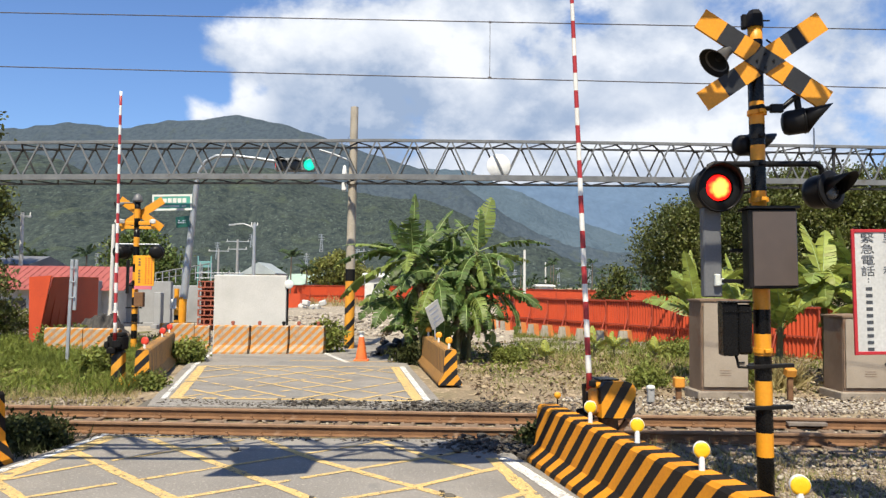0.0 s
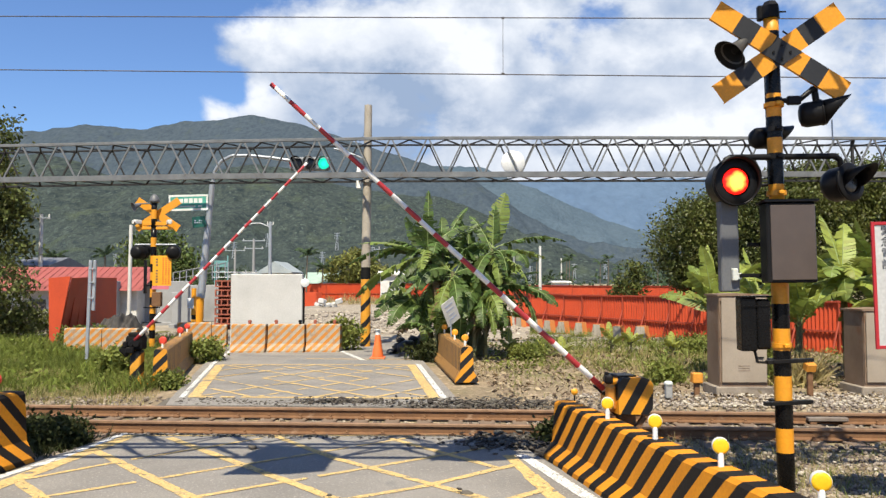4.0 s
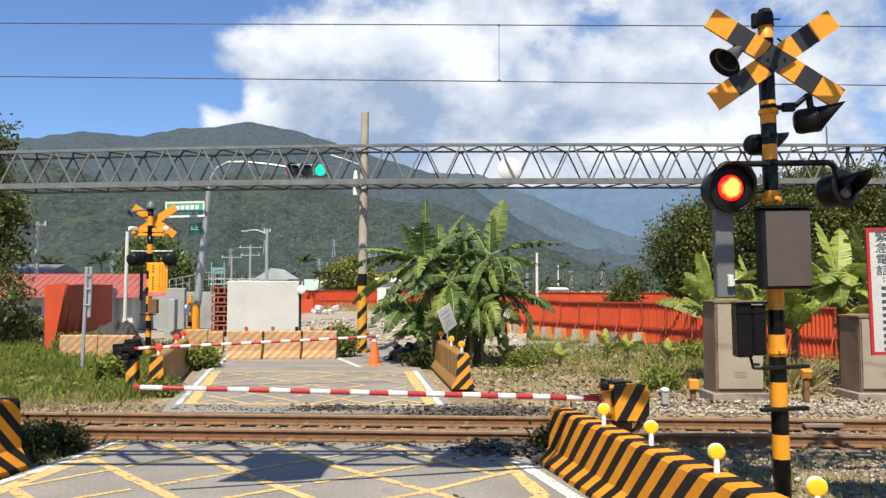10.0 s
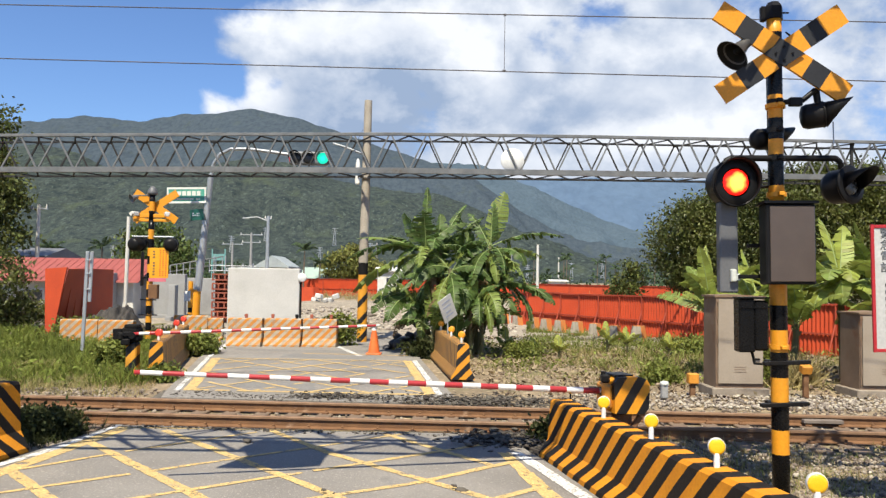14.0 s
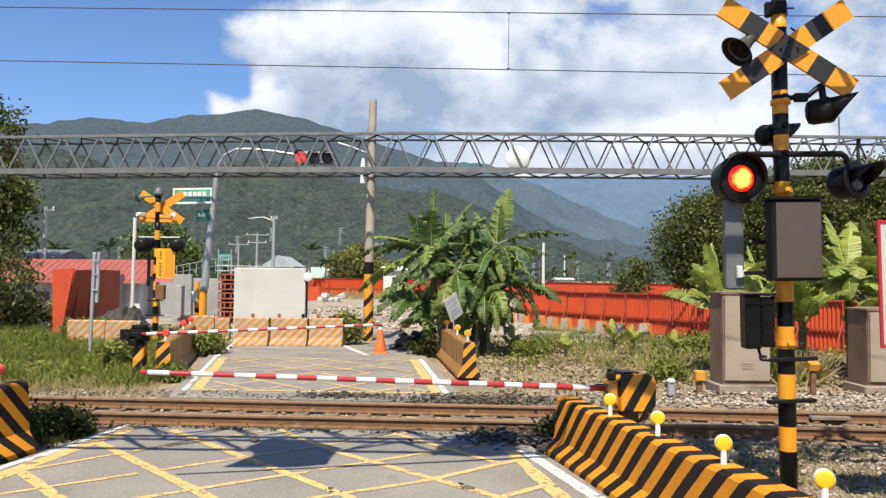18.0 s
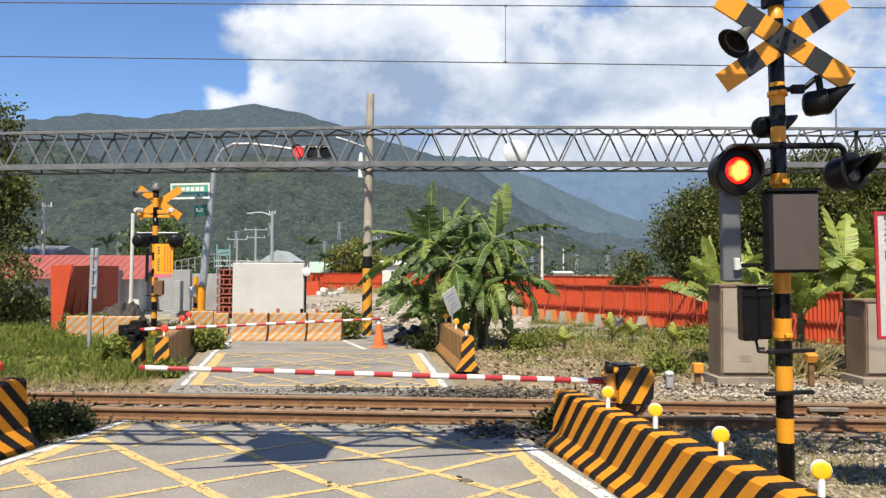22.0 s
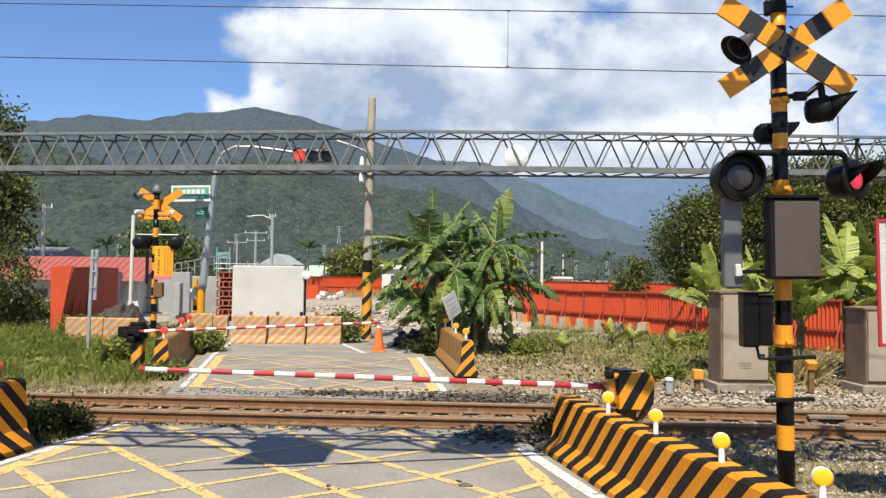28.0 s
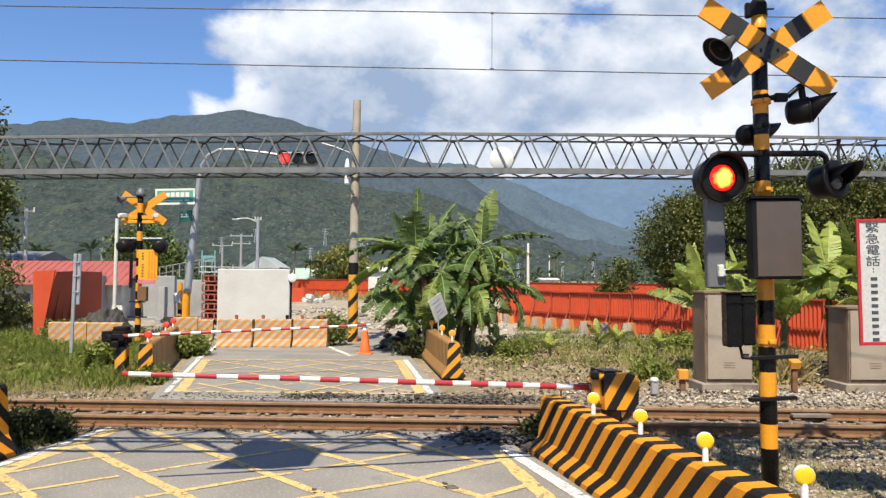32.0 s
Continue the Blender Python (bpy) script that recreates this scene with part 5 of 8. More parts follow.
    _, out["right"] = lamp(T, pose(0.625, -0.02, 2.745, -4, 0, 27) @ Matrix.Scale(0.82, 4), M["lens_side"], visor=0.30, radius=0.115, deep=0.24, scoop=True)
    _, out["upper"] = lamp(T, pose(0.395, -0.02, 3.38, -6, 0, 72) @ Matrix.Scale(0.60, 4), M["lens_side"], visor=0.42, shield=0.20)
    _, out["rear"] = lamp(T, pose(0.0, 0.20, 3.20, -6, 0, 112) @ Matrix.Scale(0.52, 4), M["lens_side"], visor=0.60, shield=0.20)
    br = Shape()
    clamp_ring(br, 3.50, 0.065)
    br.tube([(0.06, -0.04, 3.49), (0.22, -0.05, 3.50), (0.34, -0.05, 3.60), (0.37, -0.03, 3.58)], 0.024, 8).cyl((0.36, -0.02, 3.60), (0.38, -0.02, 3.46), 0.03, n=10)
    br.box((0.16, -0.05, 3.49), (0.12, 0.05, 0.08), 0.01)
    part("lamp_bracket", br, M["black"], T)
    part("drip_pin", Shape().cyl((0.47, -0.10, 3.30), (0.47, -0.10, 3.10), 0.007, n=6), M["galv"], T)
    br = Shape()
    clamp_ring(br, 3.24, 0.065)
    br.cyl((0, 0, 3.24), (-0.02, 0.16, 3.22), 0.03, n=8)
    part("lamp_bracket", br, M["black"], T)
    for z in (3.46, 2.66, 1.30):
        r = Shape()
        clamp_ring(r, z, 0.078)
        part("clamp", r, M["yellow"], T)
    # dark arrow display, with its rain hood
    box = Shape().box((0.012, -0.17, 2.205), (0.43, 0.16, 0.70), 0.012)
    dis = part("display", box, M["black"], T, "black framed train direction display")
    part("screen", Shape().box((0.022, -0.254, 2.205), (0.385, 0.012, 0.65), 0.004), M["screen"], dis, "dark brown unlit display screen")
    part("rain_hood", Shape().prism([(-0.235, -0.01), (0.235, -0.01), (0.235, 0.012), (-0.235, 0.012)], 0.20, pose(0.012, -0.172, 2.562, -4, 0, 0)), M["black"], dis)
    ar = Shape()
    for z, l in ((2.20, 0.12), (1.925, 0.21)):
        ar.box((-0.10 - l / 2, -0.02, z), (l + 0.12, 0.04, 0.035), 0.005)
    part("display_arm", ar, M["black"], T)
    # second display seen from its grey back edge
    pl = part("side_display", Shape().box((-0.425, 0.07, 2.19), (0.165, 0.10, 0.82), 0.012), M["grey_paint"], T, "grey narrow panel beside the lamp")
    part("junction_box", Shape().box((-0.40, -0.005, 1.935), (0.05, 0.05, 0.11), 0.008).box((-0.36, -0.01, 1.92), (0.03, 0.04, 0.06), 0.006), M["pale_box"], pl, "small pale junction box")
    # black bell box
    bx = part("bell_box", Shape().box((-0.335, -0.07, 1.497), (0.14, 0.14, 0.47), 0.012), M["pole_black"], T, "black steel bell box")
    part("bell_door", Shape().box((-0.206, -0.07, 1.495), (0.128, 0.15, 0.44), 0.02).box((-0.27, -0.07, 1.738), (0.27, 0.18, 0.014), 0.004).box((-0.27, -0.148, 1.655), (0.268, 0.014, 0.012), 0.003), M["pole_black"], bx)
    part("cable", Shape().tube([(-0.27, -0.06, 1.27), (-0.26, -0.07, 1.22), (-0.25, -0.07, 1.16), (-0.12, -0.06, 1.15)], 0.012, 6), M["black_matt"], bx)
    # steps
    for z, x0, x1 in ((1.165, -0.17, 0.24), (0.80, -0.20, 0.22)):
        st = Shape().box(((x0 + x1) / 2, -0.07, z), (x1 - x0, 0.06, 0.035), 0.005, Euler((0, radians(-2), 0)).to_matrix())
        st.box((0.0, 0.05, z), (0.19, 0.10, 0.03), 0.004)
        for x in (x0 + 0.06, x1 - 0.06):
            st.cyl((x, -0.11, z), (x, -0.04, z), 0.012, n=8)
        part("foot_rest", st, M["black"], T)
    return out


NEAR_LENS = build_near_signal()


def bars(parent, name, material, x0, z0, x1, z1, y, cols, rows, seed, vertical=True, gap=0.35):
    """Rows of plain bars where writing cannot be read."""
    r = random.Random(seed)
    cw, rh = (x1 - x0) / cols, (z1 - z0) / rows
    for i in range(cols):
        for j in range(rows):
            if r.random() < 0.92:
                part(name, Shape().box((x0 + (i + 0.5) * cw, y, z0 + (j + 0.5) * rh), (cw * (1 - gap), 0.003, rh * (1 - gap) * r.uniform(0.8, 1.0))), material, parent)


def build_far_signal():
    T = thing("crossing_signal", pose(-7.84, 20.5, 0), "black and yellow crossing signal seen from behind with yellow notice", "signal")
    banded_pole(T, [-0.1, 0.15, 0.36, 0.58, 0.80, 1.02, 1.24, 1.46, 1.68, 1.90, 2.12, 2.34, 2.56, 2.80, 3.05, 3.30], 0.078)
    s = Shape().rings([((0, 0, z), 0.077) for z in (3.30, 3.55, 3.80, 4.0)], 20, [1, 0, 1])
    part("upper_pole", s, [M["yellow"], M["black"]], T)
    part("bell", Shape().lathe([(0.09, 3.98), (0.13, 4.0), (0.125, 4.05), (0.10, 4.14), (0.05, 4.20), (0, 4.22)], 20), M["grey_paint"], T, "grey bell dome")
    c = pose(0.06, 0.10, 3.68)
    cross_board(T, c @ pose(0, 0, 0, 0, 34, 0), 1.36, 0.20, True)
    cross_board(T, c @ pose(0, 0.016, 0, 0, -34, 0), 1.36, 0.20, True)
    part("back_frame", Shape().box((0.02, -0.02, 3.42), (0.72, 0.06, 0.10), 0.01).box((0.0, -0.02, 3.30), (0.95, 0.05, 0.08), 0.01), M["yellow"], T)
    for x, f in ((-0.40, -1), (0.45, 1)):
        part("camera_box", Shape().box((x, -0.12, 3.46), (0.12, 0.20, 0.11), 0.015, Euler((0, 0, f * 0.5)).to_matrix()).cyl((x + 0.03 * f, -0.20, 3.45), (x + 0.06 * f, -0.26, 3.45), 0.05, n=12), M["white_dirty"], T, "small white camera housing")
    part("horn", Shape().lathe([(0.03, -0.20), (0.05, -0.12), (0.08, -0.04), (0.125, 0.0), (0.13, 0.012), (0.12, 0.006), (0.06, -0.05), (0, -0.10)], 22, look((-0.50, -0.14, 3.86), (-0.25, 0.10, 4.0))).cyl((-0.48, -0.05, 3.95), (0, 0, 3.97), 0.02, n=8), M["grey_paint"], T, "pale grey horn loudspeaker")
    part("cross_arm", Shape().cyl((-0.50, 0, 2.86), (0.60, 0, 2.86), 0.026, n=10), M["galv"], T)
    for x, z in ((-0.36, 2.66), (0.52, 2.66)):
        lamp(T, pose(x, 0.05, z, -5, 0, 180 + (18 if x > 0 else -18)) @ Matrix.Scale(0.95, 4), M["lens_side"], visor=0.30)
    b = part("notice_board", Shape().box((0.275, -0.11, 2.16), (0.50, 0.02, 0.80), 0.004), M["board_yellow"], T, "yellow notice board with vertical writing")
    bars(b, "writing", M["text_grey"], 0.09, 1.82, 0.19, 2.5, -0.1225, 1, 9, 3, gap=0.45)
    bars(b, "writing", M["text_red"], 0.27, 1.80, 0.50, 2.52, -0.1225, 3, 13, 4, gap=0.5)
    part("pink_plate", Shape().box((0.24, -0.11, 1.71), (0.46, 0.02, 0.09), 0.003), M["pink"], T)
    part("control_box", Shape().box((0.16, -0.12, 1.40), (0.24, 0.16, 0.38), 0.012), M["rust"], T, "small brown control box")
    for z, w in ((1.18, 0.42), (0.78, 0.5), (1.76, 0.3)):
        part("foot_rest", Shape().box((0.0, -0.06, z), (w, 0.06, 0.03), 0.004), M["black"], T)
    part("side_plate", Shape().box((-0.21, 0.0, 2.0), (0.05, 0.12, 0.9), 0.008), M["black"], T)


build_far_signal()


# ==== gates ====
def gate_arm(name, length, r0, r1, parent, place, offset):
    s = Shape().rings([((0.03 + (length - 0.03) * i / 16, 0, 0), r0 + (r1 - r0) * i / 16) for i in range(17)], 14, axis="X")
    arm = part(name, s, M["arm_far"] if offset else M["arm"], parent, "red and white striped barrier arm", place)
    part("arm_socket", Shape().box((-0.03, 0, 0), (0.14, 0.075, 0.085), 0.012), M["black"], arm)
    sy = 1 if offset else -1
    part("counterweight", Shape().box((-0.22, 0.12 * sy, 0.0), (0.16, 0.05, 0.20), 0.015).box((-0.06, 0.10 * sy, 0), (0.34, 0.03, 0.06), 0.006), M["black"], arm)
    return arm


def build_near_gate():
    T = thing("crossing_gate", pose(1.62, 7.85, 0, 0, 0, 0), "black and yellow striped gate machine with a striped arm", "gate", "gates of the crossing")
    h = Shape()
    SHRINK = pose(-0.01, 0.0, 0.115) @ Matrix.Scale(0.87, 4)
    # rounded housing
    prof = [(-0.20, -0.20), (0.17, -0.215), (0.225, -0.15), (0.235, 0.12), (0.20, 0.175), (0.12, 0.21), (-0.15, 0.21), (-0.21, 0.15)]
    h.prism(prof, 0.40, pose(0.255, 0.05, 0.70, 0, 0, 14))
    part("housing", h, M["machine"], T, "black and yellow striped steel housing", SHRINK)
    part("top_cover", Shape().box((0.20, 0.05, 0.918), (0.24, 0.28, 0.025), 0.01, Euler((0, 0, radians(14))).to_matrix()).box((0.02, -0.04, 0.88), (0.10, 0.12, 0.10), 0.02).box((0.0, -0.04, 0.94), (0.05, 0.03, 0.05), 0.006), M["black"], T, "", SHRINK)
    part("motor_cover", Shape().box((0.03, 0.02, 0.68), (0.12, 0.34, 0.30), 0.03).cyl((0.02, -0.16, 0.66), (0.02, -0.22, 0.66), 0.03, n=10), M["orange_box"], T, "", SHRINK)
    part("pedestal", Shape().cyl((0.22, 0.06, -0.05), (0.20, 0.06, 0.52), 0.11, 0.10, 16).box((0.22, 0.06, 0.0), (0.44, 0.40, 0.06), 0.01).box((0.30, -0.02, 0.40), (0.05, 0.05, 0.26), 0.005, Euler((0, radians(35), 0)).to_matrix()), M["rust"], T, "rusty pedestal")
    return gate_arm("arm", 4.42, 0.030, 0.020, T, pose(-0.01, -0.05, 0.755), 0.0)


def build_far_gate():
    T = thing("crossing_gate", pose(-5.70, 14.05, 0), "dark gate machine on a striped post with a striped arm", "gate", "gates of the crossing")
    part("post", Shape().box((0.02, 0.10, 0.28), (0.20, 0.20, 0.66), 0.02), M["hazard_post"], T, "black and yellow striped post")
    part("housing", Shape().box((0.0, 0.10, 0.75), (0.30, 0.28, 0.26), 0.03).box((0.02, 0.06, 0.90), (0.24, 0.20, 0.07), 0.015).box((-0.14, 0.0, 0.72), (0.08, 0.2, 0.12), 0.02), M["black_matt"], T)
    part("drive_box", Shape().box((-0.06, -0.04, 0.62), (0.16, 0.10, 0.12), 0.02).cyl((0.06, -0.08, 0.74), (0.06, 0.02, 0.74), 0.06, n=14), M["black"], T)
    return gate_arm("arm", 4.58, 0.032, 0.023, T, pose(0.0, -0.05, 0.765), 0.3)


NEAR_ARM = build_near_gate()
FAR_ARM = build_far_gate()


# ==== concrete barriers ====
def barrier_profile(w, h, top):
    return [(-w / 2, 0), (w / 2, 0), (w / 2, 0.05), (w * 0.30, h * 0.30), (top / 2 + 0.01, h - 0.03), (top / 2 - 0.015, h), (-top / 2 + 0.015, h), (-top / 2 - 0.01, h - 0.03), (-w * 0.30, h * 0.30), (-w / 2, 0.05)]


def long_barrier(m, length, w, h, top, label, mats, group=""):
    """A concrete barrier along local x, from 0 to length, in short lengths so that it may be uneven."""
    T = thing("concrete_barrier", m, label, "barrier", group)
    prof = barrier_profile(w, h, top)
    n = max(3, int(length / 0.22))
    k = len(prof)
    s = Shape()
    r = random.Random(3)
    vs = []
    for i in range(n + 1):
        x = length * i / n
        jig = [r.uniform(-0.004, 0.004) for _ in range(2)]
        for y, z in prof:
            vs.append((x, y + jig[0], z + (jig[1] if z > 0.1 else 0)))
    fs = [(i * k + j, (i + 1) * k + j, (i + 1) * k + (j + 1) % k, i * k + (j + 1) % k) for i in range(n) for j in range(k)]
    s.add(vs, [f[::-1] for f in fs], 0)
    s.add(vs[:k], [list(range(k))], 1)
    s.add(vs[-k:], [list(range(k))[::-1]], 1)
    part("body", s, mats, T)
    return T


def reflector(parent, x, z, material, label, size=0.062, tall=0.14, turn=0, y=0.0, housing="white_dirty"):
    post = part("reflector_post", Shape().cyl((x, y, z - 0.01), (x, y, z + tall), 0.022, 0.02, 12), M["white"], parent, "short white post")
    P = pose(x, y, z + tall + size * 0.75, 90, 0, turn - 12)
    part("housing", Shape().lathe([(0, -0.032), (size * 0.98, -0.032), (size * 1.04, -0.026), (size * 1.04, 0.006), (size * 0.98, 0.010)], 24, P), M[housing], post, "round reflector housing")
    part("reflector", Shape().lathe([(size * 0.98, 0.008), (size * 0.93, 0.014), (size * 0.6, 0.017), (0, 0.018)], 24, P), material, post, label)


B_DIR = math.degrees(math.atan2(-1.47, 0.30))
near_barrier = long_barrier(pose(1.255, 8.28, 0, 0, 0, B_DIR), 5.6, 0.46, 0.60, 0.20, "black and yellow striped concrete barrier with yellow reflectors", [M["barrier_side"], M["barrier_end"]], "striped barriers")
for d, off in ((1.15, -0.005), (2.08, 0.0), (3.03, 0.005), (3.99, 0.045)):
    reflector(near_barrier, d, 0.588, M["yellow_bright"], "round yellow reflector", 0.056, 0.11, -B_DIR, off)
left_barrier = long_barrier(pose(-4.50, 8.05, 0, 0, 0, -100), 4.0, 0.50, 0.72, 0.22, "black and yellow striped concrete barrier at the road edge", [M["barrier_side"], M["barrier_end"]], "striped barriers")
reflector(left_barrier, 0.29, 0.72, M["red_reflector"], "round red reflector", 0.056, 0.11, 100, housing="red_reflector")
far_right = long_barrier(pose(0.375, 14.35, 0, 0, 0, 96.4), 4.05, 0.44, 0.66, 0.20, "striped concrete barrier with orange reflectors beside the road", [M["barrier_fine"], M["barrier_end"]], "striped barriers")
for d in (0.25, 1.82, 3.8):
    reflector(far_right, d, 0.66, M["orange_bright"], "round orange reflector", 0.066, 0.10, -96.4, housing="orange_bright")
far_left = long_barrier(pose(-5.10, 13.73, 0, 0, 0, 103.4), 5.1, 0.44, 0.66, 0.20, "striped concrete barrier with red reflectors beside the road", [M["barrier_fine"], M["barrier_end"]], "striped barriers")
for d in (0.3, 3.3, 4.9):
    reflector(far_left, d, 0.66, M["red_reflector"], "round red reflector", 0.070, 0.08, -103.4, housing="red_reflector")


def small_barrier(m, length, label, lamps=()):
    T = thing("concrete_barrier", m, label, "barrier", "faded barriers closing the road")
    prof = barrier_profile(0.50, 0.74, 0.22)
    s = Shape().prism(prof, length, pose(0, 0, 0, 0, 0, 90))
    for x in (-length * 0.28, length * 0.28):
        s.box((x, 0, 0.02), (0.2, 0.52, 0.06))
    part("body", s, M["faded_barrier"], T)
    for x in lamps:
        part("warning_lamp", Shape().cyl((x, 0, 0.73), (x, 0, 0.78), 0.04, n=12).cyl((x, -0.03, 0.81), (x, 0.03, 0.81), 0.045, n=14), M["rust_red"] if x < 0.3 else M["black_matt"], T, "small warning lamp")
    return T


LAB = "faded orange striped concrete barrier across the road"
for x, y, l, turn, lamps in ((-5.25, 20.55, 0.92, -3, (0.0,)), (-4.27, 20.66, 0.98, -3, (-0.3, 0.35)), (-3.29, 20.75, 0.91, -4, (-0.25, 0.28)), (-6.9, 22.6, 0.9, 6, ()), (-9.83, 20.9, 0.98, 4, ()), (-8.79, 20.8, 0.92, 2, ()),
                             (-7.0, 21.4, 0.9, 12, ())):
    small_barrier(pose(x, y, -0.13 if x < -7.5 or y > 22 else 0, 0, 0, turn), l, LAB, lamps)


def build_slanted():
    proto = None
    for i, (x, y) in enumerate(((6.15, 24.3), (5.62, 25.2), (5.17, 26.22), (4.75, 27.3), (4.26, 28.1), (3.86, 28.9), (3.51, 29.8), (3.04, 31.4), (2.6, 32.9), (1.9, 34.2), (1.4, 36.0))):
        m = pose(x, y, 0, 0, 0, -38 - 2.5 * i) @ Matrix.Scale(0.9, 4)
        if proto is None:
            T = thing("concrete_barrier", m, "small pale and orange concrete barrier beside the red fence", "barrier", "barriers along the fence")
            part("body", Shape().prism([(-0.27, 0), (0.27, 0), (0.19, 0.56), (-0.16, 0.56)], 0.30), M["barrier_orange"], T)
            part("white_face", Shape().prism([(-0.255, 0.03), (0.235, 0.03), (0.165, 0.54), (-0.15, 0.54)], 0.012, pose(0, -0.154, 0)), M["worn_face"], T)
            proto = T
        else:
            copy_thing(proto, m)


build_slanted()


# ==== right side: cabinets, signs ====
def build_cabinet(m, w, d, h, label, writing):
    T = thing("trackside_cabinet", m, label, "cabinet", "trackside cabinets")
    part("plinth", Shape().box((0, 0, 0.03), (w + 0.14, d + 0.12, 0.16), 0.015), M["plinth"], T, "stained concrete plinth")
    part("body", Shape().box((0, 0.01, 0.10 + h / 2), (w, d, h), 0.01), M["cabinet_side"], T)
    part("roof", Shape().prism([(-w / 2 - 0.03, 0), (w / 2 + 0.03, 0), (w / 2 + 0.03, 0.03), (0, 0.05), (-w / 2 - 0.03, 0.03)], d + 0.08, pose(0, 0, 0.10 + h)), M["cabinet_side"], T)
    dr = part("door", Shape().box((0.01, -d / 2 - 0.012, 0.13 + h / 2), (w - 0.06, 0.025, h - 0.10), 0.006), M["cabinet"], T, "beige steel door")
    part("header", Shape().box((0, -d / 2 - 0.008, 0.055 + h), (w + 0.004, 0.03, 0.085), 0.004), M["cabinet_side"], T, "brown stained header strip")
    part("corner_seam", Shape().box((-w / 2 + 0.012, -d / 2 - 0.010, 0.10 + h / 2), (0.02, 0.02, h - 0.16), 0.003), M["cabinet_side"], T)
    part("handle", Shape().box((w * 0.33, -d / 2 - 0.035, 0.60), (0.12, 0.02, 0.025), 0.005).cyl((w * 0.38, -d / 2 - 0.02, 0.60), (w * 0.38, -d / 2 - 0.05, 0.60), 0.012, n=8), M["black_matt"], dr)
    for z in (0.35, 0.85, 1.25):
        part("hinge", Shape().cyl((-w / 2 + 0.02, -d / 2 - 0.02, z), (-w / 2 + 0.02, -d / 2 - 0.02, z + 0.09), 0.012, n=8), M["cabinet_side"], dr)
    part("vent", Shape().box((0.0, -d / 2 - 0.026, 0.42), (0.20, 0.006, 0.008)).box((0, -d / 2 - 0.026, 0.46), (0.20, 0.006, 0.008)).box((0, -d / 2 - 0.026, 0.38), (0.2, 0.006, 0.008)), M["cabinet_side"], dr)
    if writing:
        bars(dr, "writing", M["text_grey"], -0.25, h * 0.68, 0.08, h * 0.68 + 0.06, -d / 2 - 0.027, 4, 1, 5)
    return T


build_cabinet(pose(5.0, 13.32, 0, 0, 0, 1), 0.82, 0.56, 1.53, "beige steel trackside cabinet on a concrete plinth", False)
build_cabinet(pose(7.50, 13.38, 0, 0, 0, 1), 0.92, 0.62, 1.28, "beige steel trackside cabinet with a rusted roof", True)


def text_mesh(body, size, material, parent, place, name="lettering"):
    cu = bpy.data.curves.new(name, "FONT")
    cu.body, cu.size, cu.extrude = body, size, 0.001
    cu.align_x, cu.align_y = "CENTER", "CENTER"
    tmp = bpy.data.objects.new(name, cu)
    scene.collection.objects.link(tmp)
    me = bpy.data.meshes.new_from_object(tmp.evaluated_get(bpy.context.evaluated_depsgraph_get()))
    bpy.data.objects.remove(tmp)
    me.materials.clear()
    me.materials.append(material)
    ob = new(name, me)
    ob.parent, ob.matrix_basis = parent, place
    return ob


def build_emergency_sign():
    T = thing("emergency_sign", pose(3.464, 6.2, -0.066, 0, -1.2, -1.5) @ Matrix.Scale(1.02, 4), "white emergency telephone sign with a red frame on a post", "sign")
    part("post", Shape().cyl((0.36, 0.06, -0.1), (0.36, 0.06, 2.3), 0.035, n=14), M["blue_post"], T, "blue-grey sign post")
    b = part("board", Shape().box((0.34, 0, 1.865), (0.68, 0.012, 1.0), 0.004), M["sign_white"], T, "white sign board with dark vertical writing")
    fr = Shape()
    for x in (0.011, 0.669):
        fr.box((x, -0.004, 1.865), (0.026, 0.02, 1.004), 0.003)
    for z in (1.378, 2.352):
        fr.box((0.34, -0.004, z), (0.632, 0.02, 0.026), 0.003)
    part("frame", fr, M["red"], b, "red frame")
    flip = pose(0, 0, 0, 90, 0, 0)
    flat = Matrix.Diagonal((1, 0.74, 1, 1))
    for i, ch in enumerate("緊急電話"):
        text_mesh(ch, 0.118, M["text_grey"], b, pose(0.124, -0.0075, 2.289 - i * 0.0886) @ flip @ flat)
    part("colon", Shape().cyl((0.124, -0.0085, 1.968), (0.124, -0.006, 1.968), 0.006, n=8).cyl((0.124, -0.0085, 1.944), (0.124, -0.006, 1.944), 0.006, n=8), M["text_grey"], b)
    bar = Shape().box((0, 0, 0), (0.052, 0.003, 0.026), 0.001).mesh("number_bar", M["text_grey"])
    for i in range(10):
        part("number_bar", bar, None, b, m=pose(0.126, -0.0078, 1.889 - i * 0.0533))
    for i, ch in enumerate("里程"):
        text_mesh(ch, 0.118, M["text_grey"], b, pose(0.30, -0.0075, 2.289 - i * 0.266) @ flip @ flat)
    bar = Shape().box((0, 0, 0), (0.085, 0.003, 0.058), 0.001).mesh("number_bar", M["text_grey"])
    for z in (1.865, 1.72, 1.62, 1.45):
        part("number_bar", bar, None, b, m=pose(0.315, -0.0078, z))


build_emergency_sign()


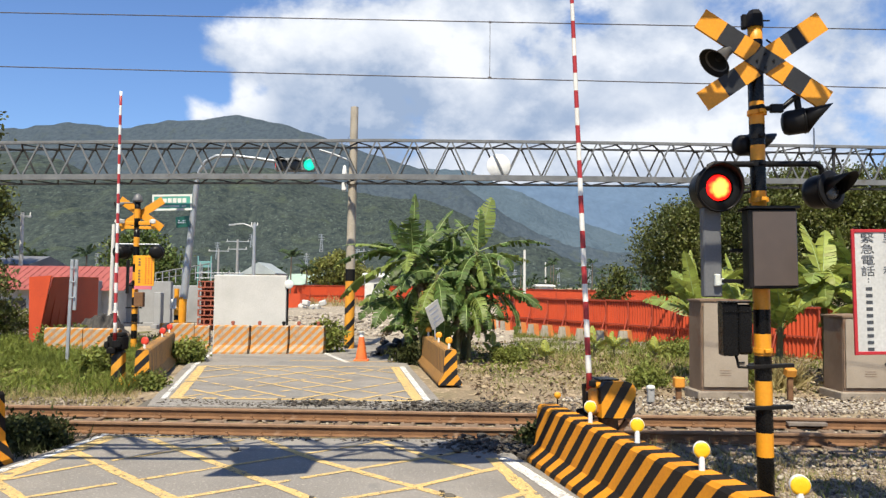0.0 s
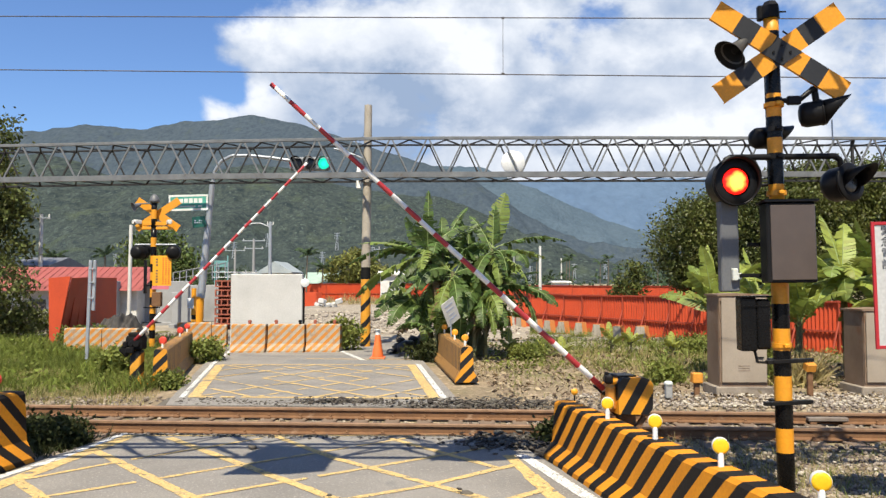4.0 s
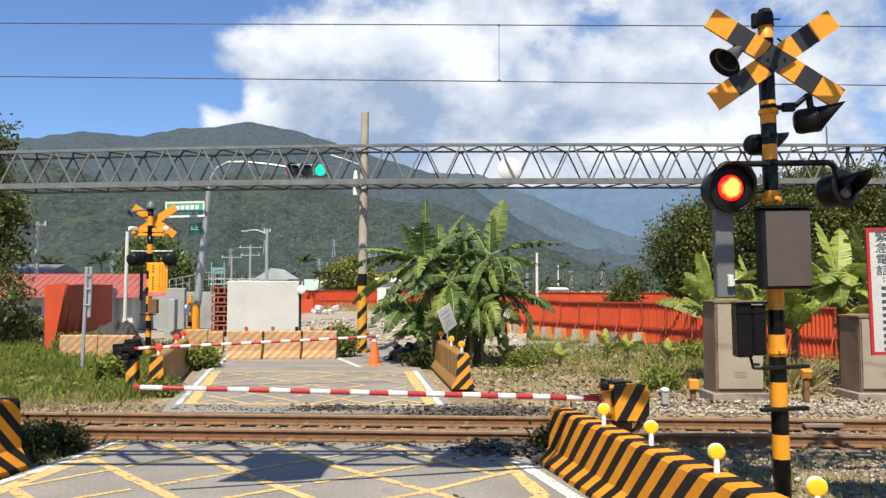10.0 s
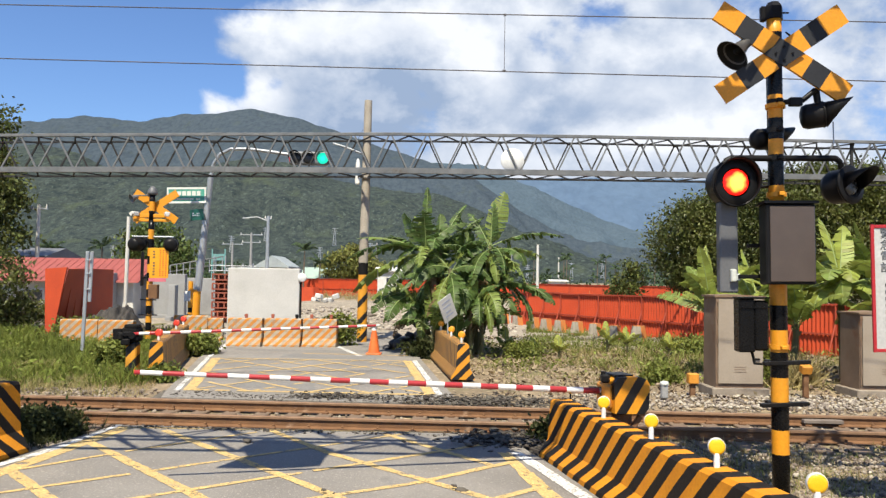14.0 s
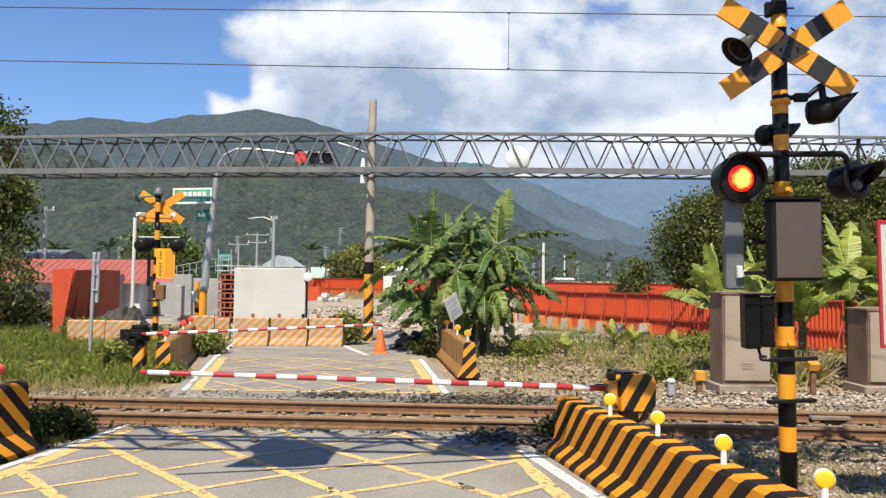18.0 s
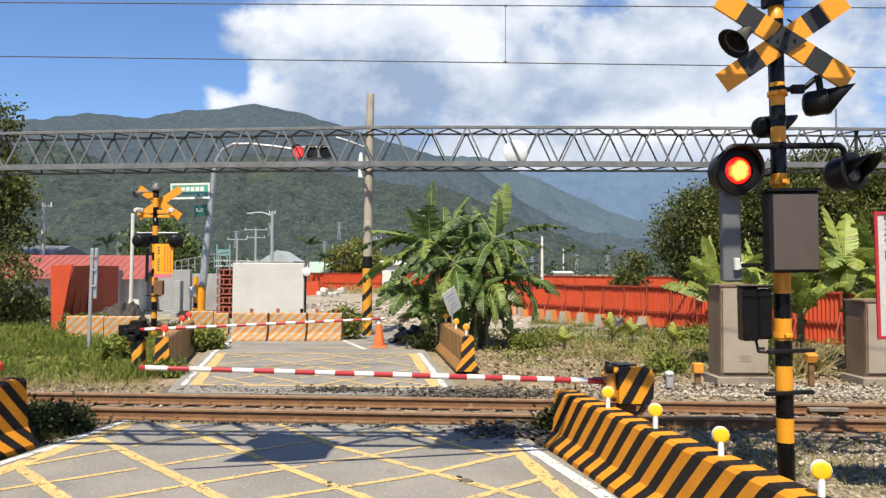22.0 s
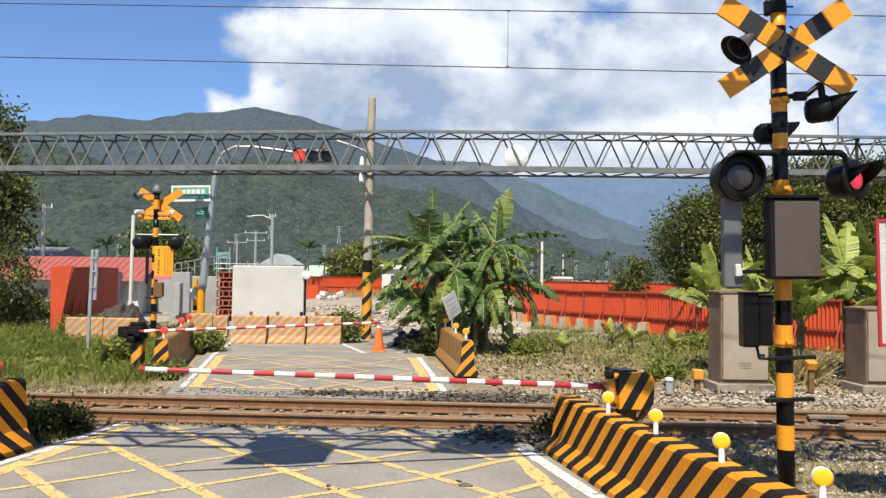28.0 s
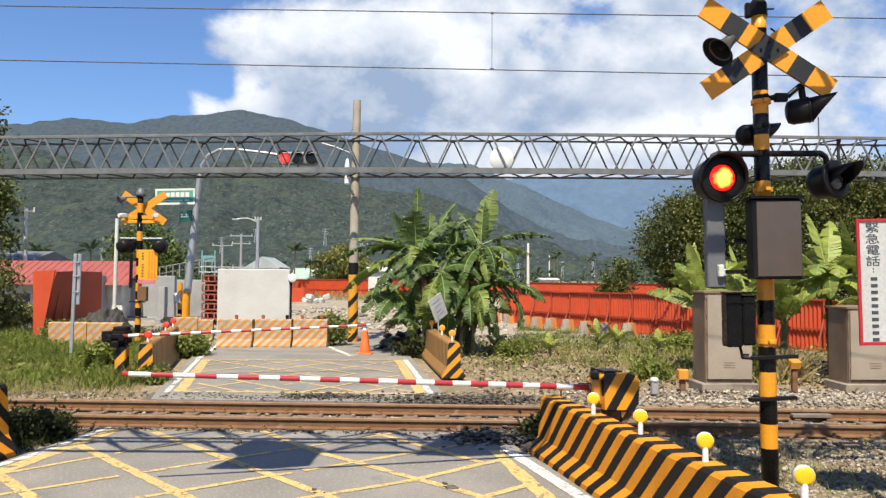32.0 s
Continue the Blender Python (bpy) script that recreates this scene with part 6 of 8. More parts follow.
def build_small_right():
    for x, y, h in ((4.15, 12.85, 0.28), (6.05, 12.9, 0.46)):
        T = thing("junction_marker", pose(x, y, 0), "small orange junction box on a post among stones", "junction box", "junction boxes")
        part("leg", Shape().box((0, 0, h * 0.35), (0.09, 0.07, h * 0.9), 0.01), M["rust"], T)
        part("box", Shape().box((0, -0.01, h), (0.17, 0.15, 0.17 if h < 0.4 else 0.14), 0.015, Euler((radians(18 if h > 0.4 else 0), 0, 0)).to_matrix()), M["orange_box"], T)
    T = thing("cable_marker", pose(3.61, 12.6, 0), "small grey marker post with a white cap", "marker")
    part("body", Shape().box((0, 0, 0.09), (0.11, 0.10, 0.22), 0.015), M["concrete_grey"], T)
    part("cap", Shape().lathe([(0.06, 0.19), (0.075, 0.21), (0.06, 0.25), (0, 0.265)], 16), M["pale_box"], T)
    T = thing("rail_reflector", pose(1.94, 11.75, 0), "round orange reflector on a thin post behind the track", "reflector")
    part("post", Shape().cyl((0, 0, -0.05), (0, 0, 0.16), 0.012, n=8), M["black"], T)
    part("disc", Shape().lathe([(0, -0.012), (0.048, -0.012), (0.052, 0), (0.048, 0.012), (0, 0.012)], 22, pose(0, 0, 0.20, 90, 0, 0)), M["orange_bright"], T)


build_small_right()


# ==== beyond the track ====
def build_block():
    T = thing("concrete_block", pose(-5.31, 23.27, 0), "large pale concrete block behind the barriers", "block")
    part("block", Shape().box((0, -0.46, 1.047), (2.12, 0.28, 2.10), 0.02), M["concrete"], T)
    part("side_strip", Shape().box((1.085, -0.5, 1.1), (0.04, 0.10, 1.7), 0.004), M["black_matt"], T)
    part("mirror", Shape().lathe([(0, 0.012), (0.14, 0.008), (0.155, 0.0), (0.14, -0.008), (0, -0.012)], 22, pose(1.14, -0.64, 1.84, 90, 0, 12) @ Matrix.Scale(0.85, 4)).cyl((1.03, -0.58, 1.82), (1.14, -0.62, 1.84), 0.015, n=6), M["white"], T, "round white mirror back")


build_block()


def build_cone():
    T = thing("traffic_cone", pose(-1.68, 18.85, 0), "orange traffic cone with a white top at the road edge", "cone")
    part("base", Shape().box((0, 0, 0.02), (0.36, 0.36, 0.04), 0.01), M["cone"], T)
    part("body", Shape().cyl((0, 0, 0.04), (0, 0, 0.58), 0.145, 0.06, 22, False), M["cone"], T)
    part("collar", Shape().cyl((0, 0, 0.58), (0, 0, 0.70), 0.06, 0.045, 18).lathe([(0.045, 0.69), (0.085, 0.69), (0.085, 0.705), (0.045, 0.71)], 18), M["white"], T, "white top collar")


build_cone()


def build_square_sign():
    T = thing("notice_sign", pose(0.09, 17.0, 0), "tilted white notice sign on a thin post among the leaves", "sign")
    part("post", Shape().cyl((0.05, 0.02, -0.05), (0.0, 0.02, 1.0), 0.018, n=8), M["galv"], T)
    u = Vector((0.275, 0.20, 0.21)).normalized()  # the board hangs askew, leaning over the road
    v = Vector((-0.18, -0.28, 0.51))
    v = (v - u * v.dot(u)).normalized()
    R = Matrix.Translation((0, 0, 1.21)) @ Matrix((u, v.cross(u), v)).transposed().to_4x4()
    b = part("board", Shape().box((0, 0, 0), (0.39, 0.012, 0.58), 0.004), M["white_dirty"], T, "white board with faded writing", R)
    s = Shape()
    for i, z in enumerate((0.17, 0.06, -0.07, -0.16)):
        s.box((0.0, -0.008, z), (0.24 if i != 2 else 0.16, 0.003, 0.035))
    part("writing", s, M["pale_text"], b)


build_square_sign()


def build_utility_pole():
    T = thing("utility_pole", pose(-2.36, 22.45, 0), "weathered timber utility pole with striped base", "utility pole")
    part("shaft", Shape().cyl((0, 0, 2.27), (0.05, 0, 7.08), 0.135, 0.112, 20), M["timber"], T)
    part("dark_band", Shape().cyl((0, 0, 1.93), (0, 0, 2.30), 0.141, 0.136, 20), M["black_matt"], T)
    part("striped_base", Shape().cyl((0, 0, -0.1), (0, 0, 1.95), 0.15, 0.142, 20), M["pole_stripes"], T, "black and yellow striped base")
    part("side_arm", Shape().tube([(-0.05, -0.10, 5.47), (-0.55, -0.14, 5.66), (-0.94, -0.16, 5.77)], 0.03, 8), M["galv"], T)
    part("insulator", Shape().lathe([(0.0, 0.42), (0.04, 0.38), (0.07, 0.2), (0.09, 0.02), (0, 0)], 14, pose(-0.20, -0.16, 4.92)).box((-0.20, -0.16, 4.70), (0.14, 0.12, 0.24), 0.02), M["white"], T, "white porcelain fitting")
    part("stay", Shape().cyl((0.03, -0.1, 6.4), (-1.0, 1.4, 5.0), 0.006, n=5), M["wire"], T)


build_utility_pole()


def build_traffic_light():
    T = thing("traffic_light", pose(-7.42, 23.4, 0), "galvanised traffic light mast with a curved arm and street name signs", "traffic light")
    part("base_wrap", Shape().cyl((-0.13, 0, -0.1), (-0.09, 0, 1.42), 0.135, 0.128, 18), M["orange_bright"], T, "yellow wrapped base")
    part("mast", Shape().cyl((-0.06, 0, 1.38), (0.245, 0, 4.95), 0.12, 0.08, 18), M["galv"], T)
    part("arm", Shape().tube([(0.24, 0, 4.9), (0.31, -0.02, 5.25), (0.5, -0.05, 5.55), (0.85, -0.1, 5.72), (1.4, -0.15, 5.72), (2.1, -0.2, 5.64), (2.9, -0.25, 5.52)], 0.05, 10), M["galv"], T)
    hd = part("signal_head", Shape().box((3.28, -0.28, 5.44), (1.06, 0.16, 0.36), 0.05), M["signal_grey"], T, "grey three-lamp signal head", pose(3.28, -0.28, 5.44) @ Matrix.Scale(1.14, 4) @ pose(-3.28, 0.28, -5.44))
    lens = {}
    for k, x, c in (("stop", 2.93, "lens_stop"), ("amber", 3.28, "lens_amber"), ("go", 3.66, "lens_green")):
        hood = Shape()
        n, vs = 16, []
        for i in range(n + 1):
            a = radians(-10 + 200 * i / n)
            for r, y in ((0.17, -0.36), (0.175, -0.36 - 0.24 * max(0.25, math.sin(a))), (0.168, -0.36 - 0.24 * max(0.25, math.sin(a))), (0.163, -0.36)):
                vs.append((x + r * math.cos(a), y, 5.44 + r * math.sin(a)))
        hood.add(vs, [(i * 4 + j, i * 4 + (j + 1) % 4, i * 4 + 4 + (j + 1) % 4, i * 4 + 4 + j) for i in range(n) for j in range(4)], 0, True)
        part("hood", hood, M["black_matt"] if k == "stop" else M["signal_grey"], hd)
        lens[k] = turret(hd, pose(x, -0.20, 5.44), M[c], 0.15, 0.165)
    a = part("street_sign", Shape().box((-0.72, -0.10, 4.40), (1.15, 0.02, 0.42), 0.006), M["sign_green"], T, "green street name sign with white writing", pose(-0.45, 0, 4.28, 0, -1.5, 0) @ Matrix.Diagonal((1.05, 1, 1.17, 1)) @ pose(0.72, 0, -4.40))
    bars(a, "writing", M["white"], -1.14, 4.37, -0.30, 4.53, -0.1125, 6, 1, 6, gap=0.22)
    bars(a, "writing", M["white"], -1.14, 4.27, -0.32, 4.33, -0.1125, 13, 1, 7, gap=0.2)
    part("border", Shape().box((-0.72, -0.112, 4.582), (1.14, 0.004, 0.05)).box((-0.72, -0.112, 4.218), (1.14, 0.004, 0.05)).box((-1.265, -0.112, 4.40), (0.05, 0.004, 0.312)).box((-0.175, -0.112, 4.40), (0.05, 0.004, 0.312)), M["white"], a)
    b = part("street_sign", Shape().box((-0.15, -0.12, 3.80), (0.46, 0.02, 0.38), 0.006, Euler((0, radians(-6), radians(-10))).to_matrix()), M["sign_dark"], T, "small dark green street sign", pose(-0.115, 0, 3.69) @ Matrix.Diagonal((0.95, 1, 0.88, 1)) @ pose(0.15, 0, -3.80))
    bars(b, "writing", M["pale_text"], -0.30, 3.74, -0.02, 3.88, -0.145, 4, 2, 8)
    return lens


STREET_LENS = build_traffic_light()


def build_left_things():
    T = thing("marker_post", pose(-7.99, 17.1, 0, 0, 1.2, 0), "slim galvanised twin post standing in the grass", "post")
    part("post", Shape().box((0, 0, 1.14), (0.07, 0.05, 2.4), 0.008), M["galv"], T)
    part("second_post", Shape().box((0.085, 0.03, 1.78), (0.07, 0.05, 1.12), 0.008), M["galv"], T)
    for z in (1.5, 1.85, 2.15):
        part("bolt", Shape().box((0.04, -0.02, z), (0.12, 0.03, 0.03), 0.004), M["galv"], T)
    # red steel hoarding panel, folded
    T = thing("steel_hoarding", pose(-11.55, 22.6, 0), "folded red steel hoarding panel standing in the grass", "hoarding", "red hoardings")
    part("front_panel", Shape().prism([(0.17, 0), (0.40, 0), (0.78, 2.02), (0.10, 1.97)], 0.04, pose(0, -0.5, 0, 0, 0, -8)), M["panel_red"], T)
    for i in range(9):
        k = max(0.0, 1 - i / 3.5)
        part("side_panel", Shape().box((0.765 - 0.040 * i - 0.20 * k + (0.010 if i % 2 else 0.0), -0.25 + i * 0.40, 1.0), (0.025, 0.54, 2.0), 0.004, Euler((0, radians(11.3 * k), 0)).to_matrix()), M["panel_red"], T)
    part("brace", Shape().box((0.56, 1.2, 1.9), (0.05, 3.3, 0.06), 0, Matrix.Rotation(0.10, 3, "Z")), M["rust_red"], T)
    part("brace", Shape().box((0.50, 1.9, 0.5), (0.05, 2.2, 0.06), 0, Matrix.Rotation(0.10, 3, "Z")), M["rust_red"], T)
    T = thing("lamp_post", pose(-10.75, 26.0, 0), "plain white round post", "post")
    part("shaft", Shape().cyl((0, 0, -0.1), (0.03, 0, 3.80), 0.065, 0.06, 14), M["white_dirty"], T)
    # orange and white delineator by the mast
    T = thing("delineator_post", pose(-7.30, 22.2, 0), "orange and black delineator post with white band", "post")
    part("post", Shape().cyl((0, 0, -0.1), (0, 0, 0.55), 0.06, n=12).cyl((0, 0, 0.75), (0, 0, 0.95), 0.062, n=12), M["black_matt"], T)
    part("sleeve", Shape().cyl((0, 0, 0.55), (0, 0, 0.78), 0.068, n=12), M["orange_bright"], T)
    part("sleeve", Shape().cyl((0, 0, 0.92), (0, 0, 1.68), 0.068, n=12), M["orange_bright"], T)
    part("band", Shape().cyl((-0.02, 0, 1.10), (-0.02, 0, 1.40), 0.075, n=12).box((-0.12, 0, 1.25), (0.12, 0.05, 0.28), 0.01), M["white"], T, "white reflective band")


build_left_things()


def build_fences():
    # red corrugated fence at the right, coming forward
    def run(p, q, h, label, post_step, seed):
        T = thing("steel_fence", pose(0, 0, 0), label, "fence", "red fences")
        p, q = Vector((*p, 0)), Vector((*q, 0))
        d, long = (q - p).normalized(), (q - p).length
        nrm = Vector((-d.y, d.x, 0))
        if nrm.y > 0:
            nrm = -nrm
        r = random.Random(seed)
        npan = max(1, round(long / post_step))
        for i in range(npan):
            a, b = p + d * long * i / npan, p + d * long * (i + 1) / npan
            dz = r.uniform(-0.03, 0.03)
            s = Shape()
            n = max(4, round((b - a).length / 0.125))
            base = []
            for j in range(n * 2 + 1):
                c = a + (b - a) * j / (2 * n) + nrm * (0.042 if j % 2 else 0.0)
                base.append(c)
            vs = [(c.x, c.y, -0.08) for c in base] + [(c.x, c.y, h + dz) for c in base]
            k = len(base)
            s.add(vs, [(j, j + 1, k + j + 1, k + j) for j in range(k - 1)])
            back = [(x - nrm.x * 0.012, y - nrm.y * 0.012, z) for x, y, z in vs]
            s.add(back, [(j, k + j, k + j + 1, j + 1) for j in range(k - 1)])
            part("panel", s, M["panel_red"], T)
            R = Matrix.Rotation(math.atan2(d.y, d.x), 3, "Z")
            part("top_rail", Shape().box((a + b) / 2 + nrm * 0.06 + Vector((0, 0, h + dz)), ((b - a).length, 0.06, 0.05), 0, R), M["rail_red"], T)
            part("low_rail", Shape().box((a + b) / 2 + nrm * 0.07 + Vector((0, 0, h * 0.40)), ((b - a).length, 0.05, 0.05), 0, R), M["rail_red"], T)
            st = Shape()
            foot = a + nrm * 0.42
            st.cyl((a.x + nrm.x * 0.07, a.y + nrm.y * 0.07, h * 0.62), (foot.x, foot.y, -0.05), 0.028, n=6)
            st.cyl((a.x + nrm.x * 0.06, a.y + nrm.y * 0.06, -0.1), (a.x + nrm.x * 0.06, a.y + nrm.y * 0.06, h + 0.03), 0.03, n=8)
            part("strut", st, M["rail_red"], T)
        return T

    run((3.05, 33.5), (8.6, 23.8), 1.38, "red corrugated steel site fence with raking struts", 1.15, 1)
    run((8.6, 23.8), (12.5, 17.5), 1.38, "red corrugated steel site fence behind the cabinets", 1.15, 2)
    run((12.5, 17.5), (16.5, 12.5), 1.40, "red corrugated steel site fence beside the track", 2.0, 5)
    run((-17.0, 82), (4.3, 80), 1.72, "long red site fence at the far side of the yard", 4.0, 3)
    run((4.3, 80), (24.0, 56), 1.60, "long red site fence at the far side of the yard", 4.0, 4)


build_fences()


def build_yard_things():
    # red steel formwork stack
    T = thing("formwork_stack", pose(-8.35, 30.0, 0), "stack of red steel formwork frames on the yard", "formwork")
    for j in range(5):
        z = 0.25 + j * 0.36
        s = Shape()
        for dz in (0, 0.22):
            s.box((0, 0, z + dz), (1.25, 0.5, 0.05))
        for k in range(6):
            s.box((-0.6 + k * 0.24, -0.22, z + 0.11), (0.05, 0.05, 0.26))
        part("frame", s, M["rust_red"], T)
    part("back_panel", Shape().box((0, 0.20, 0.95), (1.22, 0.06, 1.85), 0.01), M["rust_red"], T)
    sc = Shape()
    for x in (-0.75, -0.3, 0.4, 0.8):
        sc.cyl((x, 0.4, 0), (x, 0.4, 2.35 + 0.3 * (x < 0)), 0.025, n=6)
    sc.cyl((-0.9, 0.4, 2.05), (0.9, 0.4, 2.05), 0.02, n=6).cyl((-0.9, 0.4, 2.25), (0.9, 0.4, 2.25), 0.02, n=6)
    part("scaffold_rail", sc, M["galv"], T)
    # grey concrete wall elements
    for x, y, w, h, d in ((-12.0, 33.0, 1.9, 1.9, 0.3), (-13.7, 31.5, 0.5, 1.9, 0.4), (-11.1, 31.6, 0.28, 1.45, 0.4)):
        T = thing("concrete_wall_element", pose(x, y, 0), "grey precast concrete wall element on the yard", "concrete element", "precast elements")
        part("slab", Shape().box((0, 0, h / 2 - 0.05), (w, d, h + 0.1), 0.02), M["concrete_grey"], T)
        part("foot", Shape().box((0, -0.25, 0.06), (w * 0.9, 0.6, 0.2), 0.02), M["concrete_grey"], T)
    # railing of a bridge or ramp behind
    T = thing("ramp_railing", pose(-13.0, 36.5, 0), "pale grey ramp railing on the yard", "railing")
    s = Shape()
    for i in range(9):
        s.cyl((i * 0.28, i * 0.10, 1.7 + i * 0.05), (i * 0.28, i * 0.10, 2.3 + i * 0.06), 0.025, n=6)
    part("baluster", s, M["galv"], T)
    part("handrail", Shape().cyl((0, 0, 2.3), (2.3, 0.8, 2.8), 0.03, n=8).cyl((0, 0, 2.0), (2.3, 0.8, 2.45), 0.02, n=8), M["steel"], T)
    part("ramp", Shape().box((1.1, 0.6, 0.85), (2.8, 1.0, 1.75), 0.02), M["concrete_grey"], T)
    # dark netting heap by the barriers
    r = random.Random(8)
    tv, tf = rock_template(4)
    rb = np.random.default_rng(44)
    def mound(X, Y):
        u, v = (X + 9.95) / 0.95, (Y - 23.0) / 0.75
        body = np.exp(-(u ** 4) - v ** 4)
        folds = 0.05 * np.sin(17 * X + 3 * np.sin(2.3 * Y)) + 0.035 * np.sin(41 * X + 5 * Y)
        return -0.10 + body * (0.82 + 0.14 * np.sin(2.6 * X + 1.0) + folds + 0.10 * waves(X, Y, 0.7, 14))
    heap = grid_mesh("netting_mound", -11.1, -8.9, 21.9, 24.1, 110, 60, mound, M["netting"])
    solid("netting_mound", heap, None, "mound draped with dark netting behind the barriers", "mound")
    n = 2600
    pl = np.stack([rb.normal(-9.3, 0.85, n), rb.normal(21.9, 0.3, n), np.abs(rb.normal(0.10, 0.14, n))], -1)
    tagged(new("cut_brush", scatter("cut_brush", pl, rb.uniform(0.04, 0.13, n), LEAF_V, LEAF_F, M["brush"], 0.9)), "cut brown brush lying behind the barriers", "brush", kind="stuff")
    pl = [(r.gauss(-0.8, 0.28), r.gauss(20.1, 0.25), abs(r.gauss(0.18, 0.16))) for _ in range(22)]
    tagged(new("rubbish_heap", scatter("rubbish_heap", pl, [r.uniform(0.2, 0.5) for _ in pl], tv, tf, M["tarp"], 0.5, 0.9)), "dark rubbish heap beside the banana plants", "heap", kind="stuff")
    # pale rubble
    rg = np.random.default_rng(5)
    n = 1700
    x, y = rg.uniform(-8, 3, n), rg.uniform(27, 48, n)
    tv, tf = rock_template(12)
    big = scatter("pale_rubble", np.stack([x, y, np.full(n, 0.03)], -1), rg.uniform(0.08, 0.42, n) * (rg.random(n) ** 0.7), tv, tf, M["stone_pale"], 0.7, 0.6)
    tagged(new("pale_rubble", big), "pale broken rubble strewn over the yard", "rubble", kind="stuff")
    T = thing("cut_stone_pile", pose(-8.9, 58.0, 0), "pile of white cut stones by the far fence", "stone pile")
    for i in range(5):
        part("stone", Shape().box((i * 0.40 - 0.8, rg.uniform(-0.4, 0.4), 0.14 + (0.30 if i % 3 == 1 else 0)), (rg.uniform(0.3, 0.6), 0.45, rg.uniform(0.28, 0.42)), 0.06, Euler((rg.uniform(-0.3, 0.3), rg.uniform(-0.3, 0.3), rg.uniform(-0.8, 0.8))).to_matrix()), M["concrete"], T)
    T = thing("steel_hoarding", pose(-10.4, 60.0, 0), "low red steel hoarding piece on the yard", "hoarding", "red hoardings")
    part("front_panel", Shape().box((-0.2, 0, 0.5), (0.9, 0.04, 1.2), 0.004), M["panel_red"], T)
    part("side_panel", Shape().box((0.45, 0.3, 0.5), (0.5, 0.04, 1.2), 0.004, Euler((0, 0, radians(50))).to_matrix()), M["panel_red"], T)
    n = 2600
    pl = np.stack([rb.normal(-16.4, 1.3, n), rb.normal(29.0, 0.5, n), np.abs(rb.normal(0.3, 0.3, n))], -1)
    tagged(new("dead_brush", scatter("dead_brush", pl, rb.uniform(0.06, 0.24, n), LEAF_V, LEAF_F, M["brush"], 0.7)), "brown dead brush at the grass edge", "brush", kind="stuff")


build_yard_things()


# ==== plants ====
def leaf_shape(base, az, elev, length, droop, width, seed, tear=0.5, fold=0.35, twist=None):
    """One banana leaf: a stalk, a midrib that bends down, and a blade torn into strips."""
    r = random.Random(seed)
    s = Shape()
    n = 20
    a = radians(az)
    out = Vector((math.cos(a), math.sin(a), 0))
    side = Vector((-math.sin(a), math.cos(a), 0))
    roll = radians(r.uniform(-42, 42) if twist is None else twist)
    pts, dirs = [Vector(base)], []
    e = radians(elev)
    for i in range(n):
        d = (out * math.cos(e) + Vector((0, 0, math.sin(e)))).normalized()
        dirs.append(d)
        pts.append(pts[-1] + d * length / n)
        e -= radians(droop) / n * (0.4 + 1.2 * i / n)
    dirs.append(dirs[-1])
    k0 = 2
    for i in range(n - 1):
        s.cyl(pts[i], pts[i + 1], 0.013 * (1 - i / n) + 0.003, 0.013 * (1 - (i + 1) / n) + 0.003, 5, False, 1)

    def half(t):
        return width * 0.5 * max(0.0, math.sin(math.pi * min(1, max(0, t)) ** 0.75)) ** 0.55

    for sg in (-1, 1):
        for i in range(k0, n):
            t0, t1 = (i - k0) / (n - k0), (i + 1 - k0) / (n - k0)
            up0, up1 = side.cross(dirs[i]).normalized() * -1, side.cross(dirs[i + 1]).normalized() * -1
            if up0.z < 0 and abs(elev) < 80:
                up0, up1 = -up0, -up1
            flank = side * math.cos(roll) + up0 * math.sin(roll)
            up0, up1 = up0 * math.cos(roll) - side * math.sin(roll), up1 * math.cos(roll) - side * math.sin(roll)
            sag = fold + (r.uniform(0, 0.55) if r.random() < tear else r.uniform(-0.06, 0.08))
            skew = r.uniform(0.0, 0.025) if r.random() < tear else 0.0
            w0, w1 = half(t0), half(t1)

            def edge(p, d, w, up, f):
                mid = p + sg * flank * w * 0.55 - up * w * sag * 0.35 + d * 0.10 * w
                tip = p + sg * flank * w * (1 - 0.35 * sag) - up * w * sag + d * 0.28 * w * f
                return mid, tip
            m0, e0 = edge(pts[i] + dirs[i] * skew, dirs[i], w0, up0, 1.0)
            m1, e1 = edge(pts[i + 1] - dirs[i] * skew, dirs[i + 1], w1, up1, 1.0 - skew * 4)
            vs = [pts[i], pts[i + 1], m1, e1, e0, m0]
            s.add(vs, [(0, 1, 2, 5), (5, 2, 3, 4)] if sg > 0 else [(0, 5, 2, 1), (5, 4, 3, 2)], 0, True)
    return s


SWAYING = []


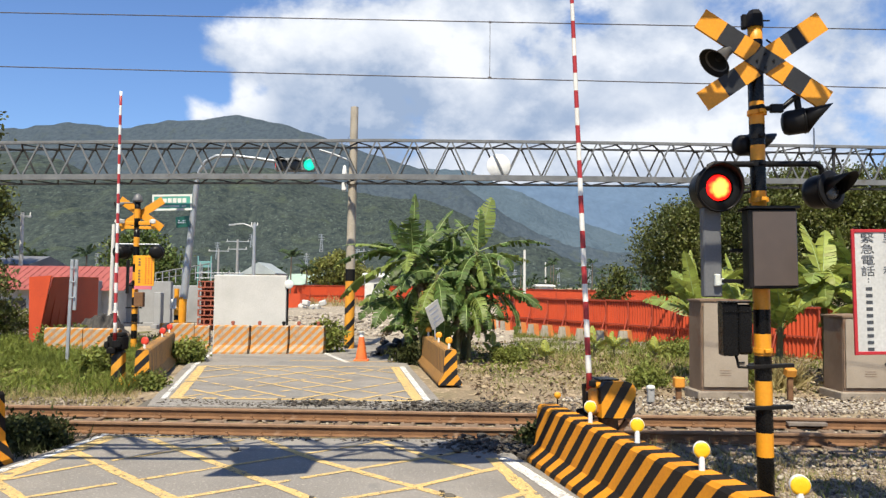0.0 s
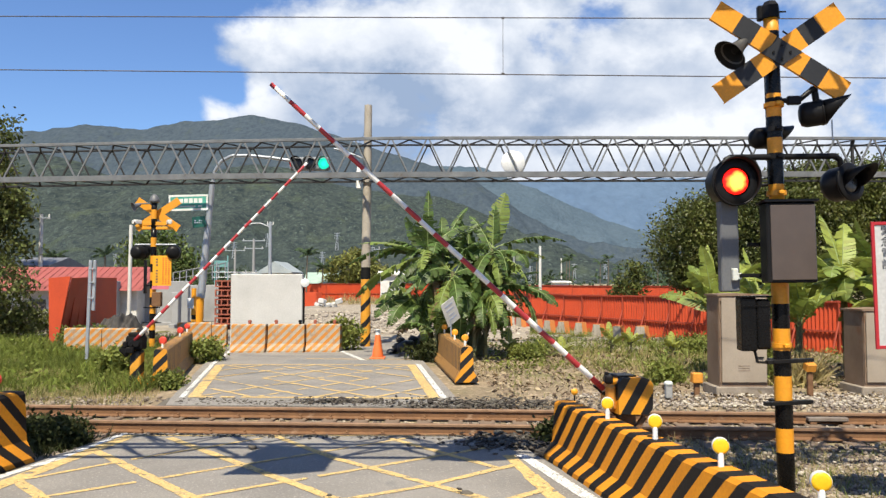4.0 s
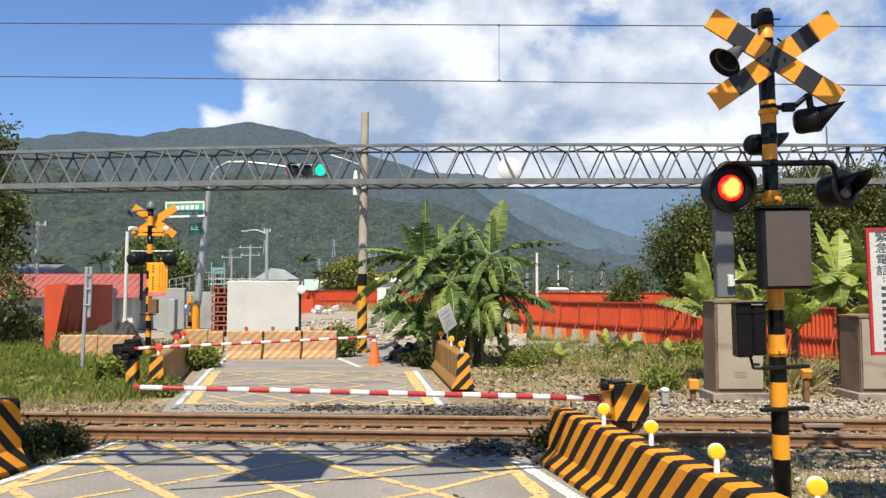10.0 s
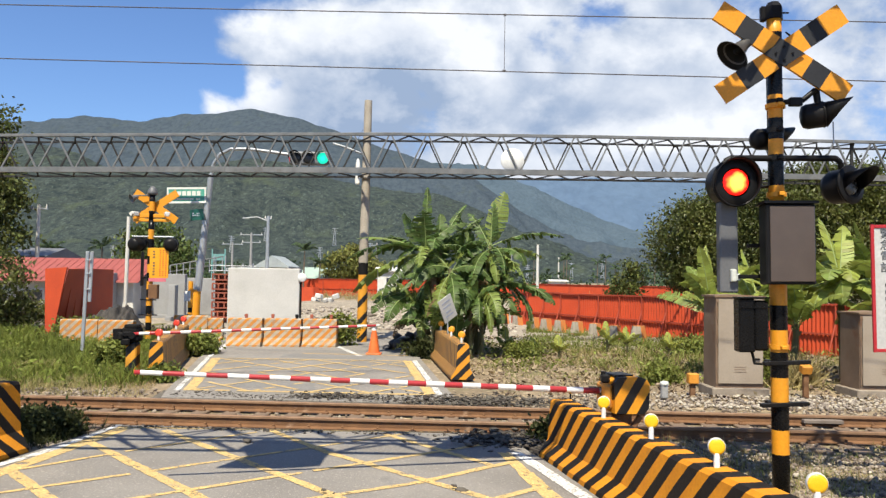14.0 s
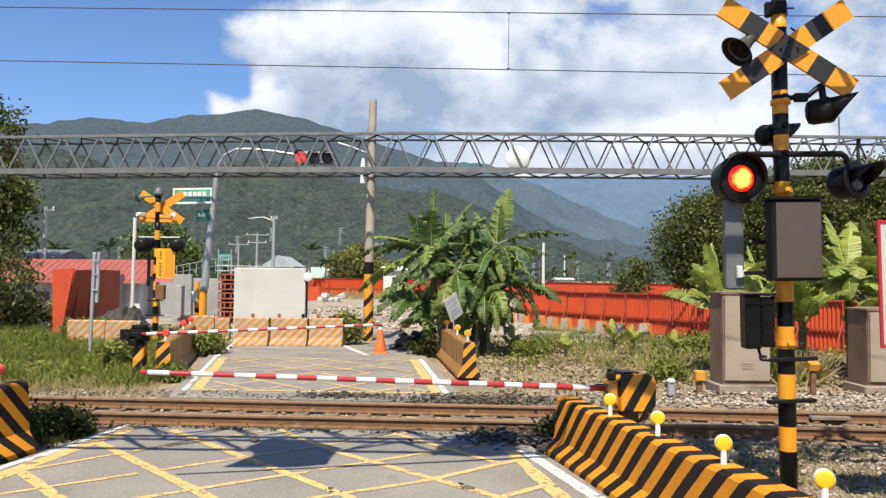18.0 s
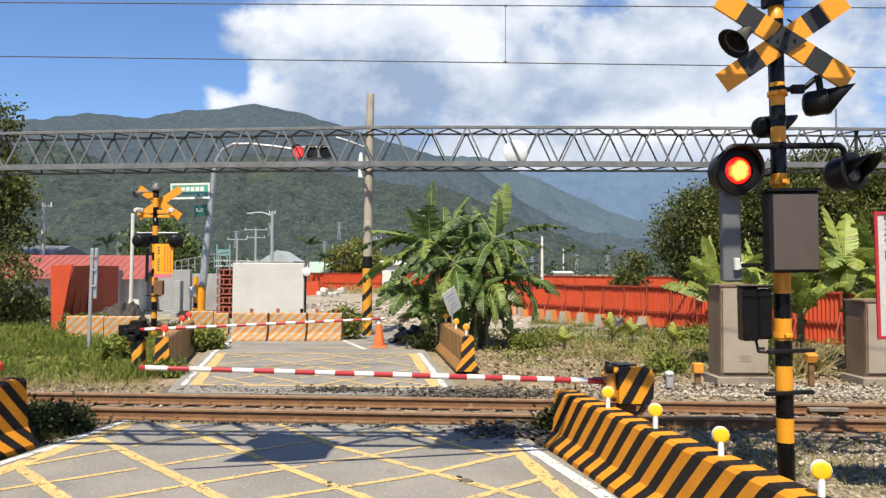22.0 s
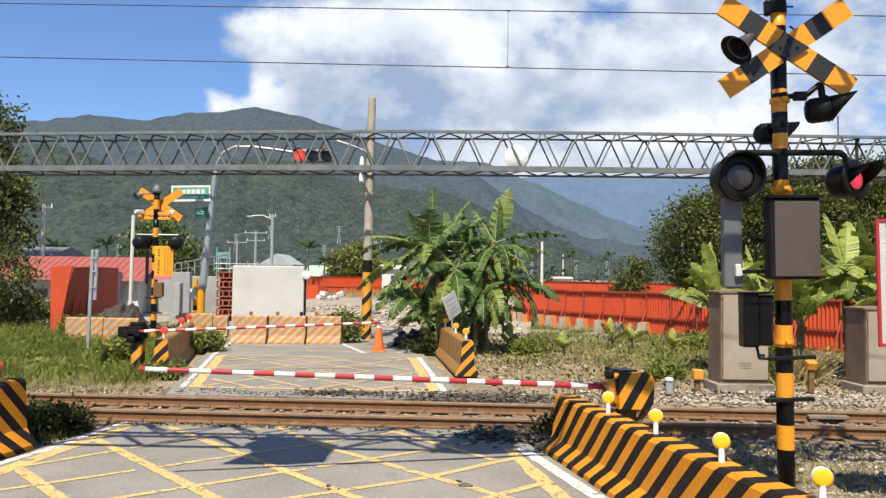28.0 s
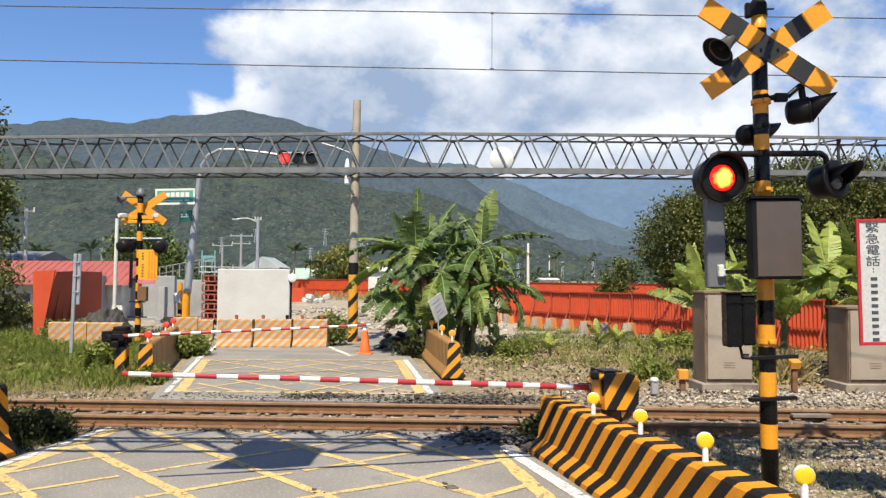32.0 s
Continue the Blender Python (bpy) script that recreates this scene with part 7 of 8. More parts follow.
def banana_plant(x, y, h, leaves, label, group, seed, mats=("banana",), r=0.11, lean=(0, 0), dry=2):
    T = thing("banana_plant", pose(x, y, 0), label, "banana plant", group)
    rr = random.Random(seed)
    top = Vector((lean[0], lean[1], h))
    st = Shape()
    n = 6
    for i in range(n):
        a, b = top * (i / n), top * ((i + 1) / n)
        if i == 0:
            a = Vector((0, 0, -0.1))
        st.cyl(a, b, r * (1 - 0.45 * i / n), r * (1 - 0.45 * (i + 1) / n), 12, False)
    for i in range(5):
        z = rr.uniform(0.3, 0.9)
        p = top * z
        a = rr.uniform(0, 6.28)
        st.cyl(p, p + Vector((math.cos(a) * 0.10, math.sin(a) * 0.10, h * 0.12)), r * 0.5, 0.02, 6, False)
    part("stem", st, M["banana_stem"], T)
    for i, (az, el, ln, dr, wd, *twist) in enumerate(leaves):
        base = top - Vector((0, 0, rr.uniform(0, 0.16)))
        lf = part("leaf", leaf_shape((0, 0, 0), az, el, ln, dr, wd, seed * 31 + i, rr.uniform(0.35, 0.8) if h > 2 or mats[0] == "banana" else rr.uniform(0.05, 0.3), rr.uniform(0.08, 0.36), *twist), [M[mats[i % len(mats)]], M["midrib"]], T, m=pose(*base))
        if h > 1.6 and i < 5:
            SWAYING.append((lf, Vector(base)))
    for i in range(dry):
        part("dry_leaf", leaf_shape(top * rr.uniform(0.7, 0.9), rr.uniform(0, 360), -20, 1.1, 75, 0.28, seed * 77 + i, 0.9, 0.9), [M["banana_dry"], M["banana_dry"]], T, "brown hanging dead leaf")
    return T


def random_leaves(r, n, ln, wd):
    out = []
    off = r.uniform(0, 360)
    for i in range(n):
        out.append((off + i * 137.5 + r.uniform(-15, 15), r.uniform(25, 80) if i > 1 else r.uniform(75, 88), ln * r.uniform(0.75, 1.1), r.uniform(45, 110) if i > 1 else r.uniform(10, 35), wd * r.uniform(0.8, 1.1)))
    return out


def build_bananas():
    G = "banana clump beside the road"
    lab = "tall green banana plant with torn arching leaves"
    R = random.Random(4)
    big = [
        (-0.48, 19.2, 2.62, [(80, 87, 1.50, 6, 0.26, 10), (264, 79, 1.05, 30, 0.66, 0), (168, 70, 1.15, 30, 0.46, 60), (180, 24, 1.75, 42, 0.36), (186, 22, 1.45, 82, 0.46), (174, 14, 2.05, 62, 0.44), (348, 26, 1.40, 100, 0.48), (196, -12, 2.05, 48, 0.48), (205, -25, 1.6, 55, 0.44), (150, 40, 1.4, 70, 0.4), (20, 55, 1.3, 60, 0.4), (262, 10, 1.3, 95, 0.44)]),
        (1.12, 19.4, 2.72, [(35, 78, 1.50, 12, 0.52, 55), (70, 84, 1.15, 12, 0.36), (5, 24, 1.85, 48, 0.36), (354, 8, 1.30, 42, 0.40), (328, 18, 1.15, 115, 0.40), (140, 66, 1.2, 35, 0.34), (312, -8, 1.5, 75, 0.42), (282, 5, 1.5, 90, 0.42), (215, 25, 1.2, 100, 0.42), (120, 50, 1.3, 60, 0.4)]),
        (0.20, 18.8, 2.12, [(190, 10, 1.10, 45, 0.42), (300, -15, 0.95, 75, 0.40), (216, 18, 1.30, 130, 0.44), (250, -20, 1.35, 65, 0.42), (20, 60, 1.2, 60, 0.42), (275, -10, 1.5, 80, 0.40), (340, 30, 1.1, 110, 0.42), (160, 55, 1.1, 60, 0.40)]),
        (-0.08, 19.5, 2.66, [(12, 42, 1.40, 14, 0.36), (40, 62, 1.45, 25, 0.20), (25, 50, 1.1, 55, 0.40), (150, 62, 1.1, 40, 0.40), (262, 35, 1.2, 110, 0.44), (200, 20, 1.2, 100, 0.42), (90, 70, 1.2, 30, 0.4)]),
        (0.86, 19.0, 1.72, [(344, 16, 1.75, 72, 0.46), (335, -5, 1.2, 70, 0.40), (270, -10, 1.35, 75, 0.40), (288, 0, 1.45, 85, 0.38), (250, 10, 1.2, 95, 0.40), (200, 10, 1.1, 90, 0.40), (310, -25, 1.2, 55, 0.38)]),
        (0.55, 19.9, 2.2, random_leaves(R, 9, 1.35, 0.46)),
        (-0.15, 19.9, 2.0, random_leaves(R, 8, 1.3, 0.46)),
        (1.50, 19.8, 1.9, random_leaves(R, 8, 1.2, 0.42) + [(335, 0, 1.5, 60, 0.42)]),
        (-0.75, 19.5, 1.5, [(205, 10, 1.3, 90, 0.42), (235, 0, 1.3, 85, 0.42), (262, -10, 1.3, 70, 0.42), (180, 30, 1.2, 100, 0.40), (290, -15, 1.2, 60, 0.40)]),
    ]
    for i, (x, y, h, lv) in enumerate(big):
        lv = lv + [(R.uniform(190, 350), R.uniform(-40, 5), R.uniform(1.1, 1.6), R.uniform(60, 95), R.uniform(0.24, 0.36)) for _ in range(3)]
        lv = [(az, el, ln * 1.06, dr, wd * 1.12, *tw) for az, el, ln, dr, wd, *tw in lv]
        foot = 0.22 + (x - 0.22) * 0.45  # stems lean out of one clump
        banana_plant(foot, y, h, lv, lab, G, 11 + i, ("banana_pale", "banana", "banana") if i in (1, 7) else ("banana", "banana", "banana", "banana_pale"), 0.085, (x - foot + R.uniform(-0.05, 0.05), R.uniform(-0.05, 0.05)), 4)
    for x, y, h in ((-0.6, 19.0, 0.95), (0.65, 18.6, 1.0), (0.95, 18.9, 0.8), (-0.25, 18.5, 0.7), (0.85, 19.8, 1.3), (0.3, 18.4, 0.5)):
        banana_plant(x, y, h, random_leaves(R, 7, 1.15, 0.36), "young banana plant at the foot of the clump", G, int(100 * h + 10 * x + 50), ("banana", "banana_pale"), 0.07, (0, 0), 0)
    # clump behind the cabinets
    G = "banana clump behind the cabinets"
    own = {0: [(100, 75, 1.5, 30, 0.5), (140, 58, 1.5, 60, 0.46), (165, 40, 1.4, 80, 0.46), (60, 70, 1.5, 30, 0.5), (25, 45, 1.5, 80, 0.46), (245, 15, 1.3, 95, 0.42), (215, 0, 1.2, 80, 0.40), (290, 20, 1.3, 100, 0.42), (330, 30, 1.4, 90, 0.45), (190, 20, 1.5, 60, 0.4), (255, 45, 1.2, 125, 0.5), (232, 50, 1.25, 120, 0.5), (285, 55, 1.3, 110, 0.5)]}
    for i, (x, y, h) in enumerate(((7.95, 15.3, 1.95), (5.45, 15.6, 1.30), (6.25, 15.5, 1.45), (7.1, 16.2, 1.6), (8.8, 15.9, 1.8), (9.6, 16.2, 1.9), (8.4, 14.9, 1.2), (10.6, 16.0, 1.8), (6.9, 15.2, 1.1))):
        lv = own.get(i) or random_leaves(R, 13, 1.65 if i != 1 else 1.35, 0.38)
        banana_plant(x, y, h, lv, "bright green banana plant behind the trackside cabinets", G, 60 + i, ("banana_lime", "banana_lime", "banana_pale"), 0.09, (R.uniform(-0.1, 0.1), 0), 0)
    # young plants on the open ground
    for i, (x, y, h, ln) in enumerate(((4.33, 20.3, 0.34, 0.50), (2.88, 19.1, 0.24, 0.36), (5.02, 21.0, 0.30, 0.46), (2.3, 19.3, 0.2, 0.3), (1.65, 20.3, 0.25, 0.4), (5.7, 19.4, 0.25, 0.4))):
        shoot = [(100, 82, ln * 1.1, 15, 0.26, 10), (200, 62, ln, 40, 0.22, 30), (330, 55, ln, 50, 0.22), (265, 45, ln * 0.8, 60, 0.20), (30, 60, ln * 0.8, 40, 0.2)]
        banana_plant(x, y, h, shoot, "small yellow-green banana shoot on open ground", "young shoots", 90 + i, ("shoot",), 0.035, (0, 0), 0)


build_bananas()


def crown_mesh(name, blobs, clumps, per, leaf, material, seed, spread=0.26, hollow=0.75):
    r = np.random.default_rng(seed)
    pos = []
    vol = np.array([b[1][0] * b[1][1] * b[1][2] for b in blobs]) ** 0.67
    share = np.maximum(3, (clumps * vol / vol.sum()).astype(int))
    for (c, rad), k in zip(blobs, share):
        d = r.normal(size=(k, 3))
        d /= np.linalg.norm(d, axis=1)[:, None]
        q = (hollow + (1 - hollow) * r.random(k) ** 0.7) * (1 + 0.11 * np.clip(r.normal(size=k), -2, 1.6))
        pos.append(np.array(c) + d * np.array(rad) * q[:, None])
    pos = np.concatenate(pos)
    leafs = np.repeat(pos, per, 0) + r.normal(0, spread, (len(pos) * per, 3)) * np.array([1, 1, 0.7])
    return scatter(name, leafs, leaf * r.uniform(0.6, 1.3, len(leafs)), LEAF_V, LEAF_F, material, 0.9)


def tree(x, y, trunk_h, blobs, clumps, per, leaf, material, label, seed, category="tree", r0=0.18, spread=0.26, group="", name="tree"):
    T = thing(name, pose(x, y, 0), label, category, group)
    rr = random.Random(seed)
    s = Shape()
    p = Vector((0, 0, -0.1))
    n = 4
    for i in range(n):
        q = Vector((rr.uniform(-0.08, 0.08), rr.uniform(-0.08, 0.08), trunk_h * (i + 1) / n))
        s.cyl(p, q, r0 * (1 - 0.4 * i / n), r0 * (1 - 0.4 * (i + 1) / n), 10, i in (0,))
        p = q
    part("trunk", s, M["bark"], T)
    for c, rad in blobs:
        c = Vector(c)
        for k in range(3):
            t = c + Vector((rr.uniform(-0.6, 0.6) * rad[0], rr.uniform(-0.6, 0.6) * rad[1], rr.uniform(-0.2, 0.6) * rad[2]))
            start = Vector((0, 0, trunk_h * rr.uniform(0.55, 1.0)))
            mid = (start + t) / 2 + Vector((rr.uniform(-0.2, 0.2), rr.uniform(-0.2, 0.2), rr.uniform(0, 0.3)))
            part("limb", Shape().cyl(start, mid, r0 * 0.38, r0 * 0.25, 6, False).cyl(mid, t, r0 * 0.25, r0 * 0.07, 6, False), M["bark"], T)
    part("crown", crown_mesh("crown", blobs, clumps, per, leaf, material, seed, spread), None, T)
    return T


def build_trees():
    lab = "dense dark green broadleaf tree behind the red fence"
    G = "trees behind the fence"
    tree(10.0, 29.0, 1.7, [((0, 0, 3.4), (2.0, 1.8, 1.8)), ((0.0, -0.2, 2.5), (1.4, 1.4, 1.2)), ((0.6, 0, 4.3), (1.3, 1.3, 1.0)), ((-0.7, -0.5, 3.9), (0.8, 0.8, 0.7))], 640, 70, 0.125, M["leaf_dark"], lab, 1, group=G)
    tree(11.6, 26.0, 1.7, [((0, 0, 3.4), (2.1, 1.8, 1.9)), ((0.8, -0.4, 2.5), (1.8, 1.4, 1.3)), ((-0.3, 0, 4.2), (1.3, 1.3, 1.1)), ((0.9, 0.4, 4.9), (1.7, 1.3, 1.05))], 760, 62, 0.122, M["leaf_dark"], lab, 2, group=G)
    tree(14.6, 26.5, 1.8, [((0, 0, 3.6), (2.4, 1.8, 2.0)), ((0.9, -0.4, 2.6), (1.8, 1.4, 1.4)), ((-0.8, 0, 4.4), (1.5, 1.3, 1.1)), ((0.4, 0, 5.2), (1.6, 1.3, 0.9)), ((-1.2, 0.2, 5.1), (1.2, 1.1, 0.9))], 800, 54, 0.13, M["leaf_dark"], lab, 3, group=G)
    tree(18.0, 27.0, 1.8, [((0, 0, 3.6), (2.4, 1.8, 2.0)), ((0.9, -0.4, 2.6), (1.8, 1.4, 1.4)), ((-0.6, 0, 5.2), (1.7, 1.3, 1.0))], 400, 30, 0.2, M["leaf_dark"], lab, 4, group=G)
    tree(-27.2, 39.0, 4.2, [((2.5, 0, 9.2), (2.2, 2.0, 2.4)), ((2.9, 0.2, 6.6), (2.4, 2.0, 1.8)), ((-1.4, 0, 7.5), (2.8, 2.0, 3.0)), ((2.9, -0.3, 4.9), (2.1, 1.7, 1.4)), ((4.2, 0.2, 5.6), (1.3, 1.2, 1.0)), ((3.5, 0, 3.9), (2.3, 1.5, 1.1))], 620, 28, 0.26, M["leaf_left"], "tall olive-brown tree standing beyond the grass", 5, r0=0.24, spread=0.34)
    tree(-14.9, 25.6, 0.5, [((0, 0, 1.3), (0.95, 0.9, 1.25)), ((-1.5, 0.4, 1.0), (1.3, 1.1, 0.9)), ((0.6, 0.2, 0.5), (0.8, 0.7, 0.4))], 340, 24, 0.15, M["leaf_dark"], "dark dense shrub at the grass edge", 6, "shrub", 0.08, 0.2, name="shrub")
    tree(7.4, 31.0, 0.9, [((0, 0, 1.35), (0.55, 0.5, 0.45)), ((0.1, 0, 1.9), (0.45, 0.4, 0.42)), ((0.18, 0, 2.4), (0.22, 0.25, 0.30)), ((-0.4, 0, 1.2), (0.3, 0.3, 0.3))], 95, 22, 0.15, M["leaf_left"], "small loose green tree behind the red fence", 7, "tree", 0.06, 0.18)
    tree(-15.4, 41.0, 2.0, [((0, 0, 3.1), (1.7, 1.4, 1.4)), ((-0.9, 0, 2.2), (1.2, 1, 0.9)), ((0.9, 0, 2.6), (1.1, 1, 1.0))], 260, 24, 0.24, M["leaf_mid"], "round green tree behind the yard", 8, "tree", 0.12, 0.3)
    tree(-10.9, 87.0, 2.4, [((0, 0, 3.2), (2.9, 2.3, 1.7)), ((1.9, 0, 2.8), (2.1, 2, 1.3)), ((0.9, 0, 4.5), (1.6, 1.6, 1.0))], 300, 26, 0.36, M["leaf_olive"], "yellowish green tree beyond the yard", 9, "tree", 0.10, 0.3)
    for x, y, rx, ry, rz, lf, m, lab, sd in ((-4.66, 8.92, 0.44, 0.24, 0.12, 0.07, "weed_dark", "dark bushy weeds between road edge and rail", 24), (-5.72, 18.3, 0.40, 0.5, 0.30, 0.10, "weed", "leafy green vine shrub beside the striped barrier", 11), (-2.95, 21.2, 0.62, 0.40, 0.48, 0.11, "weed", "leafy green shrub at the foot of the utility pole", 12),
                                          (-5.0, 13.75, 0.20, 0.16, 0.11, 0.08, "weed", "small green weed at the barrier foot", 13), (1.35, 9.05, 0.20, 0.14, 0.10, 0.08, "weed_dark", "small dark weed at the barrier end", 16),
                                          (-6.5, 15.3, 0.30, 0.3, 0.3, 0.10, "weed", "green weeds round the gate post", 17), (5.9, 14.5, 0.5, 0.3, 0.40, 0.10, "weed", "green weeds between the cabinets", 18),
                                          (2.0, 19.0, 0.5, 0.4, 0.2, 0.08, "weed", "low green weeds under banana plants", 19), (6.6, 20.5, 0.7, 0.5, 0.25, 0.09, "weed", "low green weeds before the red fence", 20), (4.15, 14.6, 0.3, 0.3, 0.16, 0.08, "weed", "low green weeds beside the cabinet", 21),
                                          (-0.2, 18.6, 0.8, 0.3, 0.26, 0.10, "weed_dark", "dark weeds under banana plants", 22), (-10.2, 21.6, 0.8, 0.5, 0.35, 0.11, "weed", "green weeds beside the red panel", 23)):
        T = thing("shrub", pose(x, y, 0), lab, "shrub", "low shrubs")
        stem = Shape()
        rr = random.Random(sd)
        for _ in range(6):
            stem.cyl((0, 0, -0.06), (rr.uniform(-rx, rx) * 0.7, rr.uniform(-ry, ry) * 0.7, rz * rr.uniform(0.6, 1.3)), 0.012, 0.004, 5, False)
        part("stem", stem, M["bark"], T)
        part("foliage", crown_mesh("foliage", [((0, 0, rz * 0.75), (rx, ry, rz))], int(70 + 60 * rx) * (4 if sd == 24 else 1), 20, lf, M[m], sd, 0.09, 0.45), None, T)


build_trees()


def grass_patch(name, region, n, hmin, hmax, material, label, seed, keep=None):
    r = np.random.default_rng(seed)
    x, y = r.uniform(region[0], region[1], n), r.uniform(region[2], region[3], n)
    # tufts
    tx, ty = x[: n // 7], y[: n // 7]
    k = r.integers(0, len(tx), n)
    x, y = tx[k] + r.normal(0, 0.10, n), ty[k] + r.normal(0, 0.10, n)
    if keep is not None:
        ok = keep(x, y, r)
        x, y = x[ok], y[ok]
    h = r.uniform(hmin, hmax, len(x)) * (0.75 + 0.35 * waves(x, y, 2.4, seed))
    p = np.stack([x, y, np.full(len(x), -0.06)], -1)
    tagged(new(name, scatter(name, p, np.maximum(0.05, h), BLADE_V, BLADE_F, material, 0.42)), label, "grass", kind="stuff")


def build_grass():
    def left(x, y, r):
        edge = -4.7 - 0.2 * (y - 12.4)
        return (x < edge - 0.25) & (r.random(len(x)) < np.clip((y - 12.3) / 2.2 + 0.25 * waves(x, y, 2.0, 83), 0.08, 1))
    grass_patch("green_grass", (-17, -4.9, 12.1, 24.5), 108000, 0.12, 0.46, M["grass"], "bright green rough grass beside the track", 31, left)
    grass_patch("dry_grass", (-16, -4.6, 11.9, 18.0), 42000, 0.07, 0.24, M["grass_dry"], "short dry straw-coloured grass at the track edge", 32, lambda x, y, r: x < -4.75 - 0.2 * (y - 12.4))

    def right(x, y, r):
        edge = 0.75 - 0.09 * (y - 12.4)
        n2 = waves(x, y, 3.0, 77)
        return (x > edge + 0.25) & (r.random(len(x)) < np.clip(0.35 + 0.9 * n2 + (x - 3) * 0.05, 0.04, 1) * np.clip((y - 13.2) / 3.0, 0.25, 1)) & ~((np.abs(x - 4.9) < 0.5) & (np.abs(y - 13.3) < 0.4)) & ~((np.abs(x - 7.4) < 0.55) & (np.abs(y - 13.4) < 0.45)) & ~((y < 12.9) & (x > 2.0))
    grass_patch("verge_grass", (0.5, 15, 12.4, 24), 40000, 0.06, 0.24, M["weed"], "patchy green grass on the verge before the fence", 33, right)
    grass_patch("verge_straw", (0.5, 13, 12.3, 24), 60000, 0.05, 0.20, M["grass_dry"], "dry straw-coloured grass on the verge", 34, right)
    def fence_side(x, y, r):
        return (x > 2.2 + 0.13 * (y - 21.5)) & (r.random(len(x)) < np.clip(0.75 + 0.5 * waves(x, y, 2.2, 81), 0, 1))
    grass_patch("fence_grass", (2.4, 9.2, 21.0, 31.5), 22000, 0.10, 0.42, M["weed"], "rough green grass along the red fence", 44, fence_side)
    grass_patch("reed_grass", (6.0, 6.9, 14.2, 15.2), 1600, 0.5, 0.95, M["grass_dry"], "dry reddish grass between the cabinets", 35)
    grass_patch("tall_weeds", (3.2, 6.6, 16.0, 21.5), 4200, 0.12, 0.50, M["weed"], "tall green weeds before the red fence", 42, lambda x, y, r: waves(x, y, 1.7, 79) + 0.25 * (x - 4.4) > r.uniform(-0.5, 0.6, len(x)))
    grass_patch("tall_straw", (2.9, 6.6, 14.6, 20.5), 2600, 0.12, 0.5, M["grass_dry"], "tall dry grass before the red fence", 43, lambda x, y, r: waves(x, y, 1.7, 80) > r.uniform(-0.6, 0.5, len(x)))
    grass_patch("ballast_grass", (1.9, 4.6, 7.2, 9.2), 2600, 0.06, 0.20, M["grass_dry"], "thin dry grass on the ballast by the signal", 36)
    grass_patch("ballast_weed", (2.3, 6.5, 6.8, 9.2), 2600, 0.05, 0.18, M["weed"], "thin green weeds on the ballast by the signal", 37)
    r = np.random.default_rng(52)
    for name, n, x0, x1, y0, y1, m, lab in (("meadow_weeds", 8000, -17, -5.2, 12.7, 24, "grass", "low leafy weeds in the green meadow"), ("verge_weeds", 8000, 0.9, 14, 12.9, 24, "weed", "low leafy weeds on the verge")):
        cx, cy = r.uniform(x0, x1, n // 24), r.uniform(y0, y1, n // 24)
        k = r.integers(0, len(cx), n)
        x, y = cx[k] + r.normal(0, 0.13, n), cy[k] + r.normal(0, 0.13, n)
        ok = (x < -4.9 - 0.2 * (y - 12.4)) if x1 < 0 else (x > 1.0 - 0.09 * (y - 12.4)) & (waves(x, y, 3.0, 77) > -0.1) & (y > 15.2 + 0.8 * waves(x, y, 1.2, 76))
        p = np.stack([x, y, np.abs(r.normal(0.06, 0.08, n))], -1)[ok]
        tagged(new(name, scatter(name, p, r.uniform(0.05, 0.13, len(p)), LEAF_V, LEAF_F, M[m], 0.6)), lab, "weeds", kind="stuff")
    grass_patch("track_weeds", (-5.6, -4.25, 8.5, 9.3), 2600, 0.10, 0.26, M["weed_dark"], "dark green weeds growing beside the track", 41)
    n = 16000
    x, y = r.uniform(0.6, 13, n), r.uniform(12.5, 26, n)
    ok = (x > 0.9 - 0.09 * (y - 12.4)) & (waves(x, y, 1.6, 78) > -0.35)
    p = np.stack([x, y, np.full(n, -0.03) + np.abs(r.normal(0, 0.02, n))], -1)[ok]
    tagged(new("dry_litter", scatter("dry_litter", p, r.uniform(0.04, 0.14, len(p)), LEAF_V, LEAF_F, M["litter"], 0.5)), "brown dry leaf litter on the verge", "litter", kind="stuff")
    grass_patch("field_grass", (-12, 30, 66, 95), 9000, 0.6, 1.1, M["grass_dry"], "tall yellowish field grass beyond the yard", 38)


build_grass()


# ==== beyond the yard ====
def build_house(m, w, d, h, rise, wall, roof, label, windows, ridge_along=True):
    T = thing("house", m, label, "house")
    part("wall", Shape().box((0, 0, h / 2 - 0.1), (w, d, h + 0.2), 0.02), wall, T)
    o = 0.3
    if ridge_along:
        pr = [(-d / 2 - o, h - 0.05), (d / 2 + o, h - 0.05), (d / 2 + o, h + 0.06), (0, h + rise + 0.08), (-d / 2 - o, h + 0.06)]
        part("roof", Shape().prism(pr, w + 2 * o, pose(0, 0, 0, 0, 0, 90)), roof, T)
    else:
        pr = [(-w / 2 - o, h - 0.05), (w / 2 + o, h - 0.05), (w / 2 + o, h + 0.06), (0, h + rise + 0.08), (-w / 2 - o, h + 0.06)]
        part("roof", Shape().prism(pr, d + 2 * o, pose(0, 0, 0)), roof, T)
    for x, z, ww, hh in windows:
        wn = part("window", Shape().box((x, -d / 2 - 0.01, z), (ww, 0.06, hh), 0.01), M["white_dirty"], T)
        part("pane", Shape().box((x, -d / 2 - 0.035, z), (ww - 0.12, 0.03, hh - 0.12)), M["glass_dark"], wn)
    return T


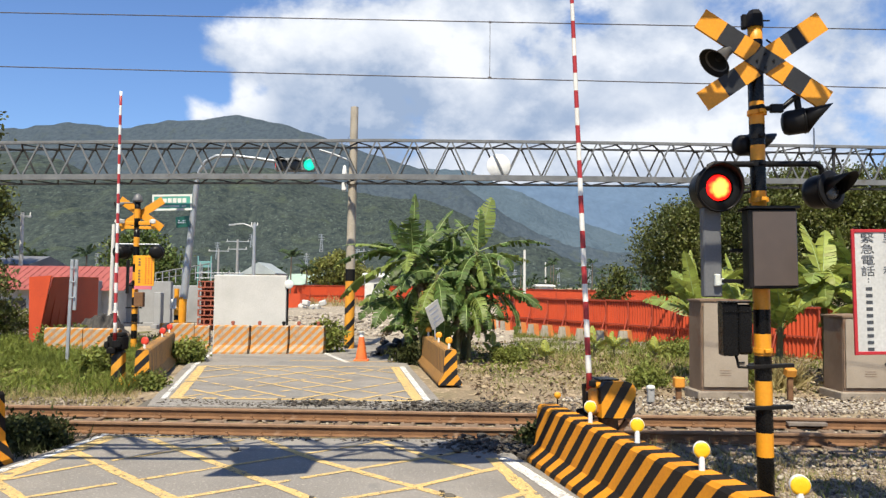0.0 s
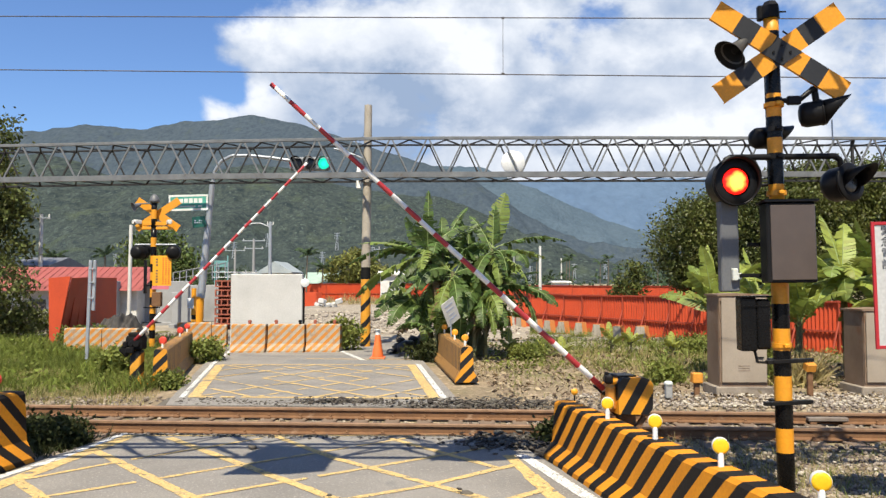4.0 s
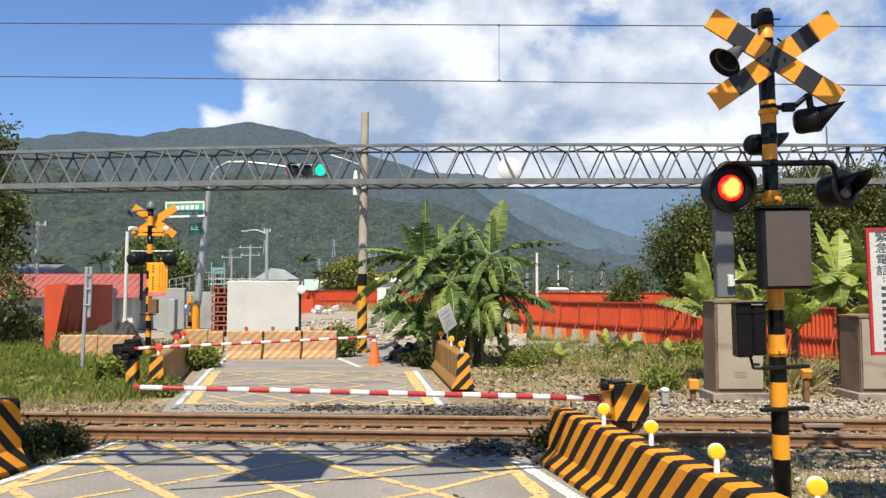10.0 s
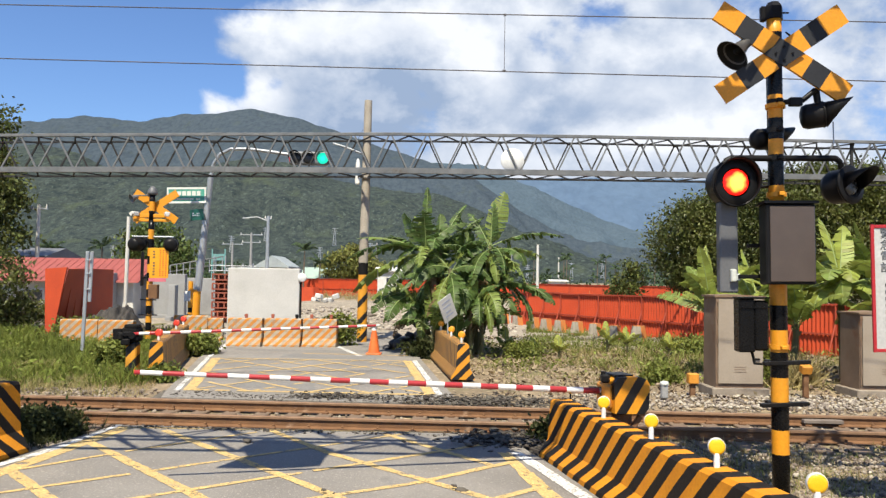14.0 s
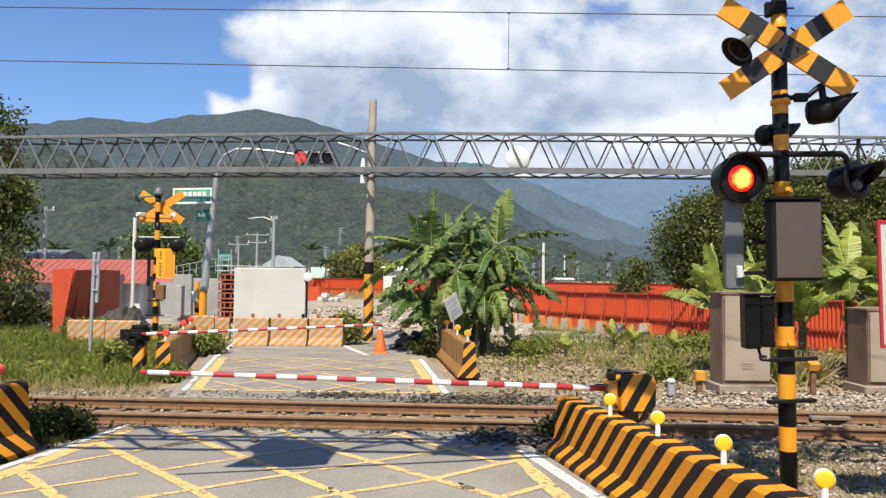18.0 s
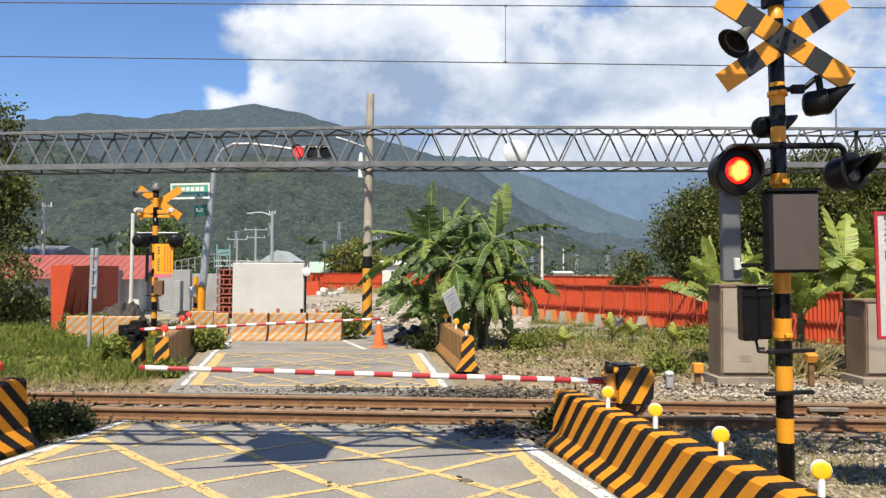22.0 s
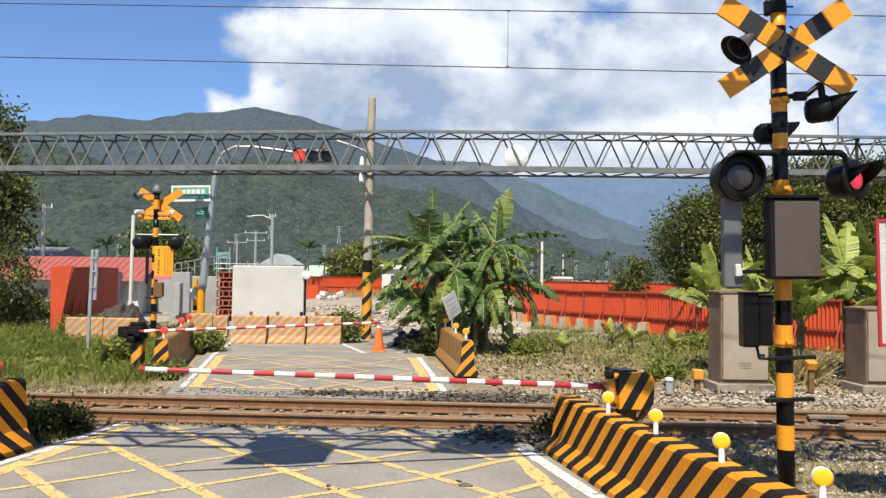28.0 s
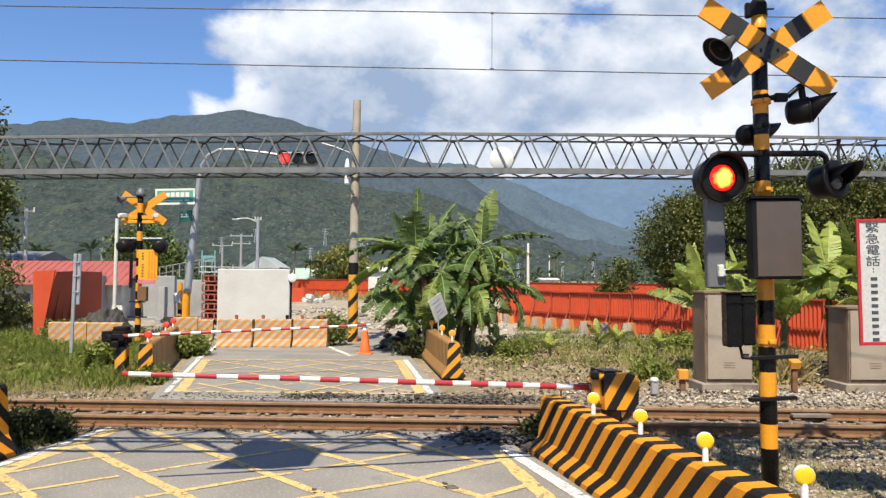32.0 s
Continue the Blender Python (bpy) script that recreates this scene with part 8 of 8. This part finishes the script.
def build_far():
    # long red-roofed shed
    T = thing("shed", pose(-17.0, 33.5, 0), "long low shed with a red sheet roof", "shed")
    part("wall", Shape().box((0, 0, 0.75), (8.2, 3.0, 1.7), 0.02), M["white_dirty"], T, "dirty white wall")
    rf = part("roof", Shape().prism([(-2.0, 1.50), (-1.98, 1.56), (0.2, 2.52), (2.0, 1.7), (2.0, 1.64), (0.2, 2.46)], 9.0, pose(0, 0, 0, 0, 0, 90)), M["roof_red"], T, "faded red corrugated roof")
    for i in range(30):
        a = Vector((-4.4 + i * 0.303, -1.99, 1.575))
        b = Vector((-4.4 + i * 0.303, 0.2, 2.535))
        part("roof_rib", Shape().cyl(a, b, 0.010, n=4), M["roof_red"], rf)
    for x in (-3.2, -1.6, 0.0, 1.6, 3.0):
        w = part("window", Shape().box((x, -1.51, 0.9), (0.8, 0.06, 0.6), 0.01), M["white_dirty"], T)
        part("pane", Shape().box((x, -1.545, 0.9), (0.66, 0.03, 0.46)), M["glass_dark"], w)
    build_house(pose(-23.9, 46, 0), 1.9, 4, 2.75, 0.5, M["plaster"], M["roof_dark"], "small house with a dark slate-grey roof", [(0.3, 1.4, 0.9, 0.8)])
    build_house(pose(-15.5, 72, 0), 2.5, 5, 2.75, 0.95, M["plaster"], M["roof_grey"], "white house with a pale grey roof", [(-0.6, 1.6, 0.7, 0.7), (0.6, 1.6, 0.7, 0.7)], False)
    build_house(pose(-18.2, 71, 0), 2.4, 4, 2.4, 0.2, M["white_dirty"], M["roof_grey"], "white annexe with a flat roof", [(0, 1.4, 0.7, 0.7)])
    build_house(pose(-14.3, 90, 0), 3.6, 4, 1.75, 1.2, M["plaster"], M["roof_green"], "low shed with a pale green roof", [(0.4, 1.0, 0.8, 0.6)])
    build_house(pose(13.6, 92, 0), 1.7, 3, 1.9, 0.12, M["white_dirty"], M["white_dirty"], "small white flat-roofed hut", [(0.1, 1.3, 0.6, 0.5)])
    build_house(pose(-5.2, 75, 0), 2.2, 3, 2.6, 0.3, M["white_dirty"], M["white_dirty"], "narrow white building beyond the fence", [(0, 1.6, 0.6, 0.8)])
    T = thing("teal_frame", pose(-17.6, 60, 0), "teal painted steel frame structure", "frame")
    part("frame_post", Shape().box((-0.5, 0, 1.95), (0.09, 0.09, 4.0)), M["teal"], T)
    part("frame_post", Shape().box((0.5, 0, 1.95), (0.09, 0.09, 4.0)), M["teal"], T)
    part("panel", Shape().box((0, 0.0, 3.3), (0.92, 0.08, 0.5), 0.02), M["teal"], T)
    part("cross_bar", Shape().box((0, 0.0, 2.7), (0.92, 0.08, 0.10), 0.02), M["teal"], T)
    # poles with cross arms
    def pole(x, y, h, r, arms, label, mat_=None, street=False):
        T = thing("power_pole", pose(x, y, 0), label, "power pole", "power poles")
        part("shaft", Shape().cyl((0, 0, -0.1), (0, 0, h), r, r * 0.7, 10), mat_ or M["concrete_grey"], T)
        for z, w in arms:
            part("cross_arm", Shape().box((0, 0, z), (w, 0.09, 0.09)), M["galv"], T)
            for k in (-0.45, 0, 0.45):
                part("insulator", Shape().cyl((k * w, 0, z), (k * w, 0, z + 0.22), 0.05, 0.03, 8), M["white_dirty"], T)
        if street:
            part("lamp_arm", Shape().tube([(0, 0, h - 0.4), (-0.8, 0, h - 0.1), (-1.6, 0, h - 0.15)], 0.05, 6).box((-1.75, 0, h - 0.2), (0.5, 0.2, 0.1), 0.02), M["galv"], T)
        return T
    pole(-13.8, 60, 6.6, 0.16, ((6.4, 0.5),), "grey concrete power pole with a lamp arm", M["galv"], True)
    pole(-20.1, 80, 6.4, 0.17, ((6.2, 2.4), (5.4, 2.0)), "grey concrete power pole with two cross arms")
    pole(-24.8, 90, 5.8, 0.16, ((5.6, 2.4),), "grey concrete power pole with one cross arm")
    pole(-21.2, 40, 5.4, 0.12, ((5.2, 0.9),), "slim grey concrete pole beside the shed", M["concrete"])
    pole(5.5, 45, 4.0, 0.10, (), "white round post behind the red fence", M["white_dirty"])
    pole(10.6, 120, 6.6, 0.15, ((6.2, 1.6),), "distant grey power pole")
    pole(-9.6, 110, 7.0, 0.15, ((6.6, 1.6),), "distant grey power pole")
    pole(19.5, 130, 6.0, 0.15, (), "distant pale pole in the fields", M["white_dirty"])
    # areca palms
    proto = None
    for i, (x, y, h) in enumerate(((-14.6, 80, 4.6), (-13.6, 84, 3.4), (-33.5, 75, 4.4), (22.4, 140, 6.4), (27, 135, 5.2), (24.6, 150, 4.4), (29.5, 140, 6.2), (33.5, 150, 4.6), (20.0, 128, 5.4), (17.6, 150, 6.0), (39, 150, 5.0), (-24.5, 64, 2.9), (-36, 70, 4.0), (-2.5, 120, 5.0), (44, 160, 5.6))):
        T = thing("areca_palm", pose(x, y, 0), "slender distant palm with a small tuft", "palm", "far palms")
        part("trunk", Shape().cyl((0, 0, -0.1), (0.1, 0, h), 0.10, 0.07, 7, False), M["bark"], T)
        rr = random.Random(i)
        for k in range(9):
            a = k * 40 + rr.uniform(-15, 15)
            part("frond", leaf_shape((0.1, 0, h), a, rr.uniform(20, 75), rr.uniform(1.3, 1.9), rr.uniform(70, 130), 0.55, i * 50 + k, 0.9, 0.5), [M["leaf_far"], M["leaf_far"]], T)
    # far woods
    r = np.random.default_rng(3)
    blobs = []
    for _ in range(210):
        x = r.uniform(-150, 150)
        y = r.uniform(105, 220)
        rad = r.uniform(1.2, 3.0)
        if abs(x / y - 0.14) < 0.10 and r.random() < 0.75:
            rad *= 0.4
        blobs.append(((x, y, rad * 0.75), (rad * 1.5, rad, rad)))
    tagged(new("far_woods", crown_mesh("far_woods", blobs, 2600, 12, 0.75, M["leaf_far"], 5, 0.5)), "band of distant green trees before the mountains", "woods", kind="stuff")
    blobs = []
    for _ in range(60):
        x, y = r.uniform(-60, -16), r.uniform(50, 75)
        rad = r.uniform(0.7, 1.6)
        blobs.append(((x, y, rad * 0.8), (rad * 1.4, rad, rad)))
    tagged(new("village_shrubs", crown_mesh("village_shrubs", blobs, 700, 14, 0.4, M["leaf_far"], 6, 0.4)), "green shrubs among the far houses", "shrubs", kind="stuff")
    # pylons on the slope
    def pylon(x, frac, h):
        rows = NEAR_SLOPE
        j = int(frac * (rows.shape[0] - 1))
        ratio = rows[j, :, 0] / rows[j, :, 1]
        i = int(np.argmin(np.abs(ratio - (x - 784) / 1358.0)))
        p = rows[j, i]
        T = thing("transmission_pylon", pose(float(p[0]), float(p[1]), float(p[2]) - 2), "thin grey steel pylon on the mountain slope", "pylon", "pylons")
        s = Shape()
        for sx in (-1, 1):
            for sy in (-1, 1):
                s.cyl((sx * h * 0.09, sy * h * 0.09, 0), (sx * 0.5, sy * 0.5, h), 0.45, 0.3, 4, False)
        for k in range(7):
            z0, z1 = h * k / 7, h * (k + 1) / 7
            w0, w1 = h * 0.09 * (1 - k / 7) + 0.5, h * 0.09 * (1 - (k + 1) / 7) + 0.5
            s.cyl((-w0, -w0, z0), (w1, -w1, z1), 0.28, n=4, caps=False).cyl((w0, -w0, z0), (-w1, -w1, z1), 0.28, n=4, caps=False)
        part("tower", s, M["galv"], T)
        for z in (0.72, 0.84, 0.96):
            part("cross_arm", Shape().box((0, 0, h * z), (h * 0.30, 0.7, 0.7)), M["galv"], T)
    for x, f, h in ((560, 0.10, 34), (592, 0.22, 38), (473, 0.26, 34), (402, 0.16, 34), (192, 0.08, 34), (1013, 0.12, 34), (1060, 0.12, 34), (930, 0.10, 30), (660, 0.12, 32)):
        pylon(x, f, h)


build_far()


# ==== what moves ====
def motions():
    def arm_rows(times, yaw, origin):
        return [(t, pose(*origin) @ pose(0, 0, 0, 0, 0, yaw) @ pose(0, 0, 0, 0, -a, 0)) for t, a in times]

    # the arms stand up, sink from about 1.3 s and lie still from about 8 s
    near = [(0, 87.0), (0.6, 86.6), (0.9, 85.7), (1.2, 83.8), (1.6, 79.2), (2.0, 72.7), (2.6, 62.6), (3.0, 56.0), (3.5, 48.0), (4.3, 36.8), (5.0, 27.3), (5.5, 21.8), (6.0, 16.3), (6.5, 11.6), (7.0, 7.4), (7.4, 4.9), (7.7, 3.3), (8.0, 3.4), (32, 3.4)]
    far = [(0, 90.3), (0.9, 90.0), (1.2, 89.0), (1.6, 84.8), (2.0, 78.0), (2.6, 69.2), (3.0, 63.4), (3.5, 55.5), (4.3, 42.9), (5.0, 32.5), (5.5, 26.5), (6.0, 20.4), (6.5, 14.7), (7.0, 9.5), (7.4, 5.7), (7.8, 2.8), (8.1, 2.2), (32, 2.2)]
    walk(NEAR_ARM, arm_rows(near, 196.0, (-0.01, -0.05, 0.755)))
    walk(FAR_ARM, arm_rows(far, 12.0, (0.0, -0.05, 0.765)))

    # banana leaves sway a little in the wind
    for i, (leaf, base) in enumerate(SWAYING):
        r = random.Random(i)
        f, g, a = r.uniform(1.6, 2.6), r.uniform(0, 6.28), r.uniform(0.6, 1.5)
        walk(leaf, [(t * 0.5, pose(*base) @ pose(0, 0, 0, a * math.sin(f * t * 0.5 + g), a * math.sin(0.8 * f * t * 0.5 + 2 * g), a * math.sin(1.3 * f * t * 0.5 + g))) for t in range(65)])

    # flashing lamps: each lens carrier swings between its lit and its dark lens
    def flash(lens, base, marks, lit):
        a = 0.0 if lit else -85.0
        rows = [(0.0, a)]
        for t in marks:
            if 0.05 < t < 32.0:
                rows.append((t - 1 / FPS, a))
                a = -85.0 - a
                rows.append((t, a))
        rows.append((32.0 if rows[-1][0] < 31.99 else 32.1, a))
        walk(lens, [(t, base @ pose(0, 0, 0, 0, 0, v)) for t, v in rows])

    P, ON, FIRST = 1.2957, 0.672, 0.85
    beats = sorted([FIRST + k * P for k in range(-1, 25)] + [FIRST + k * P + ON for k in range(-1, 25)])
    seat = pose(0, 0.09, 0)
    flash(NEAR_LENS["left"], seat, beats, True)
    flash(NEAR_LENS["right"], seat, beats, False)
    for k in ("upper", "rear"):
        flash(NEAR_LENS[k], seat, (), False)

    # the street light goes from green by amber to red
    flash(STREET_LENS["go"], pose(3.66, -0.20, 5.44), (14.8,), True)
    flash(STREET_LENS["amber"], pose(3.28, -0.20, 5.44), (14.8, 17.8), False)
    flash(STREET_LENS["stop"], pose(2.93, -0.20, 5.44), (17.8,), False)


motions()
